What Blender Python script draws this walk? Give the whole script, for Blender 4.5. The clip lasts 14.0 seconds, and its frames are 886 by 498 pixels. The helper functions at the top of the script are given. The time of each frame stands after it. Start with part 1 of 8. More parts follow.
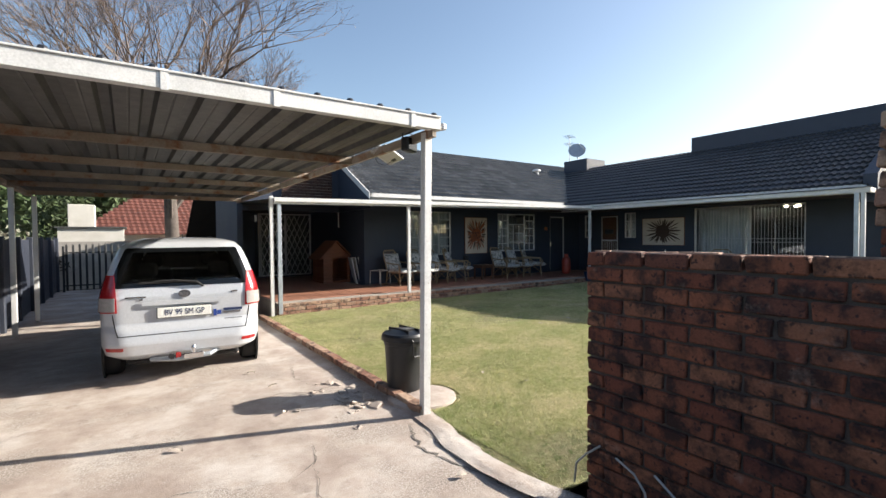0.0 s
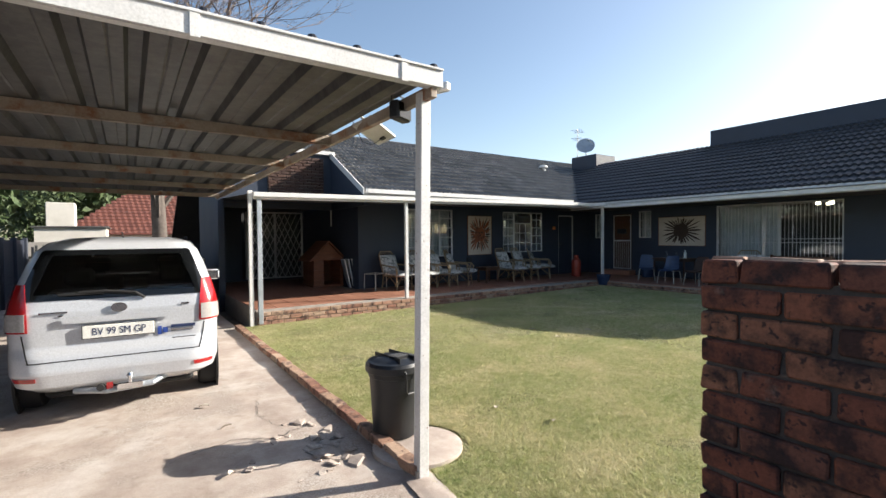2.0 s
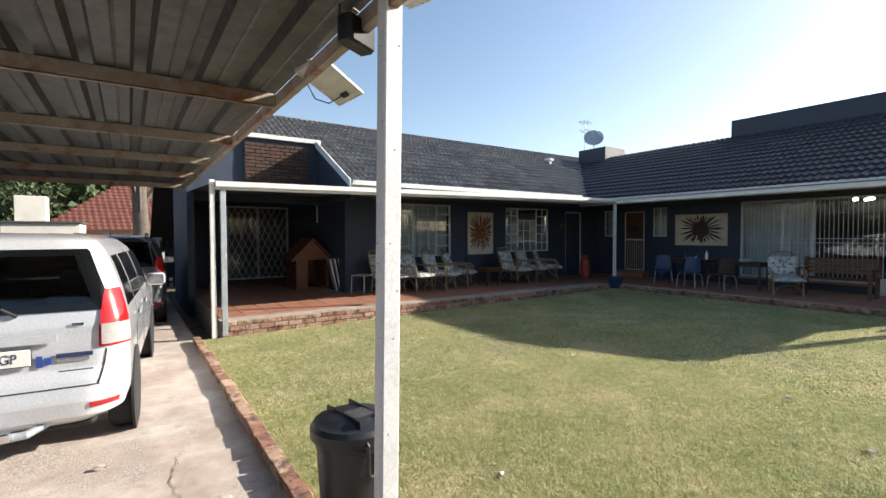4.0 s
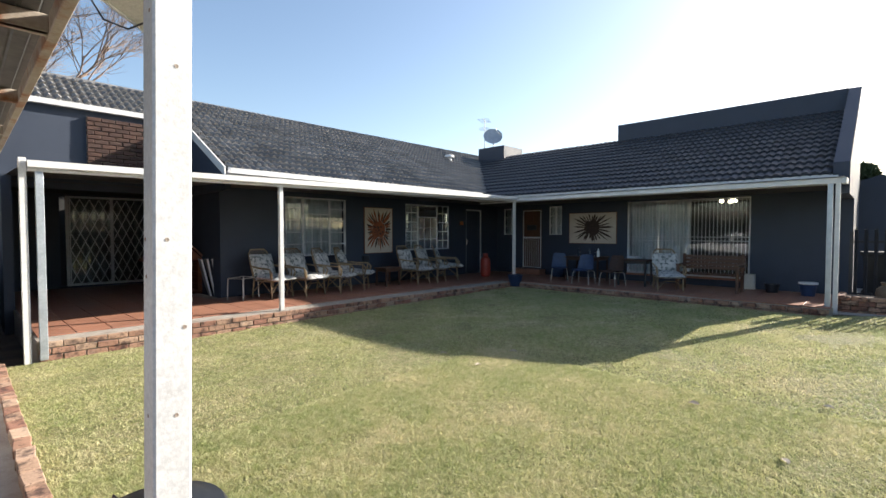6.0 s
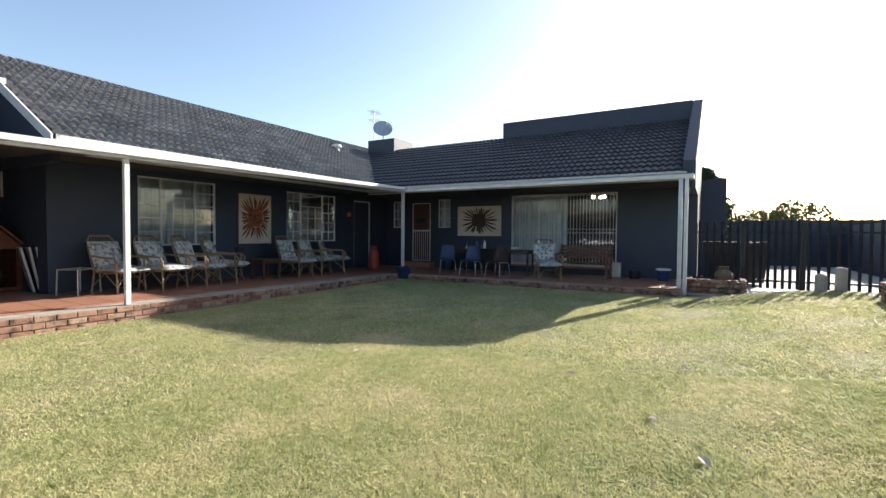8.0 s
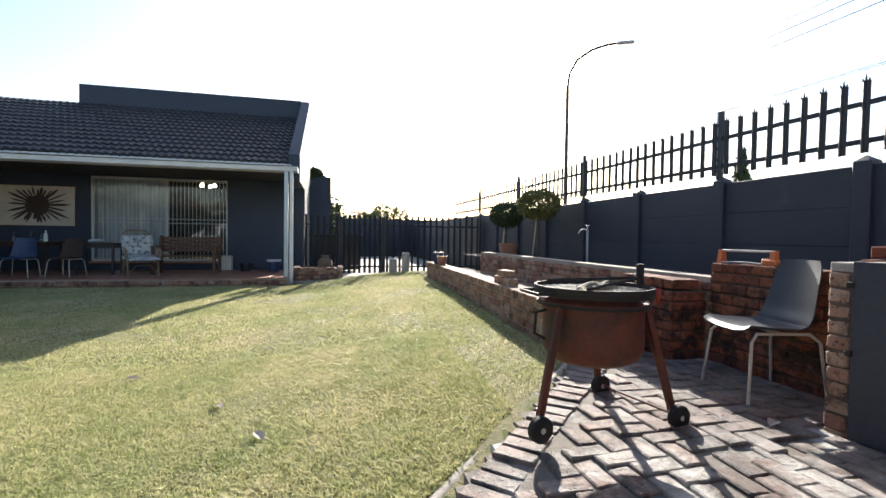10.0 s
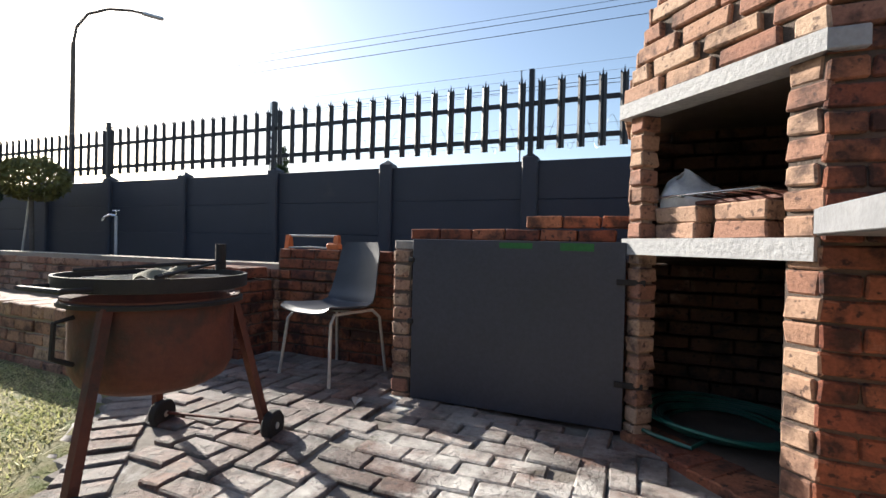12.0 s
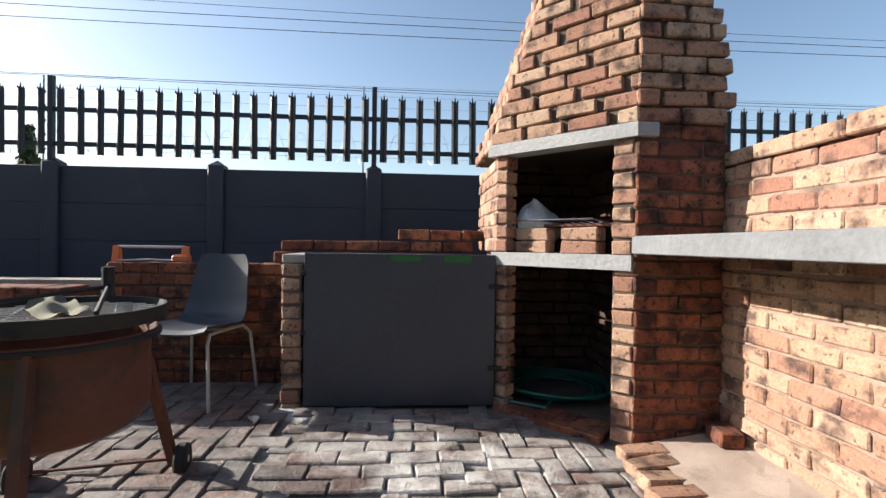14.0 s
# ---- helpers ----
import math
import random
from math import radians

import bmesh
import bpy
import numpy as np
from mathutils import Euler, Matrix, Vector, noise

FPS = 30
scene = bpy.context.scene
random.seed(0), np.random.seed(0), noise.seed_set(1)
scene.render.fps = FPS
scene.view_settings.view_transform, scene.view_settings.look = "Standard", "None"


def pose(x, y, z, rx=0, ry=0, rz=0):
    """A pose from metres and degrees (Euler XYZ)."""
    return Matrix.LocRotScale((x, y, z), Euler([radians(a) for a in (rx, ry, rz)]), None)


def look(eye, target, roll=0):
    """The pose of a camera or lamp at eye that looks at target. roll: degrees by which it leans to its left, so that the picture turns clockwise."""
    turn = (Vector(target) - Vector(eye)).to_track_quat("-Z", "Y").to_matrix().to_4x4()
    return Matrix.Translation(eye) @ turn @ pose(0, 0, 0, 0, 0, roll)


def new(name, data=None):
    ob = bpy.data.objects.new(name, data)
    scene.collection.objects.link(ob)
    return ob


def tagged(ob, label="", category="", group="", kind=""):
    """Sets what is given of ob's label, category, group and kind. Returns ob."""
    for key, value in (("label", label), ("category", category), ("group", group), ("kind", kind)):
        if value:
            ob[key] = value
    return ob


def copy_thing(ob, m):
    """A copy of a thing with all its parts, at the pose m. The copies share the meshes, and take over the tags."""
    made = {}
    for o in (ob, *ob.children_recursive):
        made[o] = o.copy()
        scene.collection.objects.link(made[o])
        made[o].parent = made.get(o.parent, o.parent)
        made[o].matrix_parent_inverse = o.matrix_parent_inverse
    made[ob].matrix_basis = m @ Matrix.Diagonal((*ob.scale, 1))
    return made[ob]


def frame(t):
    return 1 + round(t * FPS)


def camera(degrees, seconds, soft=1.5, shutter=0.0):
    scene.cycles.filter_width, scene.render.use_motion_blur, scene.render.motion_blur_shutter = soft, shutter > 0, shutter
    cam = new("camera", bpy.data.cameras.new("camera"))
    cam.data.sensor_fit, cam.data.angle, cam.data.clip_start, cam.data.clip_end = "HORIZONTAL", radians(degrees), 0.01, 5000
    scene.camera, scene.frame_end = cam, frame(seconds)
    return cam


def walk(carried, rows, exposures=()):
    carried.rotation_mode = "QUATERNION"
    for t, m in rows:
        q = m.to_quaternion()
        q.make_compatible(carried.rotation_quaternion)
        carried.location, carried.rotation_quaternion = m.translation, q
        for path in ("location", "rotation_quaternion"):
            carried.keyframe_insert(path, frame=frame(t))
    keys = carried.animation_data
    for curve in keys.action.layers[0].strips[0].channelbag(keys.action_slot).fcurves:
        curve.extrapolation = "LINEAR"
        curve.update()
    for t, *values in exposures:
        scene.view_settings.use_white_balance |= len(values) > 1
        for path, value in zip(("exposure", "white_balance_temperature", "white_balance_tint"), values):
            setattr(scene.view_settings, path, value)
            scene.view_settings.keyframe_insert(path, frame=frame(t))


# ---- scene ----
cam = camera(87.7, 14.0)
PATH = [
    (0, (-0.071, -0.043, 1.496), (1.057, 1.608, 1.445), -0.5),
    (0.5, (0.075, 0.175, 1.496), (1.202, 1.826, 1.444), -0.5),
    (1, (0.226, 0.458, 1.493), (1.362, 2.104, 1.444), -0.5),
    (1.5, (0.366, 0.677, 1.479), (1.494, 2.328, 1.427), -0.4),
    (2, (0.552, 0.896, 1.483), (1.678, 2.549, 1.434), -0.5),
    (2.2, (0.631, 0.974, 1.482), (1.749, 2.632, 1.43), -0.3),
    (4.5, (1.469, 2.09, 1.503), (2.603, 3.736, 1.439), -0.2),
    (5, (1.592, 2.246, 1.531), (2.805, 3.834, 1.465), -0.1),
    (5.5, (1.708, 2.329, 1.533), (3.052, 3.808, 1.461), 0.0),
    (6, (1.863, 2.393, 1.474), (3.31, 3.771, 1.405), -0.0),
    (6.5, (1.998, 2.452, 1.415), (3.475, 3.799, 1.345), -0.0),
    (7, (2.129, 2.551, 1.336), (3.641, 3.857, 1.269), 0.2),
    (9.5, (2.333, 2.24, 1.062), (4.332, 2.222, 1.006), 0.6),
    (10, (2.522, 2.142, 1.034), (4.466, 1.675, 0.982), 0.8),
    (10.5, (2.688, 2.061, 1.013), (4.481, 1.177, 0.965), 1.2),
    (11, (2.816, 2.007, 0.972), (4.296, 0.662, 0.94), 1.3),
    (11.5, (2.938, 1.945, 0.939), (3.952, 0.22, 0.917), 1.3),
    (12, (3.046, 1.97, 0.928), (3.816, 0.124, 0.909), 1.3),
    (12.5, (3.086, 2.075, 0.941), (3.589, 0.139, 0.923), 1.2),
    (13, (3.192, 2.174, 0.956), (3.46, 0.192, 0.943), 1.1),
    (13.5, (3.367, 2.224, 0.976), (3.441, 0.226, 0.962), 0.9),
    (14, (3.514, 2.3, 1.003), (3.378, 0.305, 0.985), 0.8),
]
walk(cam, [(t, look(eye, target, roll)) for t, eye, target, roll in PATH], exposures=[(0.0, 1.27), (4.5, 1.36), (6.5, 1.5), (10.0, 1.56), (11.0, 1.5), (12.5, 1.3), (14.0, 1.22)])

# ---- light ----
SUN_TO = Vector((0.95, -0.315, 0.435)).normalized()
world = bpy.data.worlds.new("sky")
scene.world = world
world.use_nodes = True
wn = world.node_tree
sky = wn.nodes.new("ShaderNodeTexSky")
sky.sky_type = "NISHITA"
sky.sun_disc = False
sky.sun_elevation = math.asin(SUN_TO.z)
sky.sun_rotation = math.atan2(SUN_TO.x, SUN_TO.y)
sky.dust_density = 1.2
sky.air_density = 1.0
wn.links.new(sky.outputs[0], wn.nodes["Background"].inputs[0])
wn.nodes["Background"].inputs[1].default_value = 0.088
sun = new("sun", bpy.data.lights.new("sun", "SUN"))
sun.data.energy = 5.0
sun.data.angle = radians(0.55)
sun.data.color = (1.0, 0.93, 0.83)
sun.matrix_world = look(SUN_TO * 50, (0, 0, 0))


# ---- materials ----
def nodes_of(name):
    m = bpy.data.materials.new(name)
    m.use_nodes = True
    nt = m.node_tree
    return m, nt, nt.nodes["Principled BSDF"]


def ramp(nt, src, stops):
    r = nt.nodes.new("ShaderNodeValToRGB")
    while len(r.color_ramp.elements) < len(stops):
        r.color_ramp.elements.new(0.5)
    for e, (p, c) in zip(r.color_ramp.elements, stops):
        e.position, e.color = p, (*c, 1)
    nt.links.new(src, r.inputs[0])
    return r.outputs[0]


def noise_tex(nt, scale, detail=5.0, coord="Object", rough=0.55, stretch=None):
    if coord == "World":
        out = nt.nodes.new("ShaderNodeNewGeometry").outputs["Position"]
    else:
        out = nt.nodes.new("ShaderNodeTexCoord").outputs[coord]
    if stretch:
        mp = nt.nodes.new("ShaderNodeMapping")
        mp.inputs["Scale"].default_value = stretch
        nt.links.new(out, mp.inputs[0])
        out = mp.outputs[0]
    n = nt.nodes.new("ShaderNodeTexNoise")
    n.inputs["Scale"].default_value, n.inputs["Detail"].default_value, n.inputs["Roughness"].default_value = scale, detail, rough
    nt.links.new(out, n.inputs["Vector"])
    return n.outputs["Fac"]


def mix(nt, fac, a, b, mode="MIX"):
    m = nt.nodes.new("ShaderNodeMix")
    m.data_type, m.blend_type = "RGBA", mode
    for sock, v in ((m.inputs[0], fac), (m.inputs[6], a), (m.inputs[7], b)):
        if isinstance(v, (int, float)):
            sock.default_value = v
        elif isinstance(v, tuple):
            sock.default_value = (*v, 1)
        else:
            nt.links.new(v, sock)
    return m.outputs[2]


def bump(nt, b, src, strength, dist=0.01):
    bp = nt.nodes.new("ShaderNodeBump")
    bp.inputs["Strength"].default_value, bp.inputs["Distance"].default_value = strength, dist
    nt.links.new(src, bp.inputs["Height"])
    nt.links.new(bp.outputs[0], b.inputs["Normal"])


def mat(name, c1, c2, scale=6.0, rough=0.6, metal=0.0, fine=60.0, bumpy=0.15, dirt=None, dirt_scale=2.5, dirt_from=0.55, coord="World", stretch=None, coat=0.0, spread=0.0, dist=0.01):
    """Two tones at a large scale, a fine grain, and optional dirt with its own shape."""
    m, nt, b = nodes_of(name)
    big = noise_tex(nt, scale, 6, coord, 0.6, stretch)
    col = ramp(nt, big, [(0.32, c1), (0.68, c2)])
    grain = noise_tex(nt, fine, 4, coord, 0.6, stretch)
    col = mix(nt, 0.35, col, ramp(nt, grain, [(0.3, (0.55, 0.55, 0.55)), (0.7, (1.25, 1.25, 1.25))]), "MULTIPLY")
    if dirt:
        d = noise_tex(nt, dirt_scale, 8, coord, 0.65)
        dm = ramp(nt, d, [(dirt_from, (0, 0, 0)), (dirt_from + 0.12, (1, 1, 1))])
        col = mix(nt, dm, col, dirt)
    if spread:
        oi = nt.nodes.new("ShaderNodeObjectInfo")
        col = mix(nt, 1.0, col, ramp(nt, oi.outputs["Random"], [(0, (1 - spread,) * 3), (1, (1 + spread,) * 3)]), "MULTIPLY")
    nt.links.new(col, b.inputs["Base Color"])
    rr = nt.nodes.new("ShaderNodeMapRange")
    rr.inputs[3].default_value, rr.inputs[4].default_value = max(0.02, rough - 0.12), min(1, rough + 0.12)
    nt.links.new(big, rr.inputs[0])
    nt.links.new(rr.outputs[0], b.inputs["Roughness"])
    b.inputs["Metallic"].default_value = metal
    b.inputs["Coat Weight"].default_value = coat
    if bumpy:
        bump(nt, b, grain, bumpy, dist)
    return m


def brick_mat(name, tones, spot=(0.05, 0.03, 0.028), soot=0.5, bumpy=0.5, rough=0.82, spec=0.3):
    """Wire-cut clay bricks: tone by piece, burnt patches, pits."""
    m, nt, b = nodes_of(name)
    oi = nt.nodes.new("ShaderNodeObjectInfo")
    gi = nt.nodes.new("ShaderNodeNewGeometry")
    add = nt.nodes.new("ShaderNodeMath")
    add.operation = "FRACT"
    s = nt.nodes.new("ShaderNodeMath")
    nt.links.new(oi.outputs["Random"], s.inputs[0])
    nt.links.new(gi.outputs["Random Per Island"], s.inputs[1])
    nt.links.new(s.outputs[0], add.inputs[0])
    n = len(tones)
    col = ramp(nt, add.outputs[0], [(i / (n - 1), c) for i, c in enumerate(tones)])
    patch = noise_tex(nt, 9.0, 5, "World", 0.6)
    pm = ramp(nt, patch, [(soot, (0, 0, 0)), (soot + 0.16, (0.85, 0.85, 0.85))])
    col = mix(nt, pm, col, spot)
    pale = noise_tex(nt, 4.0, 6, "World", 0.7)
    col = mix(nt, ramp(nt, pale, [(0.6, (0, 0, 0)), (0.75, (0.3, 0.3, 0.3))]), col, (0.5, 0.42, 0.35))
    grain = noise_tex(nt, 90.0, 4, "World", 0.65)
    col = mix(nt, 0.5, col, ramp(nt, grain, [(0.3, (0.5, 0.48, 0.46)), (0.62, (1.15, 1.15, 1.15))]), "MULTIPLY")
    nt.links.new(col, b.inputs["Base Color"])
    pits = noise_tex(nt, 42.0, 3, "World", 0.5)
    col2 = mix(nt, ramp(nt, pits, [(0.60, (0, 0, 0)), (0.68, (0.8, 0.8, 0.8))]), col, spot)
    nt.links.new(col2, b.inputs["Base Color"])
    b.inputs["Roughness"].default_value = rough
    b.inputs["Specular IOR Level"].default_value = spec
    bump(nt, b, grain, bumpy, 0.006)
    return m


def glass(name, tint=(0.9, 0.95, 0.95), rough=0.01):
    m, nt, b = nodes_of(name)
    b.inputs["Base Color"].default_value = (*tint, 1)
    b.inputs["Transmission Weight"].default_value = 1.0
    b.inputs["Roughness"].default_value = rough
    b.inputs["IOR"].default_value = 1.45
    return m


M_NAVY = mat("navy_wall_paint", (0.025, 0.035, 0.058), (0.035, 0.047, 0.074), 1.2, 0.62, fine=140, bumpy=0.25, dirt=(0.045, 0.05, 0.06), dirt_from=0.66)
M_NAVY_FENCE = mat("navy_fence_paint", (0.024, 0.030, 0.046), (0.036, 0.042, 0.060), 1.6, 0.55, fine=120, bumpy=0.3, dirt=(0.06, 0.06, 0.065), dirt_scale=1.3, dirt_from=0.62)
M_WHITE = mat("white_enamel_steel", (0.58, 0.575, 0.565), (0.70, 0.695, 0.685), 3, 0.45, fine=80, bumpy=0.08, dirt=(0.30, 0.24, 0.19), dirt_scale=9, dirt_from=0.69)
M_GALV = mat("galvanised_post", (0.36, 0.40, 0.44), (0.48, 0.52, 0.56), 8, 0.45, metal=0.5, fine=60, bumpy=0.06)
M_RUSTY = mat("rusted_white_purlin", (0.27, 0.215, 0.165), (0.40, 0.345, 0.285), 2.2, 0.7, fine=50, bumpy=0.2, dirt=(0.24, 0.10, 0.045), dirt_scale=3.5, dirt_from=0.52)
M_SHEET = mat("weathered_zinc_sheet", (0.062, 0.062, 0.061), (0.135, 0.133, 0.128), 9, 0.55, metal=0.35, fine=35, bumpy=0.12, dirt=(0.08, 0.07, 0.06), dirt_scale=3.2, dirt_from=0.6)
M_TILE = mat("grey_concrete_roof_tile", (0.15, 0.148, 0.148), (0.22, 0.215, 0.21), 2.0, 0.8, fine=70, bumpy=0.4, dirt=(0.22, 0.215, 0.20), dirt_scale=16, dirt_from=0.62, spread=0.25)
M_TILE_PAINT = mat("dark_painted_roof_tile", (0.028, 0.033, 0.045), (0.042, 0.048, 0.062), 2.0, 0.6, fine=70, bumpy=0.35, dirt=(0.075, 0.08, 0.09), dirt_scale=5, dirt_from=0.66, spread=0.18)
M_CONC, cnt_, cb_ = nodes_of("worn_concrete_drive")
gravel = ramp(cnt_, noise_tex(cnt_, 0.9, 7, "World", 0.7), [(0.50, (0, 0, 0)), (0.60, (1, 1, 1))])
ccol = ramp(cnt_, noise_tex(cnt_, 1.6, 7, "World", 0.68), [(0.34, (0.32, 0.255, 0.215)), (0.5, (0.43, 0.36, 0.31)), (0.66, (0.54, 0.49, 0.445))])
ccol = mix(cnt_, ramp(cnt_, noise_tex(cnt_, 5.0, 6, "World", 0.7), [(0.56, (0, 0, 0)), (0.70, (0.6, 0.6, 0.6))]), ccol, (0.25, 0.20, 0.165))
cstone = ramp(cnt_, noise_tex(cnt_, 75.0, 3, "World", 0.6), [(0.36, (0.17, 0.14, 0.12)), (0.5, (0.33, 0.28, 0.24)), (0.64, (0.55, 0.50, 0.45))])
ccol = mix(cnt_, mix(cnt_, 0.7, (0, 0, 0), gravel), ccol, cstone)
cgrain = noise_tex(cnt_, 130.0, 4, "World", 0.65)
ccol = mix(cnt_, 0.4, ccol, ramp(cnt_, cgrain, [(0.3, (0.65, 0.65, 0.65)), (0.65, (1.15, 1.15, 1.15))]), "MULTIPLY")
cnt_.links.new(ccol, cb_.inputs["Base Color"])
cb_.inputs["Roughness"].default_value = 0.9
bump(cnt_, cb_, mix(cnt_, gravel, cgrain, cstone), 0.6, 0.006)
M_CONC2 = mat("grey_concrete", (0.30, 0.275, 0.245), (0.40, 0.37, 0.335), 3, 0.85, fine=60, bumpy=0.35, dirt=(0.30, 0.28, 0.25), dirt_scale=7, dirt_from=0.6)
M_LINTEL = mat("painted_concrete_lintel", (0.26, 0.265, 0.275), (0.34, 0.345, 0.35), 4, 0.75, fine=50, bumpy=0.45, dirt=(0.24, 0.235, 0.22), dirt_scale=9, dirt_from=0.62)
M_SOIL = mat("lawn_soil", (0.17, 0.165, 0.065), (0.28, 0.24, 0.13), 9.0, 0.95, fine=110, bumpy=0.8, dirt=(0.11, 0.13, 0.035), dirt_scale=14, dirt_from=0.5, dist=0.02)
M_SAND = mat("pale_sand", (0.30, 0.235, 0.195), (0.40, 0.325, 0.275), 5, 0.95, fine=220, bumpy=0.35, dirt=(0.22, 0.17, 0.14), dirt_scale=9, dirt_from=0.58, dist=0.004)
M_EARTH = mat("dry_earth", (0.10, 0.075, 0.055), (0.20, 0.15, 0.11), 3, 0.95, fine=40, bumpy=0.6, dist=0.02)
M_MORTAR = mat("grey_mortar", (0.27, 0.235, 0.20), (0.38, 0.34, 0.295), 5, 0.95, fine=90, bumpy=0.5)
# Dark mortar: soot in the hearth, elsewhere shade put into the joint colour.
M_MORTAR_D = mat("mortar_soot_and_shade", (0.06, 0.045, 0.037), (0.12, 0.09, 0.072), 5, 0.95, fine=90, bumpy=0.5)
M_MORTAR_W = mat("weathered_warm_mortar", (0.23, 0.155, 0.115), (0.33, 0.25, 0.20), 5, 0.95, fine=90, bumpy=0.5, dirt=(0.12, 0.085, 0.07), dirt_scale=6, dirt_from=0.56)
# Tones kept pale, partly for the look of bricks in full sun.
M_BRICK = brick_mat("clay_brick", [(0.25, 0.12, 0.083), (0.34, 0.20, 0.135), (0.39, 0.26, 0.18), (0.26, 0.125, 0.088), (0.37, 0.225, 0.155), (0.43, 0.31, 0.225)], soot=0.49)
M_SLAB = mat("trowelled_concrete_slab", (0.135, 0.14, 0.15), (0.185, 0.19, 0.20), 4, 0.8, fine=50, bumpy=0.3, dirt=(0.13, 0.12, 0.105), dirt_scale=7, dirt_from=0.62)
# Burnt patches, plus overall tones lowered for brick faces in shade.
M_BRICK_D = brick_mat("burnt_brick_shade_tone", [(0.16, 0.052, 0.032), (0.27, 0.095, 0.05), (0.19, 0.06, 0.036), (0.31, 0.13, 0.07), (0.12, 0.04, 0.03)], spot=(0.02, 0.015, 0.015), soot=0.445)
# Brown face brick with the roof's shade worked into its tones.
M_BRICK_BAND = brick_mat("brown_brick_shade_tone", [(0.05, 0.03, 0.026), (0.085, 0.045, 0.034), (0.065, 0.038, 0.031)], soot=0.55)
# Base tones lowered to deepen the paving that lies in shade.
M_PAVER = brick_mat("worn_brick_paver", [(0.155, 0.105, 0.09), (0.14, 0.112, 0.105), (0.21, 0.125, 0.10), (0.18, 0.155, 0.148), (0.17, 0.095, 0.075), (0.115, 0.095, 0.09)], spot=(0.06, 0.055, 0.052), soot=0.47, bumpy=0.9, rough=0.72, spec=0.35)
pnt, pb_ = M_PAVER.node_tree, M_PAVER.node_tree.nodes["Principled BSDF"]
pcol_ = pb_.inputs["Base Color"].links[0].from_socket
lime = noise_tex(pnt, 3.2, 8, "World", 0.68)
# Real lime stains, made denser round the middle to brighten the sunlit paving.
sunlit_mid = pnt.nodes.new("ShaderNodeVectorMath")
sunlit_mid.operation = "DISTANCE"
sunlit_mid.inputs[1].default_value = (3.45, 0.85, 0.12)
pnt.links.new(pnt.nodes.new("ShaderNodeNewGeometry").outputs["Position"], sunlit_mid.inputs[0])
near_ = ramp(pnt, sunlit_mid.outputs["Value"], [(0.35, (1, 1, 1)), (1.0, (0.25, 0.25, 0.25))])
lime_ = mix(pnt, 1.0, ramp(pnt, lime, [(0.42, (0, 0, 0)), (0.60, (0.9, 0.9, 0.9))]), near_, "MULTIPLY")
pcol_ = mix(pnt, lime_, pcol_, (0.60, 0.58, 0.55))
pcol_ = mix(pnt, ramp(pnt, noise_tex(pnt, 5.5, 7, "World", 0.7), [(0.60, (0, 0, 0)), (0.68, (0.55, 0.55, 0.55))]), pcol_, (0.085, 0.095, 0.05))
pnt.links.new(pcol_, pb_.inputs["Base Color"])
bump(pnt, pb_, noise_tex(pnt, 26.0, 6, "World", 0.7), 1.0, 0.022)
# Soot colour for the hearth; in the store below it stands for shade.
M_BRICK_S = brick_mat("brick_soot_and_shade", [(0.07, 0.042, 0.03), (0.11, 0.06, 0.043), (0.08, 0.048, 0.036)], spot=(0.02, 0.016, 0.014), soot=0.5)
M_JOINT = mat("paver_joint_soil", (0.12, 0.105, 0.09), (0.22, 0.195, 0.17), 6, 0.95, fine=70, bumpy=0.6, dirt=(0.46, 0.45, 0.43), dirt_scale=3.2, dirt_from=0.53)
M_TERRA = mat("terracotta_floor_tile", (0.29, 0.135, 0.088), (0.36, 0.175, 0.115), 1.5, 0.45, fine=60, bumpy=0.08, dirt=(0.26, 0.12, 0.08), dirt_scale=3, dirt_from=0.6, spread=0.08)
M_BLACK = mat("black_enamel_steel", (0.012, 0.013, 0.017), (0.022, 0.024, 0.03), 5, 0.45, fine=80, bumpy=0.05)
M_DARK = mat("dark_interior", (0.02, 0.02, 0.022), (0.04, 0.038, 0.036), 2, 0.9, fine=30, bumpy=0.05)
M_GLASS = glass("window_glass")
M_NET = mat("net_curtain", (0.42, 0.44, 0.46), (0.58, 0.6, 0.62), 3, 0.9, fine=150, bumpy=0.2)
# Darker copy of the net curtain; the room's dimness is put into its colour.
M_DRAPE = mat("shade_darkened_drape", (0.10, 0.105, 0.105), (0.17, 0.175, 0.175), 3, 0.9, fine=150, bumpy=0.2)
M_FRAME = mat("white_window_frame", (0.55, 0.56, 0.57), (0.68, 0.68, 0.68), 4, 0.5, fine=80, bumpy=0.05)
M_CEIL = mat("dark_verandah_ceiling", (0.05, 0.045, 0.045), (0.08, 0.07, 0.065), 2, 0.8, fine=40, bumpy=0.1)


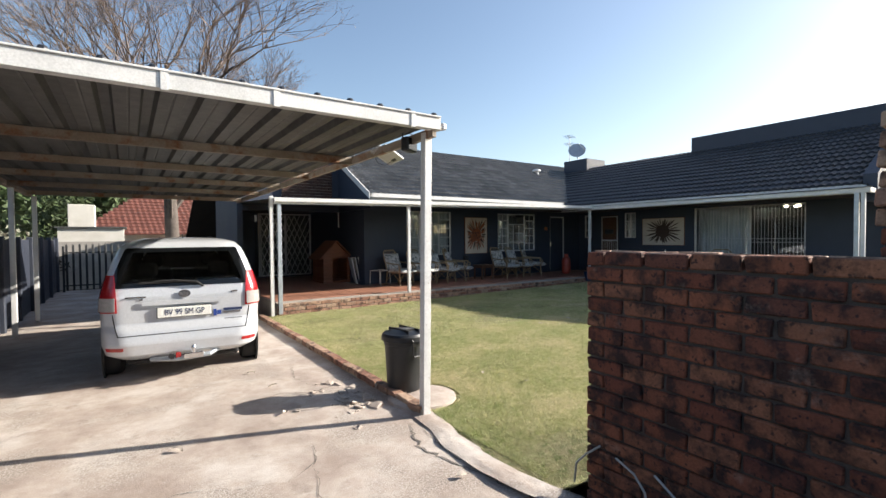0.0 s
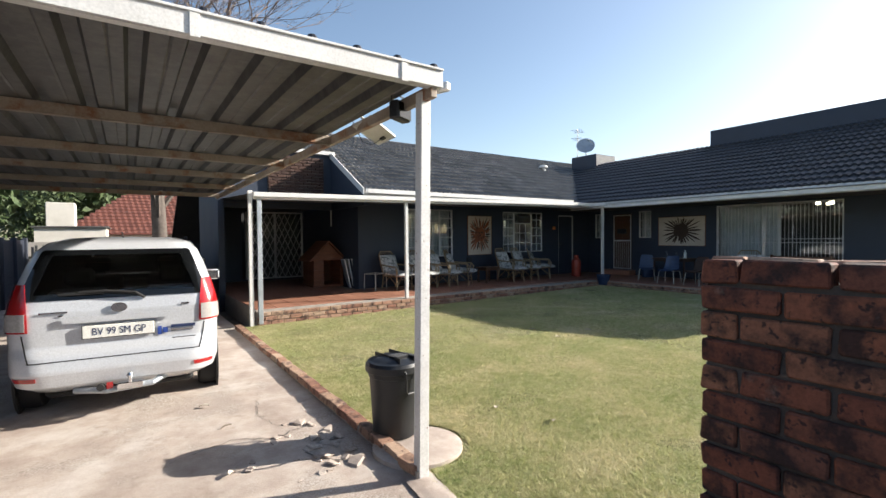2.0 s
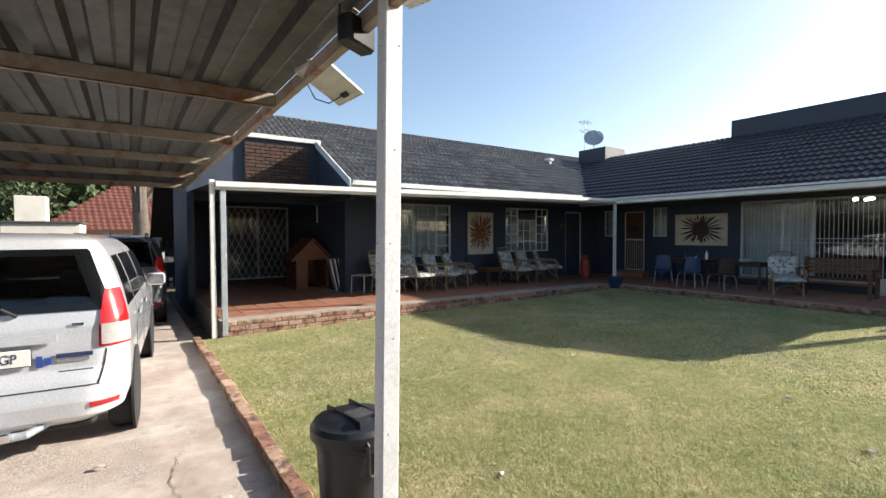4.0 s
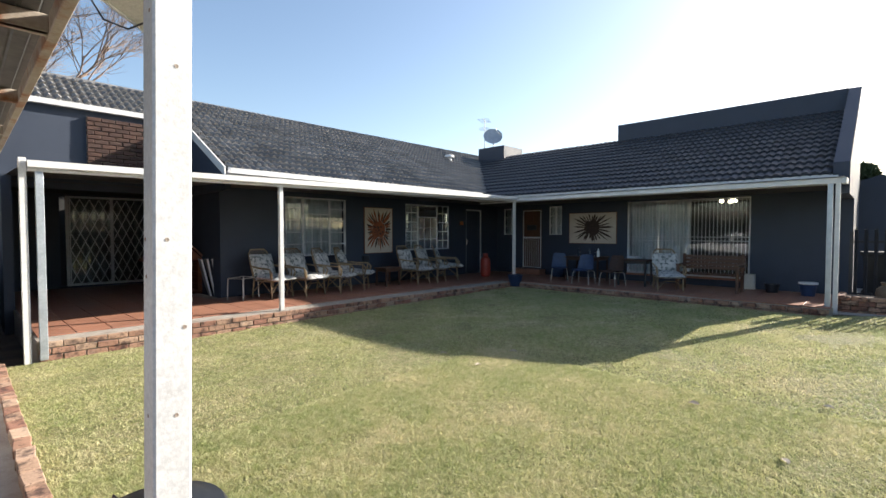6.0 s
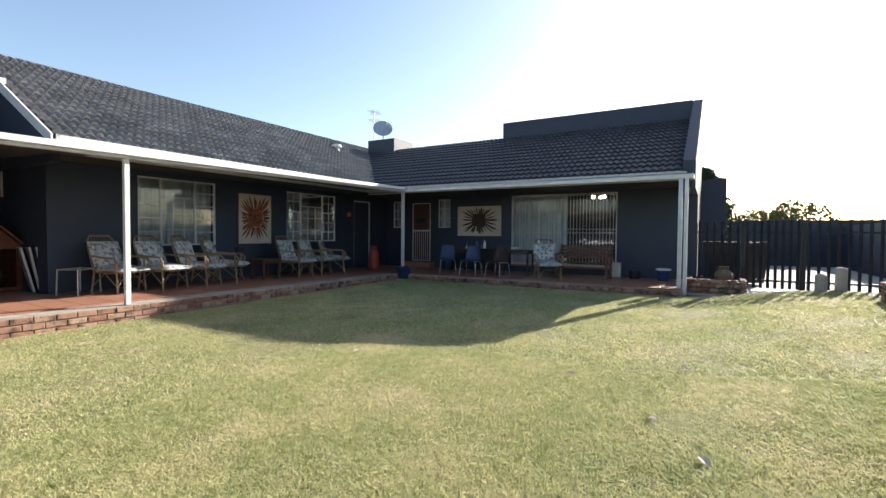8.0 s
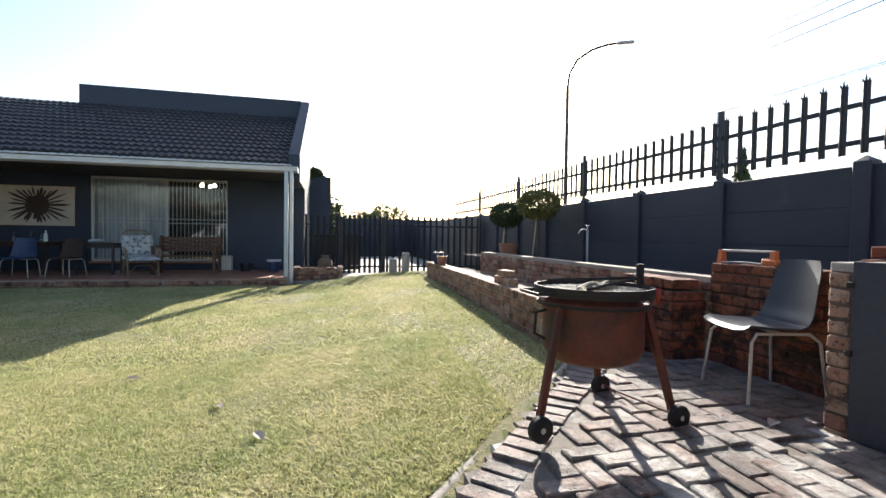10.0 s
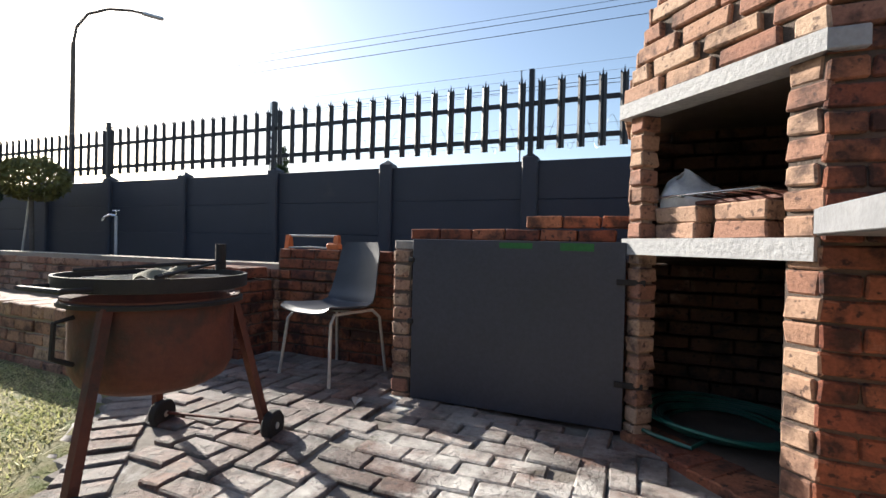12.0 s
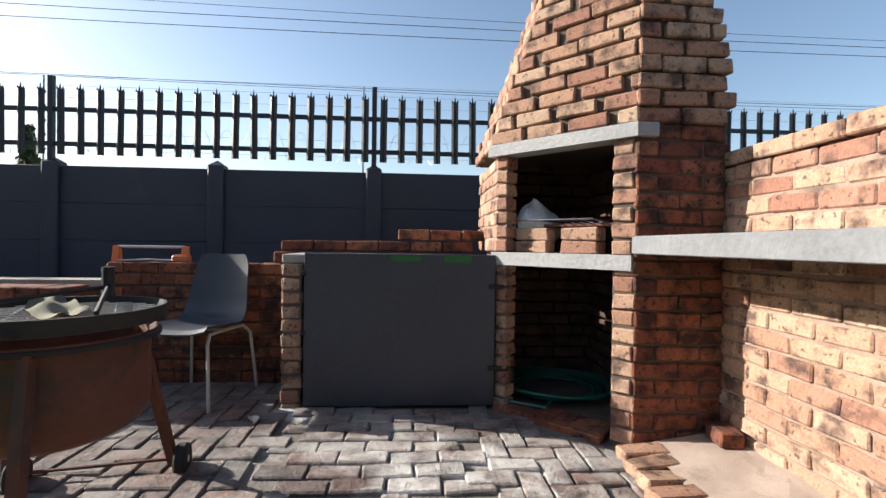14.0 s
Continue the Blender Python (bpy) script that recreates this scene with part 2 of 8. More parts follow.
# ---- mesh helpers ----
class MB:
    """Collects vertices and faces for one mesh."""

    def __init__(self):
        self.v, self.f = [], []

    def add(self, vs, fs):
        o = len(self.v)
        self.v += [tuple(p) for p in vs]
        self.f += [tuple(i + o for i in q) for q in fs]
        return self

    def box(self, x0, x1, y0, y1, z0, z1):
        vs = [(x, y, z) for z in (z0, z1) for y in (y0, y1) for x in (x0, x1)]
        return self.add(vs, [(0, 2, 3, 1), (4, 5, 7, 6), (0, 1, 5, 4), (2, 6, 7, 3), (0, 4, 6, 2), (1, 3, 7, 5)])

    def cbox(self, x0, x1, y0, y1, z0, z1, c=0.004, jit=0.0, rng=None, m=None):
        """A box with chamfered edges, its corners a little uneven."""
        lo, hi, vs, idx = (x0, y0, z0), (x1, y1, z1), [], {}
        for sx in (0, 1):
            for sy in (0, 1):
                for sz in (0, 1):
                    s = (sx, sy, sz)
                    j = [rng.uniform(-jit, jit) for _ in range(3)] if jit else (0, 0, 0)
                    for a in range(3):
                        p = [(hi[k] if s[k] else lo[k]) + j[k] for k in range(3)]
                        for k in range(3):
                            if k != a:
                                p[k] += -c if s[k] else c
                        idx[(s, a)] = len(vs)
                        vs.append(p)
        fs = []
        for a in range(3):
            b, d = (a + 1) % 3, (a + 2) % 3
            for side in (0, 1):
                q = []
                for sb, sd in ((0, 0), (1, 0), (1, 1), (0, 1)):
                    s = [0, 0, 0]
                    s[a], s[b], s[d] = side, sb, sd
                    q.append(idx[(tuple(s), a)])
                fs.append(q if side else q[::-1])
            for sb in (0, 1):
                for sd in (0, 1):
                    e = []
                    for sa, ax in ((0, b), (1, b), (1, d), (0, d)):
                        s = [0, 0, 0]
                        s[a], s[b], s[d] = sa, sb, sd
                        e.append(idx[(tuple(s), ax)])
                    fs.append(e if sb == sd else e[::-1])
        for s in ((i, j, k) for i in (0, 1) for j in (0, 1) for k in (0, 1)):
            q = [idx[(s, 0)], idx[(s, 1)], idx[(s, 2)]]
            fs.append(q if sum(s) % 2 else q[::-1])
        if m is not None:
            vs = [m @ Vector(p) for p in vs]
        return self.add(vs, fs)

    def tube(self, pts, r, n=8, cap=True, r2=None):
        """A round bar along points; r2: radius at its end."""
        pts = [Vector(p) for p in pts]
        o, k, side = len(self.v), len(pts), None
        for i, p in enumerate(pts):
            d = (pts[min(i + 1, k - 1)] - pts[max(i - 1, 0)]).normalized()
            if side is None:
                side = d.orthogonal().normalized()
            side = (side - d * side.dot(d)).normalized()
            up = d.cross(side)
            rr = r if r2 is None else r + (r2 - r) * i / (k - 1)
            for j in range(n):
                a = 2 * math.pi * j / n
                self.v.append(tuple(p + side * (rr * math.cos(a)) + up * (rr * math.sin(a))))
        for i in range(k - 1):
            for j in range(n):
                a, b = o + i * n + j, o + i * n + (j + 1) % n
                self.f.append((a, b, b + n, a + n))
        if cap:
            self.f += [tuple(range(o + n - 1, o - 1, -1)), tuple(range(o + (k - 1) * n, o + k * n))]
        return self

    def lathe(self, prof, n=24, c=(0, 0, 0), cap=True, m=None):
        o = len(self.v)
        for r, z in prof:
            for j in range(n):
                a = 2 * math.pi * j / n
                p = Vector((c[0] + r * math.cos(a), c[1] + r * math.sin(a), c[2] + z))
                self.v.append(tuple(m @ p if m is not None else p))
        for i in range(len(prof) - 1):
            for j in range(n):
                a, b = o + i * n + j, o + i * n + (j + 1) % n
                self.f.append((a, b, b + n, a + n))
        if cap:
            self.f += [tuple(range(o + n - 1, o - 1, -1)), tuple(range(o + (len(prof) - 1) * n, o + len(prof) * n))]
        return self

    def prism(self, poly, axis, a0, a1):
        """A polygon in the two other axes, drawn out along axis."""
        k, vs = len(poly), []
        for a in (a0, a1):
            for p in poly:
                q = list(p)
                q.insert(axis, a)
                vs.append(q)
        fs = [tuple(range(k))[::-1], tuple(range(k, 2 * k))] + [(i, (i + 1) % k, k + (i + 1) % k, k + i) for i in range(k)]
        return self.add(vs, fs)

    def grid(self, fn, nu, nv):
        o = len(self.v)
        for j in range(nv + 1):
            for i in range(nu + 1):
                self.v.append(tuple(fn(i / nu, j / nv)))
        for j in range(nv):
            for i in range(nu):
                a = o + j * (nu + 1) + i
                self.f.append((a, a + 1, a + nu + 2, a + nu + 1))
        return self

    def mesh(self, name, material, smooth=None):
        me = bpy.data.meshes.new(name)
        me.from_pydata(self.v, [], self.f)
        bm = bmesh.new()
        bm.from_mesh(me)
        bmesh.ops.recalc_face_normals(bm, faces=bm.faces)
        bm.to_mesh(me)
        bm.free()
        me.materials.append(material)
        if smooth is not None:
            me.shade_smooth()
            me.set_sharp_from_angle(angle=radians(smooth))
        return me


def thing(name, label, category, at=(0, 0, 0), rz=0.0, group="", kind=""):
    """An empty at the base of a thing, to which its parts belong."""
    ob = new(name)
    ob.matrix_world = pose(*at, 0, 0, rz)
    return tagged(ob, label, category, group, kind)


def part(name, mb, material, parent, label="", smooth=None):
    ob = new(name, mb.mesh(name, material, smooth))
    ob.parent = parent
    if label:
        ob["label"] = label
    return ob


def solid(name, mb, material, label, category, kind="", group="", smooth=None):
    return tagged(new(name, mb.mesh(name, material, smooth)), label, category, group, kind)


RB = random.Random(5)


def brick_meshes(material, l=0.222, w=0.106, h=0.073, n=5, c=0.006, jit=0.004):
    return [MB().cbox(-l / 2, l / 2, -w / 2, w / 2, 0, h, c, jit, RB).mesh("brick", material) for _ in range(n)]


def piece(name, me, parent, m):
    ob = bpy.data.objects.new(name, me)
    scene.collection.objects.link(ob)
    ob.parent = parent
    ob.matrix_local = m
    return ob


PITCH = 0.0855
SETS = {}


def bricks_for(material, l, k=1.0, deep=None):
    key = (material.name, round(l, 3), k, deep)
    if key not in SETS:
        SETS[key] = brick_meshes(material, l, deep or 0.106 * k, 0.073 * k)
    return SETS[key]


def lay(parent, material, p0, p1, z0, courses, depth=0.106, start=0, hole=None, rough=0.004, k_=1.0, gap=0.0, deep=None):
    """Courses of brick in running bond whose outer face runs from p0 to p1, outward to the right of that way."""
    a, b = Vector((*p0, 0)), Vector((*p1, 0))
    d = (b - a)
    length = d.length
    d.normalize()
    n = Vector((d.y, -d.x, 0))
    ang = math.degrees(math.atan2(d.y, d.x))
    for k in range(courses):
        s = 0.0 if (k + start) % 2 == 0 else -0.116 * k_
        while s < length - 0.03:
            e = min(s + 0.222 * k_, length)
            s0 = max(s, 0.0)
            l = e - s0
            if l > 0.03 and not (hole and hole((s0 + e) / 2, k)):
                l = max(0.03, round(l / 0.01) * 0.01 - (0.0 if l > 0.2 else 0.002))
                p = a + d * ((s0 + e) / 2) - n * (depth / 2 + RB.uniform(-rough, rough))
                me = RB.choice(bricks_for(material, l, k_, deep))
                piece("brick", me, parent, pose(p.x, p.y, z0 + k * PITCH * k_, RB.uniform(-0.4, 0.4), 0, ang + RB.uniform(-0.6, 0.6) + (180 if RB.random() < 0.5 else 0)))
            s += (0.232 + gap * RB.random()) * k_


def smooth_step(t):
    t = min(1.0, max(0.0, t))
    return t * t * (3 - 2 * t)


def ground_z(x, y):
    """The ground: the drive lies low, the lawn rises to the south and gently to the east."""
    z = -0.135
    if x > 2.1:
        z += 0.012 * (min(x, 14) - 2.1)
        z += 0.275 * smooth_step((3.4 - y) / 3.0) * max(smooth_step((x - 2.1) / 0.9), smooth_step((2.0 - y) / 0.3))
    return z

# ---- ground ----
far = MB().grid(lambda u, v: (-600 + 1200 * u, -600 + 1200 * v, -0.32), 12, 12)
solid("ground", far, M_EARTH, "dry brown earth around the yard", "ground", "structure")


def drive_z(x, y):
    return ground_z(min(x, 2.0), y) + 0.012 * noise.noise((x * 0.8, y * 0.8, 0)) + 0.006 * noise.noise((x * 4, y * 4, 3))


drive = MB().grid(lambda u, v: (-1.95 + 4.1 * u, -3.9 + 23 * v, drive_z(-1.95 + 4.1 * u, -3.9 + 23 * v)), 60, 260)
solid("driveway", drive, M_CONC, "worn pale concrete driveway with stains and cracks", "driveway", "structure", smooth=60)


def lawn_z(x, y):
    return ground_z(x, y) + 0.012 * noise.noise((x * 1.3, y * 1.3, 5)) - 0.004


def on_paving(x, y):
    return y < 1.8 and x + y < 5.95


def lawn_line(y):
    """West edge of the lawn."""
    if y > 3.6:
        return 2.2
    return 2.2 - 0.15 * smooth_step((3.6 - y) / 1.0) + 0.12 * smooth_step((2.4 - y) / 0.8)


lawn = MB().grid(lambda u, v: (lawn_line(-0.2 + 10.2 * v) + 0.03 + (12.75 - 2.2) * u, -0.2 + 10.2 * v, lawn_z(2.2 + 10.5 * u, -0.2 + 10.2 * v) - (0.05 if on_paving(2.2 + 10.5 * u, -0.2 + 10.2 * v + 0.1) else 0)), 110, 110)
solid("lawn", lawn, M_SOIL, "lawn soil under short patchy winter grass", "lawn", "structure", smooth=60)
yard = MB().grid(lambda u, v: (12.6 + 12 * u, -1.6 + 5.2 * v, 0.03 + 0.05 * (1 - v)), 10, 10)
solid("pavement", yard, M_CONC2, "pale concrete yard behind the palisade gate", "pavement", "structure")

# ---- boundary wall and palisade to the south ----
FY = -1.78


def fence_bay(x0, x1, first):
    w = thing("precast_wall_bay", "navy painted precast concrete slab fence bay", "wall", group="precast wall bays", kind="structure")
    pst = MB().cbox(x0 - 0.065, x0 + 0.065, FY - 0.07, FY + 0.06, 0.0, 1.66, 0.012)
    pst.add([(x0 - 0.055, FY - 0.06, 1.655), (x0 + 0.055, FY - 0.06, 1.655), (x0 + 0.055, FY + 0.05, 1.655), (x0 - 0.055, FY + 0.05, 1.655), (x0, FY, 1.70)], [(0, 1, 4), (1, 2, 4), (2, 3, 4), (3, 0, 4)])
    part("post", pst, M_NAVY_FENCE, w)
    for k in range(5):
        part("slab", MB().cbox(x0 + 0.05, x1 - 0.05, FY - 0.03 + 0.002 * RB.random(), FY + 0.02, 0.06 + k * 0.312, 0.06 + k * 0.312 + 0.316, 0.006, 0.002, RB), M_NAVY_FENCE, w)


fx = [2.52 - 1.33 * k for k in range(4, 0, -1)] + [2.52 + 1.33 * k for k in range(13)]
for a, b in zip(fx[:-1], fx[1:]):
    fence_bay(a, b, a == fx[0])


def pale(mb_len):
    """A W-section pale with a split spearhead."""
    z0, z1, t, w = 0.0, mb_len, 0.004, 0.03
    mb = MB()
    mb.prism([(-w, 0.0), (-w * 0.45, 0.012), (0, 0.002), (w * 0.45, 0.012), (w, 0.0), (w, -t), (w * 0.45, 0.012 - t), (0, -t), (-w * 0.45, 0.012 - t), (-w, -t)], 2, z0, z1 - 0.06)
    for s in (-1, 0, 1):
        mb.add([(s * 0.018 - 0.008, 0, z1 - 0.06), (s * 0.022 + 0.009, 0, z1 - 0.06), (s * 0.022 + 0.009, 0.008, z1 - 0.06), (s * 0.022 - 0.009, 0.008, z1 - 0.06), (s * 0.026, 0.004, z1 - (0 if s == 0 else 0.034))], [(0, 1, 4), (1, 2, 4), (2, 3, 4), (3, 0, 4)])
    return mb


PALE_SHORT = pale(0.60).mesh("pale", M_BLACK)
for a, b in zip(fx[1::2][:-1], fx[1::2][1:]):
    pf = thing("palisade_fence", "black steel palisade panel bolted on the precast wall", "fence", (0, FY + 0.03, 0), group="palisade panels on the wall")
    part("post", MB().box(a - 0.02, a + 0.02, -0.02, 0.02, 1.63, 2.36), M_BLACK, pf)
    for z in (1.80, 2.085):
        part("rail", MB().box(a, b, -0.004, 0.004, z - 0.02, z + 0.02).box(a, b, -0.03, -0.004, z + 0.016, z + 0.02), M_BLACK, pf)
    n = round((b - a) / 0.1565)
    for i in range(n):
        piece("pale", PALE_SHORT, pf, pose(a + (i + 0.5) * (b - a) / n, 0.006, 1.71, RB.uniform(-0.6, 0.6), RB.uniform(-0.7, 0.7), 0))
    # electric strand brackets with insulators
    br = thing("electric_fence_bracket", "thin galvanised bracket with black insulators on the fence", "bracket", (a + 0.10, FY - 0.02, 0), group="electric fence brackets")
    part("rod", MB().tube([(0, 0, 1.55), (0, 0, 2.38)], 0.008, 6), M_GALV, br)
    for z in (1.75, 1.87, 1.99, 2.11, 2.23):
        part("insulator", MB().lathe([(0.008, 0), (0.018, 0.008), (0.018, 0.022), (0.008, 0.03)], 8, (0.0, 0.0, z)), M_BLACK, br)
wires = thing("electric_fence_wire", "thin taut electric fence wires and coiled razor strand", "wire", (0, FY, 0))
for z in (1.76, 1.90, 2.2, 2.30, 2.38):
    part("strand", MB().tube([(fx[0], -0.02, z), (fx[-1], -0.02, z)], 0.0015, 4), M_GALV, wires)
coil = [(2.6 + 0.0105 * i, -0.13 + 0.05 * math.sin(i * 0.31), 1.86 + 0.13 * math.cos(i * 0.31)) for i in range(420)]
part("coil", MB().tube(coil, 0.0016, 4), M_GALV, wires)

# plain walls that close the place
solid("wall_west", MB().box(-2.05, -1.95, -4.0, 19.2, -0.3, 1.52), M_NAVY_FENCE, "dark grey boundary wall along the driveway", "wall", "structure")
for k in range(14):
    py = 18.8 - k * 1.55
    wp = MB().cbox(-2.0, -1.88, py - 0.07, py + 0.07, -0.3, 1.58, 0.012)
    solid("wall_west_post", wp, M_NAVY_FENCE, "dark grey precast fence post", "wall post", "structure")
solid("wall_south", MB().box(-2.05, 2.2, -4.1, -4.0, -0.3, 1.9), M_NAVY_FENCE, "plain dark wall closing the driveway", "wall", "structure")

# ---- carport ----
carport = thing("carport", "white steel carport with rusty purlins and zinc sheet roof", "carport", (0, 0, -0.13))
CZ = 2.60


def ibr(x0, x1, y0, y1, z, pitch=0.264, h=0.055):
    """Box-ribbed sheet: ribs run along y."""
    n = int(round((x1 - x0) / pitch))
    prof = []
    for i in range(n):
        x = x0 + i * pitch
        prof += [(x, z), (x + pitch * 0.30, z), (x + pitch * 0.34, z + 0.006), (x + pitch * 0.38, z), (x + pitch * 0.60, z), (x + pitch * 0.68, z + h), (x + pitch * 0.92, z + h)]
    mb = MB()
    o = 0
    ys = [y0 + (y1 - y0) * k / 3 for k in range(4)]
    for y in ys:
        mb.v += [(px, y, pz) for px, pz in prof]
    k = len(prof)
    for j in range(3):
        for i in range(k - 1):
            mb.f.append((j * k + i, j * k + i + 1, (j + 1) * k + i + 1, (j + 1) * k + i))
    o = len(mb.v)
    mb.v += [(x, y, zz + 0.0012) for x, y, zz in mb.v]
    mb.f += [tuple(i + o for i in f)[::-1] for f in list(mb.f)]
    return mb


for i in range(5):
    part("roof_sheet", ibr(-1.72 + i * 0.792, -1.72 + (i + 1) * 0.792 + (0.27 if i < 4 else 0.0), 3.43, 12.3, CZ + 0.004 * (i % 2)), M_SHEET, carport)
part("fascia", MB().cbox(-1.75, 2.25, 3.372, 3.386, CZ - 0.02, CZ + 0.10, 0.003), M_WHITE, carport)
part("fascia_lip", MB().cbox(-1.75, 2.25, 3.387, 3.44, CZ - 0.022, CZ - 0.008, 0.002), M_WHITE, carport)
part("fascia_trim", MB().cbox(-1.75, 2.25, 3.36, 3.3715, CZ + 0.085, CZ + 0.10, 0.003), M_WHITE, carport)
for cx in (-1.2, 0.14, 0.83, 1.965):
    part("fascia_joint", MB().cbox(cx - 0.022, cx + 0.022, 3.364, 3.372, CZ - 0.03, CZ + 0.104, 0.002), M_WHITE, carport)
part("edge_beam", MB().cbox(2.17, 2.215, 3.39, 12.3, CZ - 0.085, CZ - 0.003, 0.004), M_RUSTY, carport)
part("edge_beam", MB().cbox(-1.72, -1.64, 3.39, 12.3, CZ - 0.085, CZ - 0.003, 0.004), M_RUSTY, carport)
for y in (5.18, 6.78, 8.3, 9.95, 11.75):
    part("purlin", MB().cbox(-1.64, 2.17, y - 0.022, y + 0.022, CZ - 0.085, CZ - 0.004, 0.004).cbox(-1.64, 2.17, y - 0.022, y + 0.05, CZ - 0.085, CZ - 0.078, 0.002), M_RUSTY, carport)
post = MB().cbox(-0.037, 0.037, -0.037, 0.037, 0, CZ - 0.085, 0.005)
ob = part("post", MB().cbox(-0.0377, 0.0377, -0.0377, 0.0377, 0, CZ - 0.012, 0.005), M_WHITE, carport, "white square post with old screw holes")
ob.matrix_local = pose(2.152, 3.53, -0.01, 0, 1.0, 0)
HOLE = MB().lathe([(0.0, 0), (0.0045, 0.0005), (0.0045, -0.004)], 8).mesh("screw_hole", M_RUSTY)
for k, z in enumerate((0.35, 0.95, 1.22, 1.52, 1.60, 2.08, 2.38)):
    piece("screw_hole", HOLE, ob, pose(-0.0381, (0.02, -0.015, 0.0, 0.012)[k % 4], z, 0, -90, 0))
    piece("screw_hole", HOLE, ob, pose((0.022, -0.012, 0.006)[k % 3], -0.0381, z - 0.11 * (k % 2), 90, 0, 0))
for x, y in ((2.30, 9.93), (-1.66, 10.36), (-1.66, 3.5), (-1.60, 12.2)):
    q = part("post", post, M_WHITE, carport)
    q.matrix_local = pose(x if x < 0 else 2.41, y, 0)
BOLT = MB().lathe([(0.0, 0.03), (0.022, 0.028), (0.03, 0.012), (0.03, 0)], 10).mesh("roof_cap", M_BLACK)
for i in range(15):
    piece("roof_cap", BOLT, carport, pose(-1.50 + i * 0.264, 3.40, CZ + 0.098))

# ---- house: verandah deck ----
DZ = 0.15


deck = MB()
deck.prism([(2.5, 9.98), (5.8, 9.92), (12.45, 9.86), (12.5, 3.0), (15.0, 3.0), (15.0, 12.3), (5.55, 12.3), (5.55, 16.8), (2.5, 16.8)], 2, -0.3, DZ - 0.02)
solid("floor", deck, M_MORTAR, "concrete verandah floor slab under terracotta tiles", "floor", "structure")

# ---- house: walls ----
WY, WX = 12.2, 14.93


def wall_with_holes(axis, at, thick, lo, hi, z0, z1, holes):
    """A wall along x (axis 0) or y (axis 1) with openings (a0, a1, z0, z1)."""
    mb = MB()

    def blk(a0, a1, b0, b1):
        if a1 - a0 > 0.002 and b1 - b0 > 0.002:
            if axis == 0:
                mb.box(a0, a1, at, at + thick, b0, b1)
            else:
                mb.box(at, at + thick, a0, a1, b0, b1)
    a = lo
    for h0, h1, k0, k1 in sorted(holes):
        blk(a, h0, z0, z1)
        blk(h0, h1, z0, k0)
        blk(h0, h1, k1, z1)
        a = h1
    blk(a, hi, z0, z1)
    return mb


W1, W2, CD = (6.98, 8.62, 0.93, 2.31), (10.62, 12.44, 0.98, 2.31), (13.25, 14.05, DZ, 2.25)
solid("wall_north", wall_with_holes(0, WY, 0.22, 5.55, WX, -0.2, 2.75, [W1, W2, CD]), M_NAVY, "dark navy painted house wall under the verandah", "wall", "structure")
DR, S1, S2, BW = (10.4, 11.15, 0.32, 2.25), (9.69, 10.14, 1.42, 2.32), (11.58, 11.92, 1.42, 2.30), (4.68, 7.63, 0.36, 2.35)
solid("wall_east", wall_with_holes(1, WX, 0.22, 3.12, 12.2, -0.2, 2.75, [DR, S1, S2, BW]), M_NAVY, "dark navy painted house wall with barred windows", "wall", "structure")
solid("wall_recess_side", MB().box(5.55, 5.77, WY + 0.22, 16.95, -0.2, 2.98), M_NAVY, "dark navy painted side wall of the recessed porch", "wall", "structure")
solid("wall_recess_back", wall_with_holes(0, 16.75, 0.22, 2.5, 5.56, -0.2, 3.3, [(3.55, 5.45, DZ + 0.03, 2.36)]), M_NAVY, "dark navy painted wall around the sliding door", "wall", "structure")
solid("wall_west_house", MB().box(2.38, 2.52, 13.4, 17.0, -0.3, 3.4), M_NAVY, "dark navy painted house wall beside the driveway", "wall", "structure")
solid("wall_upper", MB().box(2.5, 5.47, 13.62, 13.80, 2.3, 3.9), M_NAVY, "navy upper wall with a brick panel above the porch", "wall", "structure")
gab = MB().prism([(11.42, 2.55), (13.7, 3.80), (13.7, 2.3), (11.42, 2.3)], 0, 5.36, 5.47)
solid("wall_rake", gab, M_NAVY, "navy triangular cheek wall under the roof edge", "wall", "structure")
# gable wall with parapet at the south end of the east wing
RX, RZ = 17.2, 4.53
gw = MB().prism([(13.05, 2.2), (13.05, 2.78), (17.1, 4.98), (17.3, 5.09), (17.6, 5.09), (17.6, -0.2), (14.93, -0.2), (14.93, 2.2)], 1, 2.84, 3.08)
solid("wall_gable", gw, M_NAVY, "navy gable wall with a raised sloping parapet", "wall", "structure")
solid("wall_parapet", MB().box(17.12, 17.4, 3.08, 8.86, 3.9, 5.06), M_NAVY, "navy parapet wall standing along the roof ridge", "wall", "structure")
solid("wall_chimney_block", MB().cbox(16.8, 18.1, 13.3, 14.6, 3.9, 4.95, 0.02), M_NAVY, "navy block on the roof that carries the aerials", "wall", "structure")
solid("wall_back_rooms", MB().box(2.52, 24, 23.8, 24.0, -0.2, 3.4).box(23.8, 24, 3, 24, -0.2, 3.4), M_NAVY, "plain outer walls of the house", "wall", "structure")
# Room boxes: the indoor gloom is painted as a near-black surface colour.
solid("wall_room_back", MB().box(5.77, 18, 15.4, 15.5, 0, 2.7).box(18.4, 18.5, 3.1, 15.4, 0, 2.7), M_DARK, "plain near-black inner walls standing in for the unlit rooms", "wall", "structure")
solid("floor_inside", MB().box(5.77, 18.4, 12.42, 15.4, 0.02, 0.12).box(15.15, 18.4, 3.1, 12.42, 0.02, 0.12), M_DARK, "near-black floor standing in for the unlit rooms", "floor", "structure")
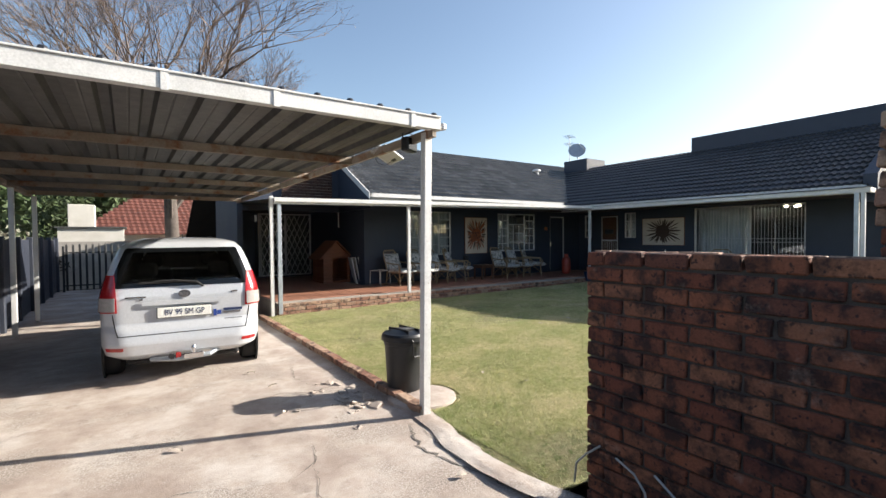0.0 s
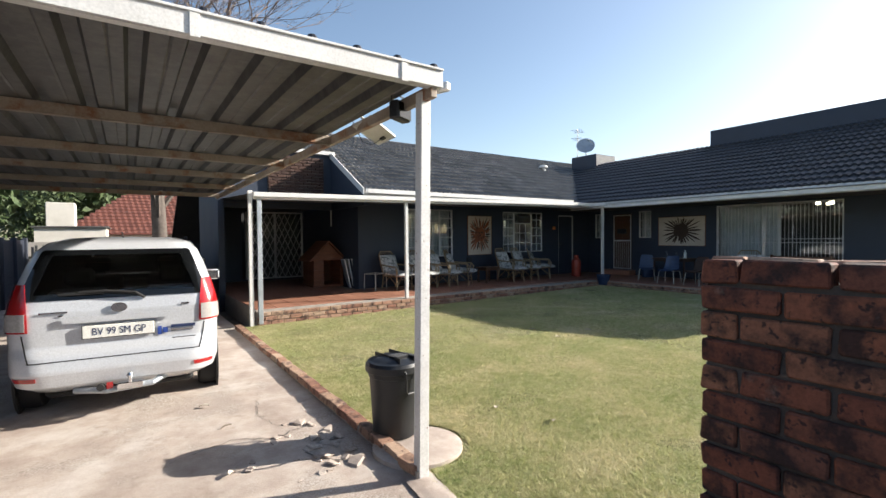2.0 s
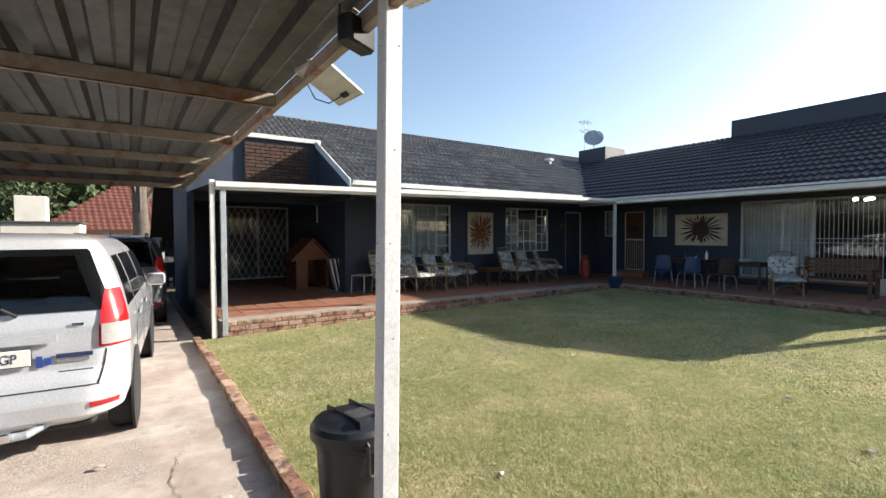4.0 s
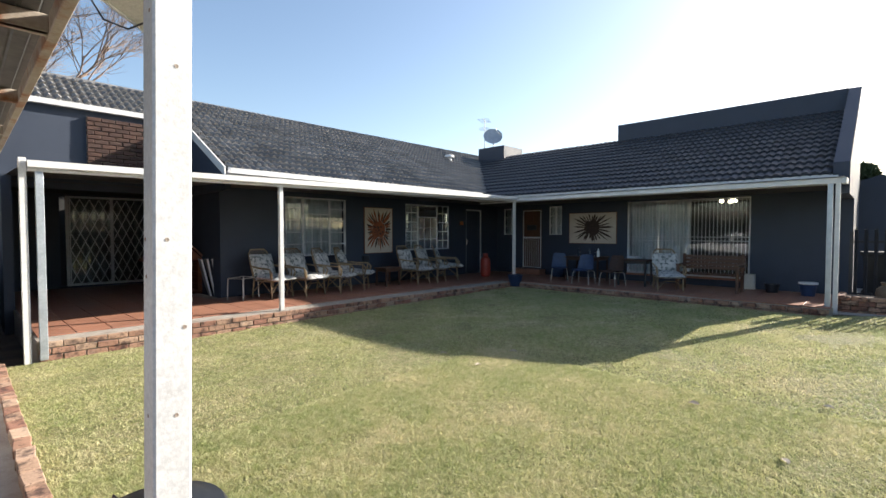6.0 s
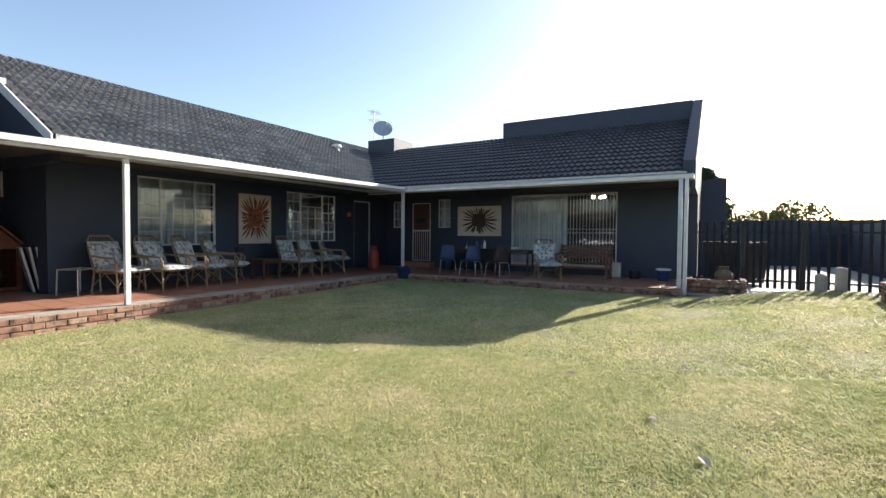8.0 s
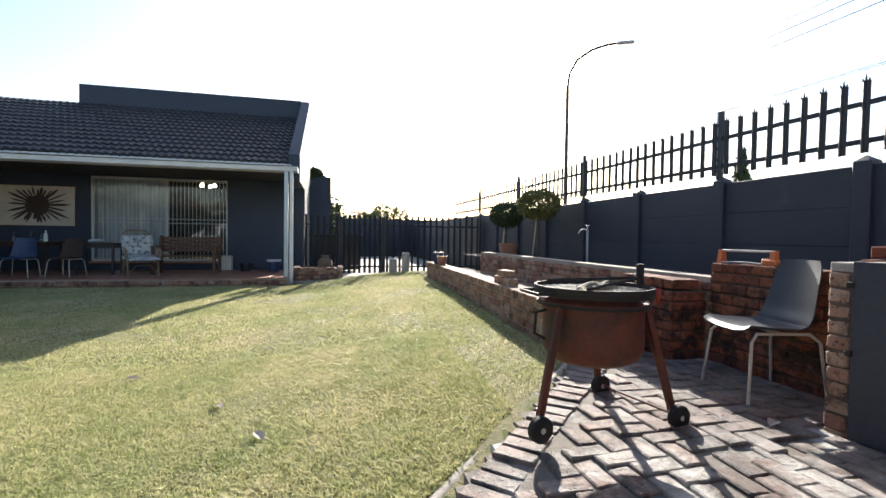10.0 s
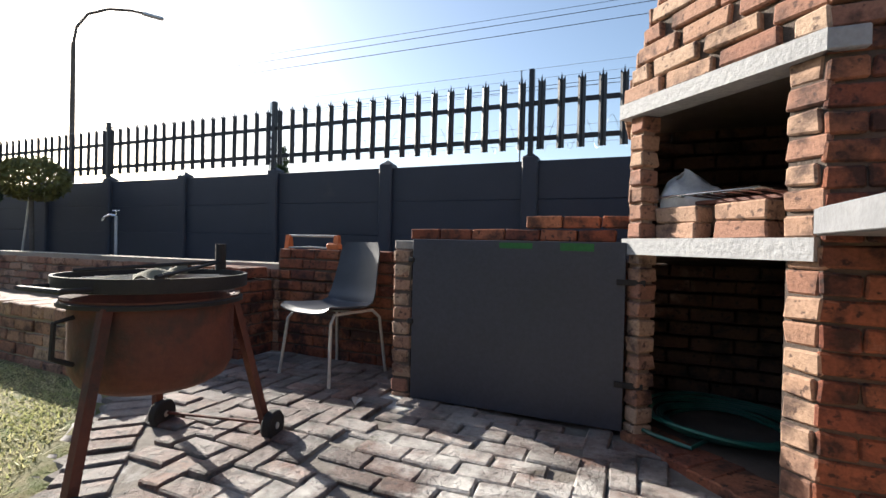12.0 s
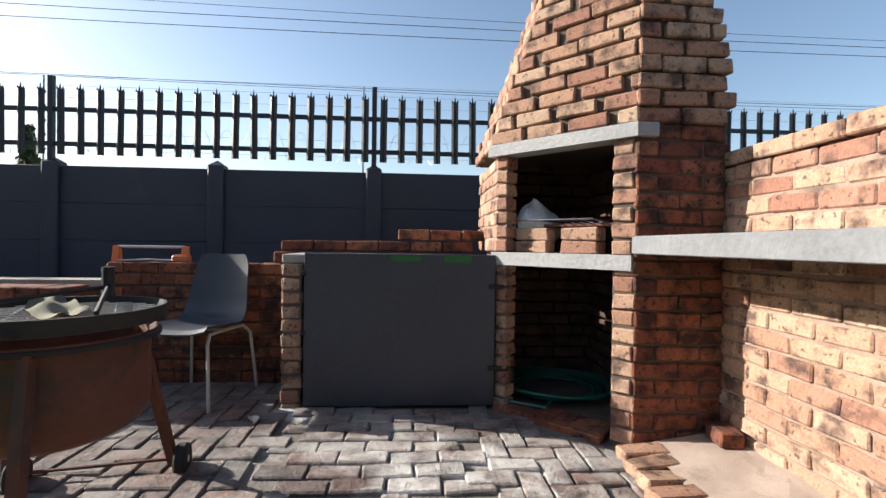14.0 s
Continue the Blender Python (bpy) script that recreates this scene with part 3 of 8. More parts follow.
solid("ceiling_inside", MB().box(5.77, 18.4, 12.43, 15.4, 2.66, 2.7).box(15.16, 18.4, 3.1, 12.42, 2.66, 2.7), M_DARK, "near-black ceiling standing in for the unlit rooms", "ceiling", "structure")

# ---- roofs ----
TW, TL = 0.30, 0.325


def tile_mesh(material):
    """A double-roll concrete tile: x across, y up the slope."""
    prof = [(0.0, 0.0), (0.02, 0.04), (0.055, 0.066), (0.095, 0.052), (0.12, 0.012), (0.15, 0.0), (0.17, 0.04), (0.205, 0.066), (0.245, 0.052), (0.27, 0.012), (0.302, 0.0)]
    if material is M_TILE_PAINT:
        prof = [(x, z * 0.55) for x, z in prof]
    vs, fs, k = [], [], len(prof)
    for y, lift in ((-0.03, 0.055), (TL, 0.0)):
        vs += [(x, y, z + lift) for x, z in prof]
    vs += [(x, -0.03, z) for x, z in prof]
    for i in range(k - 1):
        fs += [(i, i + 1, k + i + 1, k + i), (2 * k + i, 2 * k + i + 1, i + 1, i)]
    return vs, fs


def tiled_roof(name, label, origin, u, s, nu, ns, material, keep, near):
    """Tiles along u and up the slope s from origin. near: which tiles are pieces of their own."""
    vs, fs = tile_mesh(material)
    u, s = Vector(u).normalized(), Vector(s).normalized()
    n = u.cross(s)
    frame_m = Matrix((u, s, n)).transposed().to_4x4()
    frame_m.translation = Vector(origin)
    return vs, fs, frame_m


TILE_JOBS = []


def roof(name, label, poly_uv, origin, u, s, nu, ns, material, keep, near):
    vs, fs, fm = tiled_roof(name, label, origin, u, s, nu, ns, material, keep, near)
    deckm = MB()
    k = len(poly_uv)
    deckm.add([fm @ Vector((a, b, z)) for z in (-0.06, -0.012) for a, b in poly_uv], [tuple(range(k))[::-1], tuple(range(k, 2 * k))] + [(i, (i + 1) % k, k + (i + 1) % k, k + i) for i in range(k)])
    r = solid(name, deckm, M_DARK, label, "roof", "structure")
    TILE_JOBS.append((r, vs, fs, fm, nu, ns, material, keep, near))
    return r


SL = 0.53
left_o = (5.45, 11.40, 2.66)
# the part west of the raking edge starts higher up the slope
roof("roof_north", "grey concrete tiled roof over the long wing", [(0, 0), (13.6, 0), (13.6, 4.75), (-3.2, 4.75), (-3.2, 2.55), (0, 2.55)], left_o, (1, 0, 0), (0, 1, SL), 45, 15, M_TILE,
     lambda i, j: (i >= 0 or j >= 8), lambda i, j: 0 <= i < 24 and j < 12)
roof("roof_north_back", "grey concrete roof slope behind the ridge", [(0, 0), (17, 0), (17, 8.2), (0, 8.2)], (19.0, 24.2, 0.9), (-1, 0, 0), (0, -1, 0.475), 2, 2, M_TILE, lambda i, j: False, lambda i, j: False)
SR = (RZ - 2.56) / (RX - 13.0)
roof("roof_east", "dark painted tiled roof over the short wing", [(0, 0), (13, 0), (13, 4.72), (0, 4.72)], (13.0, 16.0, 2.56), (0, -1, 0), (1, 0, SR), 43, 14, M_TILE_PAINT,
     lambda i, j: True, lambda i, j: i >= 20 and j < 13)
roof("roof_east_back", "dark roof slope behind the parapet", [(0, 0), (12.9, 0), (12.9, 6), (0, 6)], (22.6, 3.1, 2.1), (0, 1, 0), (-1, 0, 0.45), 2, 2, M_TILE_PAINT, lambda i, j: False, lambda i, j: False)
ridge = thing("ridge_capping", "row of grey concrete ridge tiles", "ridge tiles", kind="structure")
cap = MB().lathe([(0.10, 0.0), (0.112, 0.02), (0.118, 0.44)], 14, cap=False).mesh("ridge_tile", M_TILE, 40)
for i in range(38):
    piece("ridge_tile", cap, ridge, pose(2.4 + i * 0.42, 15.6, 4.86 - 0.004 * i * 0.42, 0, 91, 0))
"""gutters and fascias"""
gut = thing("gutter_north", "white painted roof gutter with brackets", "gutter", kind="structure")
part("trough", MB().prism([(11.26, 2.70), (11.26, 2.60), (11.37, 2.60), (11.37, 2.72), (11.355, 2.72), (11.355, 2.61), (11.275, 2.61), (11.275, 2.70)], 0, 5.4, 12.95), M_WHITE, gut)
part("fascia", MB().box(5.4, 13.0, 11.40, 11.43, 2.44, 2.66), M_WHITE, gut)
gut2 = thing("gutter_east", "white painted gutter along the short wing", "gutter", kind="structure")
part("trough", MB().prism([(12.86, 2.53), (12.86, 2.43), (12.97, 2.43), (12.97, 2.54), (12.955, 2.54), (12.955, 2.44), (12.875, 2.44), (12.875, 2.53)], 1, 3.0, 11.4), M_WHITE, gut2)
part("fascia", MB().box(12.98, 13.01, 3.08, 11.4, 2.36, 2.56), M_WHITE, gut2)
for k in range(4):
    part("bracket", MB().cbox(12.845, 12.99, 3.4 + k * 2.1, 3.44 + k * 2.1, 2.42, 2.44, 0.002), M_WHITE, gut2)
gut3 = thing("gutter_upper", "white painted gutter on the raised porch roof", "gutter", kind="structure")
part("trough", MB().prism([(13.50, 3.94), (13.50, 3.84), (13.61, 3.84), (13.61, 3.96)], 0, 2.3, 5.45), M_WHITE, gut3)
rk = MB().prism([(11.36, 2.55), (13.66, 3.80), (13.66, 3.98), (11.36, 2.72)], 0, 5.33, 5.36)
part("barge_board", rk, M_WHITE, gut3)

# ---- verandah frame ----
ver = thing("verandah", "white steel verandah frame with sheet roof along the house", "verandah", kind="structure")


def zb(x):
    return 2.225 + 0.0135 * (x - 2.5)


part("beam", MB().add([(x, y, z) for x in (2.45, 12.75) for y, z in ((9.88, zb(x)), (9.96, zb(x)), (9.96, zb(x) + 0.10), (9.88, zb(x) + 0.10))], [(0, 1, 2, 3), (4, 5, 6, 7), (0, 1, 5, 4), (1, 2, 6, 5), (2, 3, 7, 6), (3, 0, 4, 7)]), M_WHITE, ver)
part("gutter", MB().add([(x, y, z) for x in (2.45, 12.7) for y, z in ((9.80, zb(x) + 0.045), (9.88, zb(x) + 0.045), (9.88, zb(x) + 0.135), (9.80, zb(x) + 0.125))], [(0, 1, 2, 3), (4, 5, 6, 7), (0, 1, 5, 4), (1, 2, 6, 5), (2, 3, 7, 6), (3, 0, 4, 7)]), M_WHITE, ver)
part("beam", MB().cbox(12.65, 12.73, 2.86, 9.88, 2.36, 2.46, 0.004), M_WHITE, ver)
part("beam", MB().cbox(12.73, 15.0, 2.86, 2.94, 2.36, 2.46, 0.004), M_WHITE, ver)
VP = MB().cbox(-0.035, 0.035, -0.035, 0.035, 0, 1, 0.004).mesh("post", M_WHITE)
VG = MB().cbox(-0.04, 0.04, -0.04, 0.04, 0, 1, 0.004).mesh("post", M_GALV)
for me, x, y, z0, z1 in ((VG, 2.56, 9.90, -0.1, zb(2.5)), (VP, 5.71, 9.93, DZ - 0.02, zb(5.7)), (VP, 12.69, 9.93, 0.05, 2.36), (VP, 12.69, 2.98, 0.0, 2.36), (VG, 12.69, 3.085, 0.0, 2.36)):
    q = piece("post", me, ver, pose(x, y, z0) @ Matrix.Diagonal((1, 1, z1 - z0, 1)))
n_sh = 13
for i in range(n_sh):
    x0, x1 = 2.45 + i * 0.82, 2.45 + (i + 1) * 0.82
    sh = MB().add([(x0, 9.82, zb(x0) + 0.105), (x1, 9.82, zb(x1) + 0.105), (x1, 11.42 if x0 > 5.2 else 13.62, 2.50), (x0, 11.42 if x0 > 5.2 else 13.62, 2.50)], [(0, 1, 2, 3)])
    sh.add([(a, b, c + 0.006) for a, b, c in sh.v], [(3, 2, 1, 0)])
    part("roof_sheet", sh, M_SHEET, ver)
for i in range(8):
    y0, y1 = 2.9 + i * 0.88, 2.9 + (i + 1) * 0.88
    sh = MB().add([(12.62, y0, 2.462), (12.62, y1, 2.462), (13.02, y1, 2.51), (13.02, y0, 2.51)], [(0, 1, 2, 3)])
    sh.add([(a, b, c + 0.006) for a, b, c in sh.v], [(3, 2, 1, 0)])
    part("roof_sheet", sh, M_SHEET, ver)
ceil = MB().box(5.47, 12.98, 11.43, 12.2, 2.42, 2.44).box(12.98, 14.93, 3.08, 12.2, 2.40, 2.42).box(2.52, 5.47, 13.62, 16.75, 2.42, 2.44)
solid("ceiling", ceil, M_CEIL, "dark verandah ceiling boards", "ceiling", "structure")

# ---- brick structures in the yard ----
# wall beside the driveway
wall_b = thing("brick_wall", "rough burnt clay brick screen wall beside the driveway", "brick wall", kind="structure")
part("mortar_core", MB().box(2.098, 2.142, -1.65, 1.645, -0.2, 1.345), M_MORTAR_D, wall_b)
wall_b2 = thing("brick_wall", "rough clay brick screen wall beside the braai corner", "brick wall", kind="structure")
part("mortar_core", MB().box(2.144, 2.191, -1.64, 1.64, -0.2, 1.33), M_MORTAR_W, wall_b2)

# braai
braai = thing("braai", "corner brick braai with corbelled chimney and concrete lintels", "braai", kind="structure")
A, B, C, D, E = (3.08, -0.08), (2.585, 0.45), (2.195, 0.45), (2.195, -0.75), (3.08, -0.75)
BZ = 0.15
part("hearth_core", MB().prism([(2.99, -0.15), (2.6, 0.30), (2.3, 0.40), (2.3, -0.72), (3.0, -0.72)], 2, 0.05, 0.17), M_MORTAR_D, braai)
part("lintel", MB().prism([(3.10, -0.085), (2.605, 0.445), (2.53, 0.375), (3.025, -0.155)], 2, 0.905, 0.97), M_LINTEL, braai, "grey concrete shelf edge")
part("shelf", MB().prism([(3.02, -0.16), (2.53, 0.37), (2.35, 0.35), (2.35, -0.7), (3.02, -0.7)], 2, 0.91, 0.965), M_MORTAR_D, braai, "sooty hearth shelf")
part("lintel", MB().prism([(3.12, -0.09), (2.595, 0.465), (2.515, 0.39), (3.04, -0.165)], 2, 1.463, 1.522), M_LINTEL, braai, "grey concrete hood lintel")
part("back_panel", MB().box(2.3, 3.0, -0.74, -0.70, 0.1, 1.5).box(2.29, 2.33, -0.72, 0.38, 0.1, 1.5), M_MORTAR_D, braai, "dark brick back, sooty in the hearth and shade-toned in the store")
part("lintel_end", MB().cbox(2.50, 2.596, 0.40, 0.4625, 1.463, 1.522, 0.004), M_LINTEL, braai, "grey lintel end")
# Dark core so that the pier's joints look shaded.
part("pier_core", MB().prism([(2.645, 0.362), (2.578, 0.433), (2.195, 0.433), (2.195, 0.30), (2.60, 0.30)], 2, 0.14, 1.462), M_MORTAR_D, braai)
part("jamb_core", MB().prism([(3.066, -0.10), (3.026, -0.054), (2.985, -0.092), (2.98, -0.18), (3.066, -0.18)], 2, 0.12, 0.904), M_MORTAR_W, braai)
part("jamb_core", MB().prism([(3.066, -0.10), (3.026, -0.054), (2.985, -0.092), (2.98, -0.70), (3.066, -0.70)], 2, 0.972, 1.462), M_MORTAR_W, braai)
slab = thing("worktop", "thick pale concrete worktop slab on brick", "worktop")
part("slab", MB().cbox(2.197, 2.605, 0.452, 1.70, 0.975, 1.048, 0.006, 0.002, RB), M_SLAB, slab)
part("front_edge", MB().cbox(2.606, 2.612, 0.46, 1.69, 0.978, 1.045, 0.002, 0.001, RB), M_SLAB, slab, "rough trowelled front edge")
sand = MB().grid(lambda u, v: (2.19 + 0.37 * u, 0.46 + 1.3 * v, 0.245 - 0.05 * u + 0.014 * noise.noise((u * 3, v * 9, 1)) - 0.04 * v), 8, 24)
solid("sand_strip", sand, M_SAND, "strip of loose pale sand against the wall", "sand", "stuff")

low = thing("retaining_wall", "low clay brick retaining wall of the raised flower bed", "retaining wall", kind="structure")
L0, L1 = (11.6, 0.30), (5.72, 0.48)
part("mortar_core", MB().prism([(5.74, 0.46), (5.74, 0.28), (11.6, 0.10), (11.6, 0.28)], 2, -0.1, 0.47), M_MORTAR, low)
up = thing("upper_retaining_wall", "clay brick wall of the upper flower bed", "retaining wall", kind="structure")
part("mortar_core", MB().box(5.3, 10.6, -0.69, -0.52, 0.0, 0.77), M_MORTAR, up)
bed = MB().grid(lambda u, v: (5.75 + 5.85 * u, -0.52 + (0.72 - 0.03 * u) * v, 0.42 + 0.03 * noise.noise((u * 20, v * 4, 2))), 50, 8)
solid("flower_bed", bed, M_EARTH, "dry earth of the lower raised flower bed", "flower bed", "structure", smooth=60)
bed2 = MB().grid(lambda u, v: (1.5 + 11 * u, -1.75 + 1.07 * v, 0.66 + 0.04 * noise.noise((u * 30, v * 4, 7))), 60, 8)
solid("flower_bed_upper", bed2, M_EARTH, "dry earth of the upper raised flower bed", "flower bed", "structure", smooth=60)
hi = thing("braai_side_wall", "clay brick wall beside the braai with uneven top", "brick wall", kind="structure")
part("mortar_core", MB().box(3.06, 5.3, -0.68, -0.515, 0.0, 0.86), M_MORTAR_D, hi)
cup = thing("fuel_store", "brick fuel store under the braai with a grey steel door", "fuel store", kind="structure")
part("mortar_core", MB().box(4.07, 4.16, -0.5, -0.085, 0.0, 0.87), M_MORTAR_D, cup)
part("roof_slab", MB().cbox(3.05, 4.17, -0.5, -0.09, 0.90, 0.945, 0.005), M_CONC2, cup)
steps = thing("brick_steps", "stacked clay brick steps against the flower bed", "brick steps", kind="structure")
part("mortar_core", MB().box(5.33, 5.95, -0.5, -0.22, 0.0, 0.67).box(5.6, 6.05, -0.22, 0.02, 0.0, 0.49), M_MORTAR_D, steps)

"""verandah edge, kerb"""
dedge = thing("verandah_brick_edge", "low clay brick edge of the verandah floor", "brick edge", kind="structure")
part("mortar_core", MB().prism([(2.53, 9.927), (12.4, 9.82), (12.4, 9.95), (2.53, 10.03)], 2, -0.25, 0.122).box(12.5, 12.56, 3.05, 9.9, -0.2, 0.08), M_MORTAR, dedge)
kerb = thing("brick_kerb", "worn clay brick kerb between driveway and lawn", "kerb", kind="structure")
part("mortar_core", MB().box(2.10, 2.19, 3.5, 9.85, -0.3, -0.075), M_MORTAR, kerb)
pad = MB().lathe([(0.0, 0.03), (0.31, 0.03), (0.345, 0.018), (0.35, -0.05)], 36, (2.36, 3.92, -0.125), cap=False)
solid("concrete_pad", pad, M_CONC, "round pale concrete pad round the carport post", "concrete pad", "structure", smooth=40)
strip = MB().grid(lambda u, v: (lawn_line(1.6 + 2.0 * v) - 0.16 + 0.2 * u + 0.03 * noise.noise((v * 7, 3, 1)), 1.6 + 2.0 * v, -0.127 + 0.006 * math.sin(u * math.pi) + 0.006 * noise.noise((u * 4, v * 14, 8)) + 0.03 * (1 - v)), 8, 60)
solid("concrete_edging", strip, M_CONC, "cracked grey concrete edging of the lawn", "edging", "structure", smooth=50)

# ---- paving base ----
pave_base = MB().grid(lambda u, v: (2.3 + 4.2 * u, -0.55 + 2.4 * v, ground_z(2.3 + 4.2 * u, -0.55 + 2.4 * v) - 0.001 - (0.12 if 2.3 + 4.2 * u - 0.55 + 2.4 * v > 5.93 else 0)), 50, 40)
solid("paving", pave_base, M_JOINT, "sandy joints under worn brick paving", "paving", "structure")
edge_line = MB().tube([(6.0, 0.02, ground_z(5.9, 0.05) - 0.01), (5.25, 0.70, ground_z(5.25, 0.7) - 0.024), (4.2, 1.76, ground_z(4.2, 1.76) - 0.024), (3.9, 1.82, ground_z(3.9, 1.82) - 0.024), (2.35, 1.84, ground_z(2.35, 1.84) - 0.024)], 0.028, 8)
solid("paving_edge", edge_line, M_CONC2, "rounded concrete edging between paving and lawn", "edging", "structure", smooth=50)

# ---- more materials ----
def plain(name, c, rough=0.5, metal=0.0, spread=0.12, scale=12, bumpy=0.05, coat=0.0):
    lo, hi = tuple(v * (1 - spread) for v in c), tuple(min(1, v * (1 + spread)) for v in c)
    return mat(name, lo, hi, scale, rough, metal, fine=90, bumpy=bumpy, coat=coat)


M_CARW = plain("silver_white_car_paint", (0.56, 0.58, 0.615), 0.32, 0.15, 0.02, 2, 0.0, 1.0)
M_CARD = plain("dark_grey_car_paint", (0.10, 0.105, 0.115), 0.25, 0.4, 0.05, 2, 0.0, 1.0)
M_CGLASS = plain("tinted_car_glass", (0.006, 0.007, 0.008), 0.05, 0.0, 0.1, 3, 0.0, 0.0)
M_TINT = glass("tinted_car_window", (0.62, 0.66, 0.66))
M_RED = plain("red_lamp_plastic", (0.36, 0.010, 0.012), 0.15, 0.0, 0.08, 8, 0.02, 0.8)
M_CLEAR = plain("pale_lamp_plastic", (0.40, 0.38, 0.37), 0.18, 0.1, 0.1, 30, 0.1, 0.6)
M_TYRE = plain("black_rubber", (0.017, 0.017, 0.018), 0.85, 0, 0.2, 12, 0.2)
M_RIM = plain("alloy_rim", (0.5, 0.51, 0.53), 0.3, 0.8)
M_CHROME = plain("chrome", (0.7, 0.71, 0.73), 0.15, 1.0, 0.05)
M_PLATE = plain("number_plate", (0.78, 0.78, 0.74), 0.4, 0, 0.03)
M_INK = plain("dark_blue_ink", (0.02, 0.035, 0.10), 0.5)
M_BLUEP = plain("blue_decal", (0.03, 0.07, 0.30), 0.4)
M_BIN = plain("black_bin_plastic", (0.016, 0.017, 0.019), 0.42, 0, 0.2, 8, 0.06)
M_RUST = mat("rusted_drum_steel", (0.065, 0.018, 0.012), (0.14, 0.042, 0.024), 5, 0.7, 0.0, fine=50, bumpy=0.3, dirt=(0.03, 0.02, 0.016), dirt_scale=4, dirt_from=0.52)
M_SOOT = mat("sooty_black_steel", (0.008, 0.0075, 0.0075), (0.022, 0.019, 0.017), 7, 0.75, 0.0, fine=60, bumpy=0.25)
M_BOARD = mat("grey_painted_steel_door", (0.034, 0.040, 0.058), (0.044, 0.050, 0.070), 1.6, 0.5, 0.0, fine=60, bumpy=0.06, dirt=(0.062, 0.065, 0.078), dirt_scale=3, dirt_from=0.64)
M_GREENP = plain("green_paint_smear", (0.015, 0.13, 0.03), 0.6)
M_SHELL = mat("grey_blue_plastic_shell", (0.030, 0.036, 0.05), (0.045, 0.052, 0.068), 6, 0.45, 0, fine=140, bumpy=0.1)
M_STEELW = mat("chipped_pale_tube", (0.42, 0.42, 0.40), (0.58, 0.57, 0.54), 9, 0.45, 0.4, fine=80, bumpy=0.08, dirt=(0.2, 0.1, 0.05), dirt_scale=14, dirt_from=0.66)
M_HOSE = plain("green_hose_plastic", (0.012, 0.10, 0.075), 0.4, 0, 0.2)
M_ORANGE = plain("faded_orange_plastic", (0.62, 0.17, 0.05), 0.5, 0, 0.15)
M_CLOTH = mat("khaki_cloth", (0.11, 0.105, 0.07), (0.19, 0.18, 0.12), 14, 0.95, 0, fine=200, bumpy=0.3)
M_BAG = mat("white_plastic_bag", (0.5, 0.51, 0.54), (0.68, 0.69, 0.71), 9, 0.35, 0, fine=60, bumpy=0.3)
M_WOOD = mat("orange_brown_pine", (0.14, 0.045, 0.02), (0.22, 0.075, 0.032), 3, 0.55, 0, fine=50, bumpy=0.15, stretch=(1, 1, 9))
M_WOOD2 = mat("brown_varnished_wood", (0.07, 0.03, 0.016), (0.115, 0.05, 0.026), 4, 0.5, 0, fine=40, bumpy=0.12, stretch=(1, 1, 6))
M_CANE = mat("pale_cane", (0.20, 0.14, 0.08), (0.31, 0.23, 0.135), 8, 0.55, 0, fine=60, bumpy=0.15)
M_FLOR = mat("floral_cushion_cotton", (0.38, 0.38, 0.37), (0.60, 0.59, 0.57), 9, 0.95, 0, fine=140, bumpy=0.2, dirt=(0.07, 0.09, 0.09), dirt_scale=14, dirt_from=0.50)
M_CANVAS = mat("cream_canvas", (0.50, 0.43, 0.36), (0.60, 0.53, 0.45), 3, 0.8, 0, fine=120, bumpy=0.12)
M_PAINTR = mat("rust_red_paint", (0.20, 0.05, 0.022), (0.32, 0.10, 0.035), 12, 0.7, 0, fine=60, bumpy=0.2, dirt=(0.06, 0.03, 0.02), dirt_scale=9, dirt_from=0.55)
M_PAINTK = plain("dark_brown_paint", (0.05, 0.026, 0.018), 0.7, 0, 0.3)
M_LEAF = mat("dark_green_leaf", (0.028, 0.05, 0.016), (0.055, 0.085, 0.025), 3, 0.7, 0, fine=60, bumpy=0.1, spread=0.25)
M_DRYLEAF = mat("dry_brown_green_leaf", (0.022, 0.02, 0.012), (0.05, 0.042, 0.024), 3, 0.8, 0, fine=60, bumpy=0.1)
M_LEAFY = mat("yellow_green_leaf", (0.09, 0.095, 0.025), (0.17, 0.16, 0.045), 4, 0.7, 0, fine=60, bumpy=0.1)
M_BARK = mat("grey_brown_bark", (0.07, 0.056, 0.048), (0.125, 0.105, 0.09), 5, 0.9, 0, fine=40, bumpy=0.4)
M_TWIG = mat("reddish_bare_twig", (0.17, 0.125, 0.10), (0.25, 0.19, 0.15), 1, 0.9, 0, fine=30, bumpy=0.1)
M_REDROOF = mat("red_roof_tile", (0.11, 0.036, 0.026), (0.165, 0.056, 0.04), 2, 0.8, 0, fine=30, bumpy=0.3, dirt=(0.09, 0.045, 0.035), dirt_scale=3, dirt_from=0.57)
M_CREAM = mat("cream_plaster", (0.55, 0.52, 0.46), (0.66, 0.63, 0.57), 2, 0.85, 0, fine=60, bumpy=0.2)
M_REDP = plain("red_gas_bottle_paint", (0.30, 0.035, 0.02), 0.45, 0, 0.2)
M_BLUEB = plain("dark_blue_plastic", (0.018, 0.04, 0.10), 0.45, 0, 0.2)
M_PANELB = plain("white_panel_back", (0.62, 0.61, 0.58), 0.6, 0, 0.08)
M_LAMP = plain("warm_ceiling_lamp_glass", (0.8, 0.75, 0.65), 0.3)
M_BULB, _nt, _b = nodes_of("lit_bulb")
_b.inputs["Emission Color"].default_value = (1, 0.86, 0.62, 1)
_b.inputs["Emission Strength"].default_value = 4.0


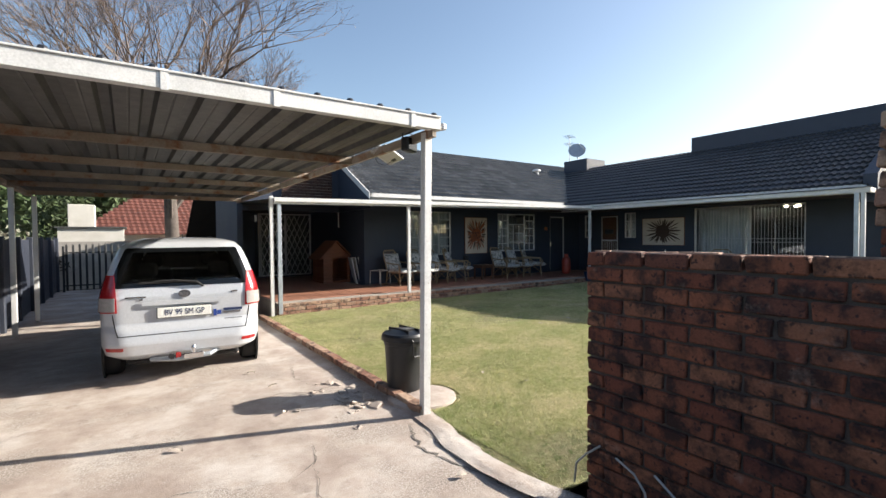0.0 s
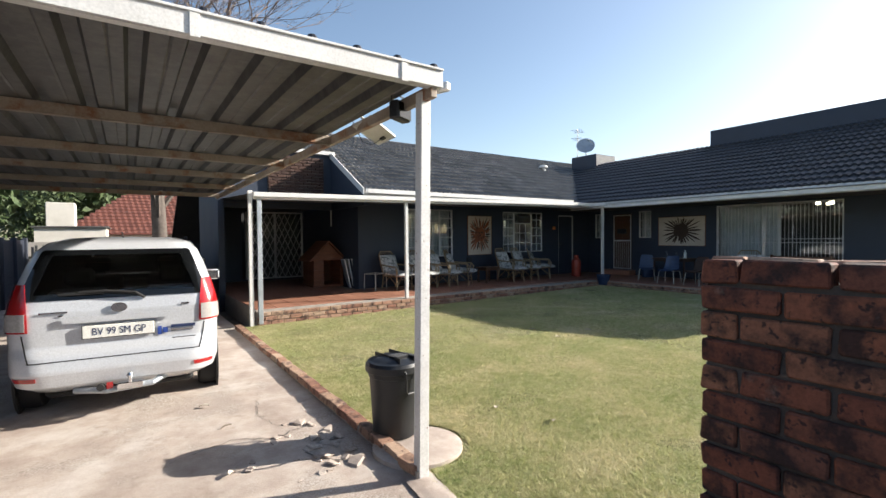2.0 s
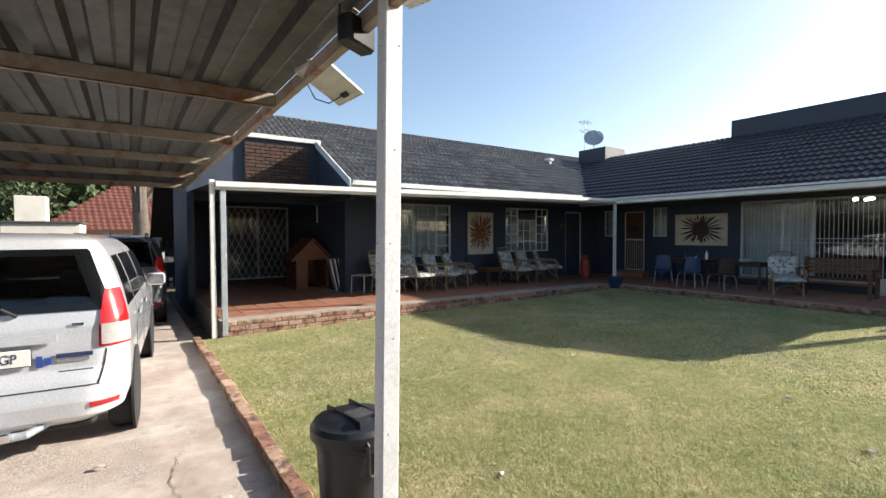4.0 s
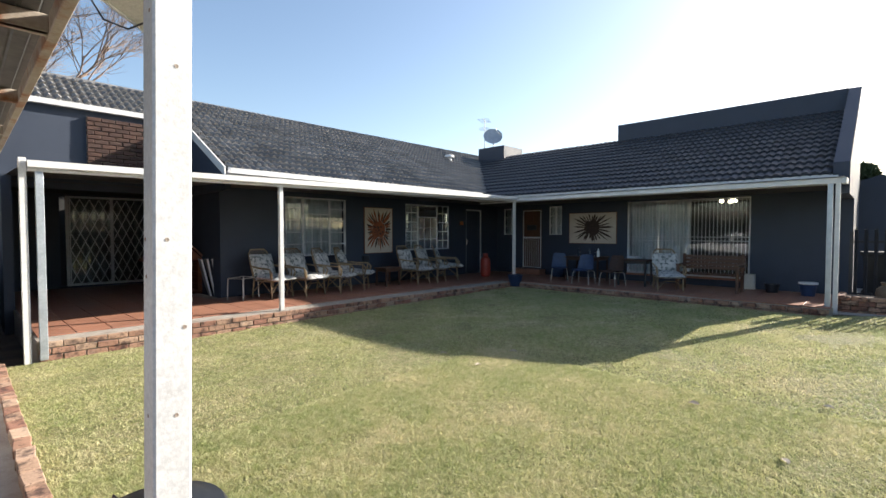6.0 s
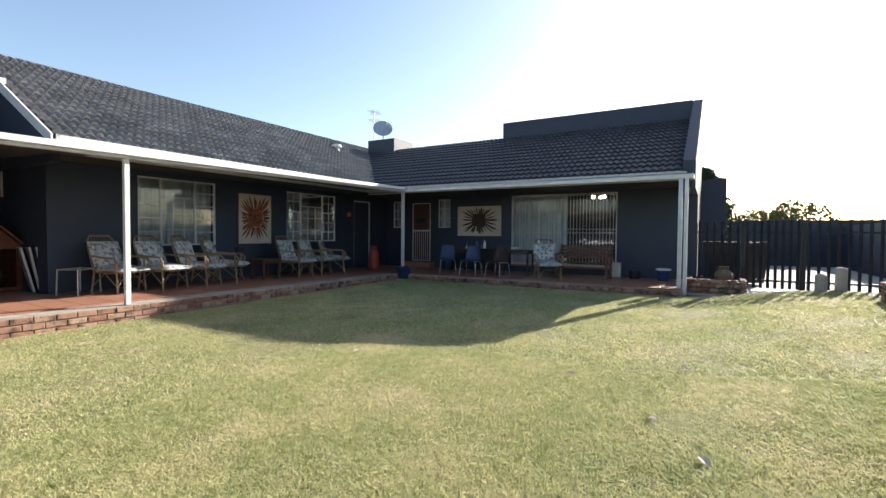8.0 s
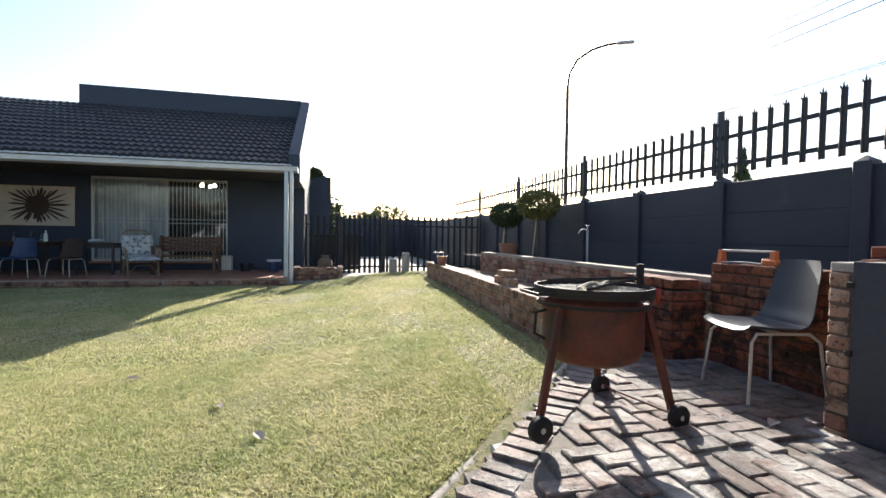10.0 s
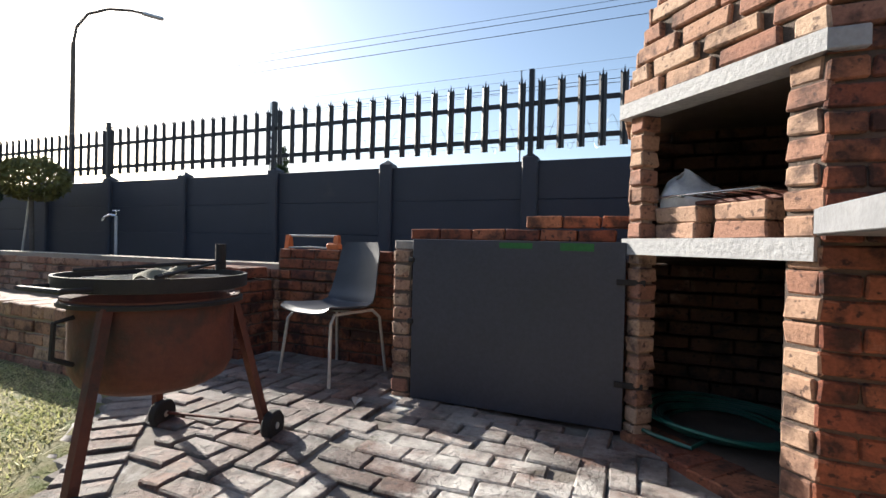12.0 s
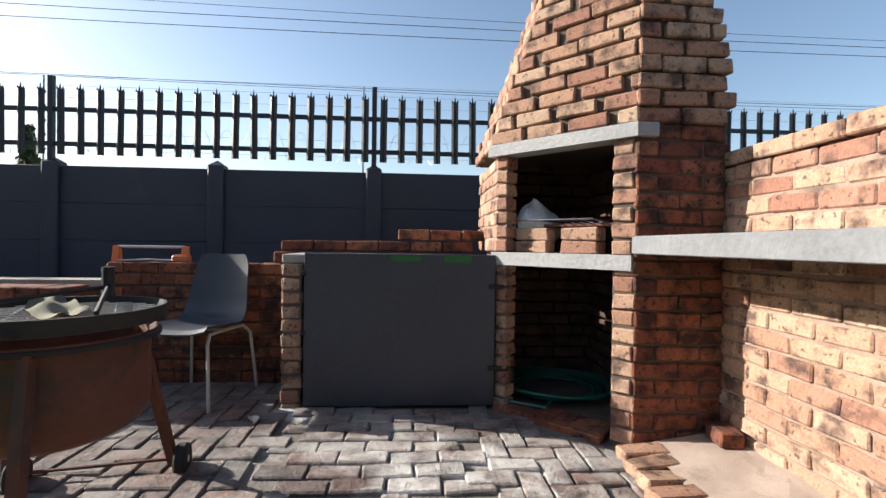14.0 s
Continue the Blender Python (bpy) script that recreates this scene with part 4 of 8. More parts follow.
# ---- cars ----
def car(name, label, at, rz, paint, sz=1.0, marked=True):
    """A tall five-door family car; y runs to its front."""
    levels = [(0.27, 0.70, 0.13, 3.93, 0.24), (0.34, 0.79, 0.025, 4.08, 0.26), (0.45, 0.825, 0.0, 4.15, 0.26), (0.60, 0.83, 0.03, 4.15, 0.24), (0.68, 0.828, 0.075, 4.12, 0.20), (0.85, 0.832, 0.08, 4.06, 0.18),
              (0.98, 0.825, 0.085, 3.85, 0.17), (1.06, 0.812, 0.105, 3.2, 0.17), (1.22, 0.775, 0.15, 2.9, 0.18), (1.40, 0.715, 0.21, 2.62, 0.18), (1.52, 0.665, 0.27, 2.40, 0.19), (1.60, 0.60, 0.36, 2.15, 0.24), (1.645, 0.47, 0.55, 1.9, 0.30), (1.66, 0.2, 0.9, 1.6, 0.18)]
    zs = [l[0] for l in levels]

    def at_z(z):
        return [float(np.interp(z, zs, [l[k] for l in levels])) for k in range(1, 5)]

    def out(s, z, off=0.0):
        """A point on the skin: s is the way round from the middle of the tail."""
        w, yr, yf, r = at_z(z)
        g, a, flat = (1 if s >= 0 else -1), abs(s), 0
        flat = w - r
        if a < flat:
            p, n = (a, yr), (0, -1)
        elif a < flat + r * math.pi / 2:
            t = (a - flat) / r
            p, n = (flat + r * math.sin(t), yr + r - r * math.cos(t)), (math.sin(t), -math.cos(t))
        else:
            p, n = (w, yr + r + a - flat - r * math.pi / 2), (1, 0)
        return (g * (p[0] + n[0] * off), p[1] + n[1] * off, z)

    def side_s(y, z):
        w, yr, yf, r = at_z(z)
        return (w - r) + r * math.pi / 2 + (y - yr - r)

    c = thing(name, label, "car", at, rz)
    N = 80
    fine = sorted(set([round(z, 3) for z in np.linspace(0.27, 1.66, 40)] + zs))

    def glazed(x, y, z, s):
        """Whether a spot of the skin lies in the rear window or the windscreen."""
        w, yr, yf, r = at_z(z)
        if s is not None:
            return 1.10 < z < 1.525 and abs(s) < 0.70 - 0.15 * (z - 1.10) / 0.43
        return 1.10 < z < 1.47 and y > yf - 0.075 and abs(x) < w - r

    def skin(nm, material, inset, levels_z):
        mb, ways = MB(), []
        for z in levels_z:
            w, yr, yf, r = at_z(z)
            half, way = [], []
            for k in range(N + 1):
                t = k / N
                if t < 0.5:
                    L = (w - r) + r * math.pi / 2 + ((yr + yf) / 2 - yr - r)
                    half.append(out(t * 2 * L, z)[:2])
                    way.append(t * 2 * L)
                else:
                    L = ((yf - yr) / 2 - r) + r * math.pi / 2 + (w - r)
                    a = (t - 0.5) * 2 * L
                    side = (yf - yr) / 2 - r
                    way.append(None)
                    if a < side:
                        half.append((w, (yr + yf) / 2 + a))
                    elif a < side + r * math.pi / 2:
                        q = (a - side) / r
                        half.append((w - r + r * math.cos(q), yf - r + r * math.sin(q)))
                    else:
                        half.append((max(0.0, w - r - (a - side - r * math.pi / 2)), yf))
            loop = half + [(-x, y) for x, y in half[-2:0:-1]]
            ways.append(way + way[-2:0:-1])
            ym = (yr + yf) / 2
            mb.v += [(x * (1 - inset / w), ym + (y - ym) * (1 - 2 * inset / (yf - yr)), z) for x, y in loop]
        k = 2 * N
        for j in range(len(levels_z) - 1):
            for i in range(k):
                ends = [(j, i), (j, (i + 1) % k), (j + 1, i), (j + 1, (i + 1) % k)]
                if all(glazed(*mb.v[p * k + e][:2], levels_z[p], ways[p][e]) for p, e in ends):
                    continue
                mb.f.append((j * k + i, j * k + (i + 1) % k, (j + 1) * k + (i + 1) % k, (j + 1) * k + i))
        mb.f += [tuple(range(k)), tuple(range((len(levels_z) - 1) * k, len(levels_z) * k))]
        return part(nm, mb, material, c, smooth=50)

    skin("body", paint, 0.0, fine)
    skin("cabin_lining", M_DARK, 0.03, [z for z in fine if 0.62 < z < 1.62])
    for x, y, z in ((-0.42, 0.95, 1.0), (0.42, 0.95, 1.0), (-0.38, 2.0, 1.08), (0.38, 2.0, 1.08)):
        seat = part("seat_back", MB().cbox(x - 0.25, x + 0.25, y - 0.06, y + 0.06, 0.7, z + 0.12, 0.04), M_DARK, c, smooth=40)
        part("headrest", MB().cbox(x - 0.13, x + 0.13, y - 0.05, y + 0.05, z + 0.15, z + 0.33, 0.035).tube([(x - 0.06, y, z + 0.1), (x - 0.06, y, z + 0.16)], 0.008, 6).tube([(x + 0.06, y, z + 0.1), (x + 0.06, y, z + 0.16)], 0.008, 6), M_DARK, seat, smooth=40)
    part("windscreen", MB().grid(lambda u, v: ((2 * u - 1) * (at_z(1.07 + 0.43 * v)[0] - 0.17), at_z(1.07 + 0.43 * v)[2] + 0.004, 1.07 + 0.43 * v), 8, 8), M_TINT, c, smooth=60)

    def patch(nm, material, s0, s1, z0, z1, off, nu=14, nv=8, parent=None, label="", taper=None):
        """A piece of skin lifted by off; taper(v) trims its ends with height."""
        mb = MB()

        def fn(u, v, o):
            a, b = (s0, s1) if taper is None else taper(v)
            return out(a + (b - a) * u, z0 + (z1 - z0) * v, o)
        mb.grid(lambda u, v: fn(u, v, off), nu, nv)
        n0 = len(mb.v)
        mb.grid(lambda u, v: fn(u, v, off - 0.012), nu, nv)
        ring = [i for i in range(nu)] + [nu + j * (nu + 1) for j in range(nv)] + [(nv + 1) * (nu + 1) - 1 - i for i in range(nu)] + [(nv - j) * (nu + 1) for j in range(nv)]
        for a, b in zip(ring, ring[1:] + ring[:1]):
            mb.f.append((a, b, b + n0, a + n0))
        return part(nm, mb, material, parent or c, label, smooth=40)

    rw = patch("rear_window", M_TINT, -0.6, 0.6, 1.095, 1.53, 0.004, 24, 10, taper=lambda v: (-0.735 + 0.15 * v, 0.735 - 0.15 * v))
    patch("window_seal", M_CGLASS, -0.6, 0.6, 1.088, 1.142, 0.007, 24, 3, parent=rw, taper=lambda v: (-0.725 + 0.02 * v, 0.725 - 0.02 * v))
    patch("window_seal", M_CGLASS, -0.6, 0.6, 1.485, 1.535, 0.007, 24, 3, parent=rw, taper=lambda v: (-0.60 + 0.03 * v * v, 0.60 - 0.03 * v * v))
    for g in (1, -1):
        patch("window_seal", M_CGLASS, 0, 0, 1.10, 1.52, 0.0065, 4, 10, parent=rw, taper=lambda v, g=g: (g * (0.64 - 0.15 * v), g * (0.74 - 0.15 * v)))
    for g in (1, -1):
        lamp = patch("tail_lamp", M_RED, g * 0.66, g * 0.93, 0.82, 1.235, 0.012, 12, 10, taper=lambda v, g=g: (g * (0.655 + 0.03 * v * v), g * (0.90 - 0.08 * v * v)))
        patch("reverse_lens", M_CLEAR, g * 0.672, g * 0.885, 0.835, 0.985, 0.017, 10, 5, parent=lamp, label="clear lower lens")
        patch("reflector", M_RED, g * 0.60, g * 0.80, 0.395, 0.435, 0.006, 10, 3)
        for y0, y1, t0 in ((0.42, 0.95, 0.10), (1.02, 1.86, 0.0), (1.93, 2.78, -0.28)):
            mb_t = (lambda v, y0=y0, y1=y1, t0=t0, g=g: (g * side_s(y0 + max(0, t0) * v + (0.05 if t0 else 0.02) * v, 1.07 + 0.4 * v), g * side_s(y1 + min(0, t0) * v - 0.02 * v, 1.07 + 0.4 * v)))
            patch("side_window", M_CGLASS, 0, 0, 1.07, 1.47, 0.004, 12, 8, taper=mb_t)
        for y in (0.985, 1.895, 3.0):
            patch("door_gap", M_TYRE, 0, 0, 0.35, 1.05, 0.0025, 1, 10, taper=lambda v, y=y, g=g: (g * side_s(y, 0.35 + 0.7 * v), g * side_s(y + 0.008, 0.35 + 0.7 * v)))
        for y in (1.12, 2.02):
            patch("door_handle", paint, 0, 0, 0.90, 0.935, 0.03, 6, 2, taper=lambda v, y=y, g=g: (g * side_s(y, 0.9), g * side_s(y + 0.2, 0.9)))
        mir = part("wing_mirror", MB().cbox(-0.10, 0.10, -0.05, 0.07, 0, 0.15, 0.03), paint, c, smooth=40)
        mir.matrix_local = pose(g * 0.92, 2.72, 1.02)
        part("mirror_glass", MB().cbox(-0.085, 0.085, -0.055, -0.05, 0.015, 0.135, 0.002), M_CHROME, mir)
        for y in (0.74, 3.38):
            arch = part("wheel_arch", MB().lathe([(0.30, 0), (0.365, 0.0), (0.365, 0.02), (0.30, 0.02)], 32, m=pose(g * 0.822, y, 0.31, 0, 90 * g, 0)), M_TYRE, c)
            wheel = part("wheel", MB().lathe([(0.18, -0.10), (0.26, -0.10), (0.29, -0.08), (0.30, -0.03), (0.30, 0.03), (0.29, 0.075), (0.26, 0.095), (0.205, 0.09), (0.2, 0.0)], 32, m=pose(g * 0.75, y, 0.30, 0, 90 * g, 0)), M_TYRE, c, smooth=40)
            part("rim", MB().lathe([(0.205, 0.088), (0.19, 0.07), (0.17, 0.05), (0.05, 0.062), (0.0, 0.066)], 28, m=pose(g * 0.75, y, 0.30, 0, 90 * g, 0), cap=False), M_RIM, wheel, smooth=40)
            for sp in range(5):
                spoke = MB().cbox(-0.018, 0.018, 0.03, 0.19, 0.06, 0.088, 0.005, m=pose(g * 0.75, y, 0.30, 0, 90 * g, 0) @ pose(0, 0, 0, 0, 0, 72 * sp))
                part("spoke", spoke, M_RIM, wheel)
    patch("tailgate_gap", M_TYRE, -0.66, 0.66, 0.555, 0.563, 0.003, 20, 1)
    for g in (1, -1):
        patch("tailgate_gap", M_TYRE, 0, 0, 0.56, 0.80, 0.003, 1, 8, taper=lambda v, g=g: (g * (0.665 + 0.03 * v - 0.02 * (1 - v) ** 3), g * (0.675 + 0.03 * v - 0.02 * (1 - v) ** 3)))
    patch("plate_recess", paint, -0.42, 0.42, 0.88, 0.935, 0.028, 16, 3, label="body-coloured strip above the plate")
    wip = part("wiper", MB().tube([(0.20, 0.10, 1.075), (0.13, 0.075, 1.13), (-0.1, 0.085, 1.155), (-0.3, 0.095, 1.15)], 0.014, 6), M_TYRE, c)
    part("wiper_blade", MB().cbox(-0.45, -0.12, 0.085, 0.10, 1.128, 1.148, 0.004), M_TYRE, wip)
    part("exhaust_shadow_guard", MB().cbox(-0.6, 0.6, 0.3, 0.6, 0.17, 0.24, 0.03), M_TYRE, c, "dark underbody edge")
    part("aerial", MB().tube([(0, 0.62, 1.63), (0, 0.50, 1.70)], 0.007, 6), M_TYRE, c)
    if marked:
        pl = part("number_plate", MB().cbox(-0.275, 0.275, 0.045, 0.055, 0.735, 0.85, 0.004), M_PLATE, c, "white number plate with dark blue letters")
        part("plate_rim", MB().cbox(-0.281, 0.281, 0.053, 0.065, 0.729, 0.856, 0.004), M_TYRE, pl)
        cu = bpy.data.curves.new("plate_letters", "FONT")
        cu.body, cu.size, cu.align_x, cu.align_y, cu.extrude = "BV 99 SM GP", 0.092, "CENTER", "CENTER", 0.001
        cu.materials.append(M_INK)
        tx = new("plate_letters", cu)
        tx.parent = pl
        tx.matrix_local = pose(0, 0.0435, 0.79, 90, 0, 0) @ Matrix.Diagonal((0.82, 1, 1, 1))
        part("badge", MB().lathe([(0.02, 0.01), (0.05, 0.01), (0.052, 0.0)], 24, m=pose(0, 0.075, 1.0, 90, 0, 0) @ Matrix.Diagonal((1.25, 0.85, 1, 1))), M_CHROME, c, "chrome oval badge")
        part("badge_bar", MB().lathe([(0.0, 0.012), (0.018, 0.012), (0.02, 0.0)], 16, m=pose(0, 0.073, 1.0, 90, 0, 0) @ Matrix.Diagonal((1.7, 1, 1, 1))), M_CHROME, c)
        part("model_badge", MB().cbox(-0.58, -0.38, 0.073, 0.08, 0.972, 0.99, 0.002).cbox(-0.45, -0.41, 0.073, 0.08, 0.945, 0.958, 0.002), M_CHROME, c, "small chrome model lettering")
        part("trim_badge", MB().cbox(0.50, 0.57, 0.076, 0.083, 0.985, 1.005, 0.002), M_CHROME, c)
        dec = part("decal", MB().box(0.30, 0.335, 0.066, 0.071, 0.71, 0.79).box(0.342, 0.385, 0.066, 0.071, 0.725, 0.775), M_BLUEP, c, "dark blue hire-company mark")
        part("decal_bar", MB().box(0.41, 0.62, 0.068, 0.072, 0.765, 0.795), M_INK, c)
        part("decal_bar", MB().box(0.41, 0.60, 0.068, 0.072, 0.735, 0.755), M_CHROME, c)
        part("decal_bar", MB().box(0.42, 0.62, 0.066, 0.07, 0.655, 0.672), M_TYRE, c)
        tow = part("tow_bar", MB().tube([(-0.35, 0.12, 0.26), (-0.1, 0.0, 0.255), (0.25, 0.02, 0.27), (0.42, 0.15, 0.33)], 0.028, 10), M_GALV, c, "grey tow bar")
        part("tow_ball", MB().lathe([(0.0, 0.0), (0.02, 0.0), (0.018, 0.05), (0.028, 0.07), (0.02, 0.095), (0.0, 0.1)], 14, (0.08, -0.04, 0.31)), M_CHROME, tow, smooth=40)
        part("tow_bracket", MB().cbox(-0.02, 0.18, -0.06, 0.04, 0.26, 0.32, 0.008), M_CHROME, tow)
        part("tow_socket", MB().lathe([(0.0, 0), (0.03, 0), (0.03, 0.05)], 12, m=pose(-0.14, -0.01, 0.30, 90, 0, 0)), M_TYRE, tow)
        part("tow_reflector", MB().cbox(-0.10, -0.05, -0.035, -0.025, 0.275, 0.335, 0.003), M_RED, tow)
    else:
        for g in (1, -1):
            part("roof_rail", MB().tube([(g * 0.52, 0.6, 1.62), (g * 0.53, 0.7, 1.68), (g * 0.53, 2.1, 1.68), (g * 0.52, 2.2, 1.62)], 0.014, 8), M_TYRE, c)
    if sz != 1.0:
        c.scale = (sz, sz, sz)
    return c


car("car", "silver-white family car parked tail-on in the carport", (0.46, 6.06, -0.135), -4.5, M_CARW)
car("car", "dark grey estate car parked ahead in the carport shade", (1.02, 11.5, -0.135), -3.0, M_CARD, marked=False)

# ---- rubbish bin by the post ----
rb = thing("rubbish_bin", "black plastic rubbish bin with a clip-on lid on a concrete pad", "bin", (2.31, 4.19, -0.09), 8)
rb.scale = (0.86, 0.86, 0.95)
part("body", MB().lathe([(0.195, 0), (0.205, 0.01), (0.235, 0.50), (0.245, 0.505), (0.245, 0.53), (0.25, 0.56)], 40), M_BIN, rb, smooth=40)
lid = part("lid", MB().lathe([(0.262, 0.545), (0.272, 0.55), (0.27, 0.60), (0.25, 0.625), (0.20, 0.635), (0.17, 0.65), (0.0, 0.668)], 40), M_BIN, rb, smooth=35)
for k in range(8):
    part("lid_rib", MB().cbox(-0.07, 0.07, -0.13 + k * 0.02, -0.122 + k * 0.02, 0.64, 0.675 - k * 0.001, 0.002), M_BIN, lid)
part("lid_ridge", MB().cbox(-0.085, -0.075, -0.2, 0.2, 0.63, 0.672, 0.004).cbox(0.075, 0.085, -0.2, 0.2, 0.63, 0.672, 0.004), M_BIN, lid)
for g in (0, 180):
    hd = part("handle", MB().tube([(-0.07, -0.245, 0.58), (-0.075, -0.275, 0.56), (-0.075, -0.28, 0.42), (-0.06, -0.275, 0.395), (0.06, -0.275, 0.395), (0.075, -0.28, 0.42), (0.075, -0.275, 0.56), (0.07, -0.245, 0.58)], 0.011, 8), M_BIN, rb)
    hd.matrix_local = pose(0, 0, 0, 0, 0, g)

# ---- drum braai ----
DX, DY = 4.54, 0.90
dz0 = ground_z(DX, DY)
db = thing("drum_braai", "rusty cut-drum braai on splayed legs with small wheels", "barbecue", (DX, DY, dz0))
zt = 0.78 - dz0
part("drum", MB().lathe([(0.0, zt - 0.335), (0.17, zt - 0.335), (0.215, zt - 0.31), (0.236, zt - 0.27), (0.24, zt - 0.23), (0.238, zt - 0.15), (0.24, zt - 0.06), (0.258, zt - 0.05), (0.26, zt - 0.04), (0.232, zt - 0.05), (0.228, zt - 0.24), (0.0, zt - 0.28)], 48, cap=False), M_RUST, db, smooth=35)
rim = part("grill_ring", MB().lathe([(0.272, zt - 0.015), (0.281, zt - 0.012), (0.281, zt + 0.03), (0.272, zt + 0.03)], 48, cap=False).lathe([(0.272, zt + 0.03), (0.266, zt + 0.005), (0.272, zt - 0.015)], 48, cap=False), M_SOOT, db, "sooty swivelling grill ring", smooth=40)
part("drum_rim", MB().lathe([(0.258, zt - 0.064), (0.268, zt - 0.062), (0.268, zt - 0.05), (0.258, zt - 0.046), (0.258, zt - 0.064)], 48, cap=False), M_SOOT, db, "blackened rim band", smooth=40)
gm = MB()
for k in range(-5, 6):
    x = k * 0.048
    h = math.sqrt(max(0, 0.272 ** 2 - x * x))
    gm.tube([(x + 0.3 * h * 0, -h, zt + 0.006), (x, h, zt + 0.006)], 0.003, 4).tube([(-h, x, zt + 0.009), (h, x, zt + 0.009)], 0.003, 4)
gmo = tagged(part("mesh", gm, M_STEELW, rim, "expanded steel cooking mesh"), kind="stuff")
gmo.matrix_local = pose(0, 0, 0, 0, 0, 30)
part("pivot_pole", MB().tube([(0.03, -0.285, zt - 0.16), (0.03, -0.285, zt + 0.13)], 0.02, 10), M_SOOT, db)
part("stay", MB().tube([(0.03, -0.285, zt + 0.06), (-0.22, 0.16, zt + 0.035)], 0.007, 6), M_SOOT, db)
part("stay", MB().tube([(0.03, -0.285, zt + 0.06), (0.21, 0.14, zt + 0.035)], 0.007, 6), M_SOOT, db)
part("grill_handle", MB().tube([(-0.10, 0.262, zt), (-0.10, 0.335, zt), (0.10, 0.335, zt), (0.10, 0.262, zt)], 0.008, 6), M_SOOT, db)
part("side_handle", MB().tube([(0.02, 0.24, zt - 0.09), (0.02, 0.29, zt - 0.10), (0.02, 0.295, zt - 0.20), (0.02, 0.24, zt - 0.23)], 0.008, 6), M_SOOT, db)
for fx_, fy_, tall in ((-0.17, 0.36, 0), (-0.17, -0.34, 1), (0.32, -0.24, 1)):
    tx_, ty_ = fx_ * 0.64, fy_ * 0.64
    lg = part("leg", MB().tube([(tx_, ty_, zt - 0.06), (fx_, fy_, 0.04)], 0.02, 4), M_RUST, db, "rust-brown angle iron leg")
    if tall < 2:
        wh = part("wheel", MB().lathe([(0.03, -0.02), (0.052, -0.02), (0.058, -0.013), (0.058, 0.013), (0.052, 0.02), (0.03, 0.02)], 22, m=pose(fx_ - 0.03, fy_, 0.058, 90, 0, 101.5)), M_TYRE, db, smooth=40)
        part("hub", MB().lathe([(0.0, -0.022), (0.012, -0.022), (0.014, -0.017), (0.032, -0.015), (0.034, 0.0), (0.032, 0.015), (0.014, 0.017), (0.012, 0.022), (0.0, 0.022)], 18, m=pose(fx_ - 0.03, fy_, 0.058, 90, 0, 101.5)), M_STEELW, wh)
part("axle", MB().tube([(-0.17, -0.34, 0.06), (0.32, -0.24, 0.06)], 0.006, 6), M_RUST, db)
cloth = MB().grid(lambda u, v: (-0.16 + 0.42 * u - 0.03 * v, -0.10 + (0.05 + 0.07 * math.sin(2.6 * u + 0.4)) * v + 0.10 * u, zt + 0.022 + 0.009 * math.sin(u * 13 + v * 3) + 0.008 * math.sin(v * 9 + u * 5) + 0.012 * u), 26, 12)
cloth.add([(a, b, z - 0.006) for a, b, z in cloth.v], [])
cl = solid("cloth", cloth, M_CLOTH, "crumpled khaki cloth lying on the grill", "cloth", smooth=60)
cl.matrix_world = pose(DX, DY, dz0, 0, 0, -60)

# ---- plastic chair ----
def shell_chair(at, rz, label, shell=M_SHELL, tube=M_STEELW):
    c = thing("shell_chair", label, "chair", at, rz)

    def prof(v):
        # seat from the front lip, up the back
        pts = [(0.25, 0.395), (0.22, 0.415), (0.10, 0.405), (-0.08, 0.395), (-0.16, 0.42), (-0.20, 0.50), (-0.235, 0.64), (-0.275, 0.80)]
        f = v * (len(pts) - 1)
        i = min(int(f), len(pts) - 2)
        t = f - i
        return [pts[i][k] * (1 - t) + pts[i + 1][k] * t for k in (0, 1)]

    def fn(u, v, o):
        y, z = prof(v)
        w = 0.215 - 0.035 * smooth_step((v - 0.6) / 0.4) - (0.03 * (max(0, v - 0.93) / 0.07) ** 2)
        x = (u - 0.5) * 2
        return (x * w, y + (0.03 * x * x if v > 0.55 else 0) + (o if v > 0.6 else 0), z + 0.025 * abs(x) ** 3 * (1 if v < 0.6 else 0) - (o if v <= 0.6 else 0))
    sh = MB().grid(lambda u, v: fn(u, v, 0), 14, 28)
    n0 = len(sh.v)
    sh.grid(lambda u, v: fn(u, v, 0.008), 14, 28)
    ring = list(range(14)) + [14 + j * 15 for j in range(28)] + [29 * 15 - 1 - i for i in range(14)] + [(28 - j) * 15 for j in range(28)]
    for a, b in zip(ring, ring[1:] + ring[:1]):
        sh.f.append((a, b, b + n0, a + n0))
    part("shell", sh, shell, c, smooth=50)
    for x in (-1, 1):
        part("leg", MB().tube([(x * 0.235, 0.235, 0.0), (x * 0.20, 0.20, 0.34), (x * 0.185, 0.16, 0.385), (x * 0.17, 0.0, 0.385)], 0.0098, 8), tube, c)
        part("leg", MB().tube([(x * 0.235, -0.245, 0.0), (x * 0.205, -0.21, 0.34), (x * 0.185, -0.16, 0.385), (x * 0.17, 0.0, 0.385)], 0.0098, 8), tube, c)
    part("crossbar", MB().tube([(-0.17, 0.0, 0.385), (0.17, 0.0, 0.385)], 0.0098, 8), tube, c)
    return c


ch = shell_chair((4.64, -0.24, ground_z(4.64, -0.24) + 0.002), -12, "grey plastic shell chair on pale tube legs by the brick wall")
ch.scale = (0.88, 0.90, 0.95)

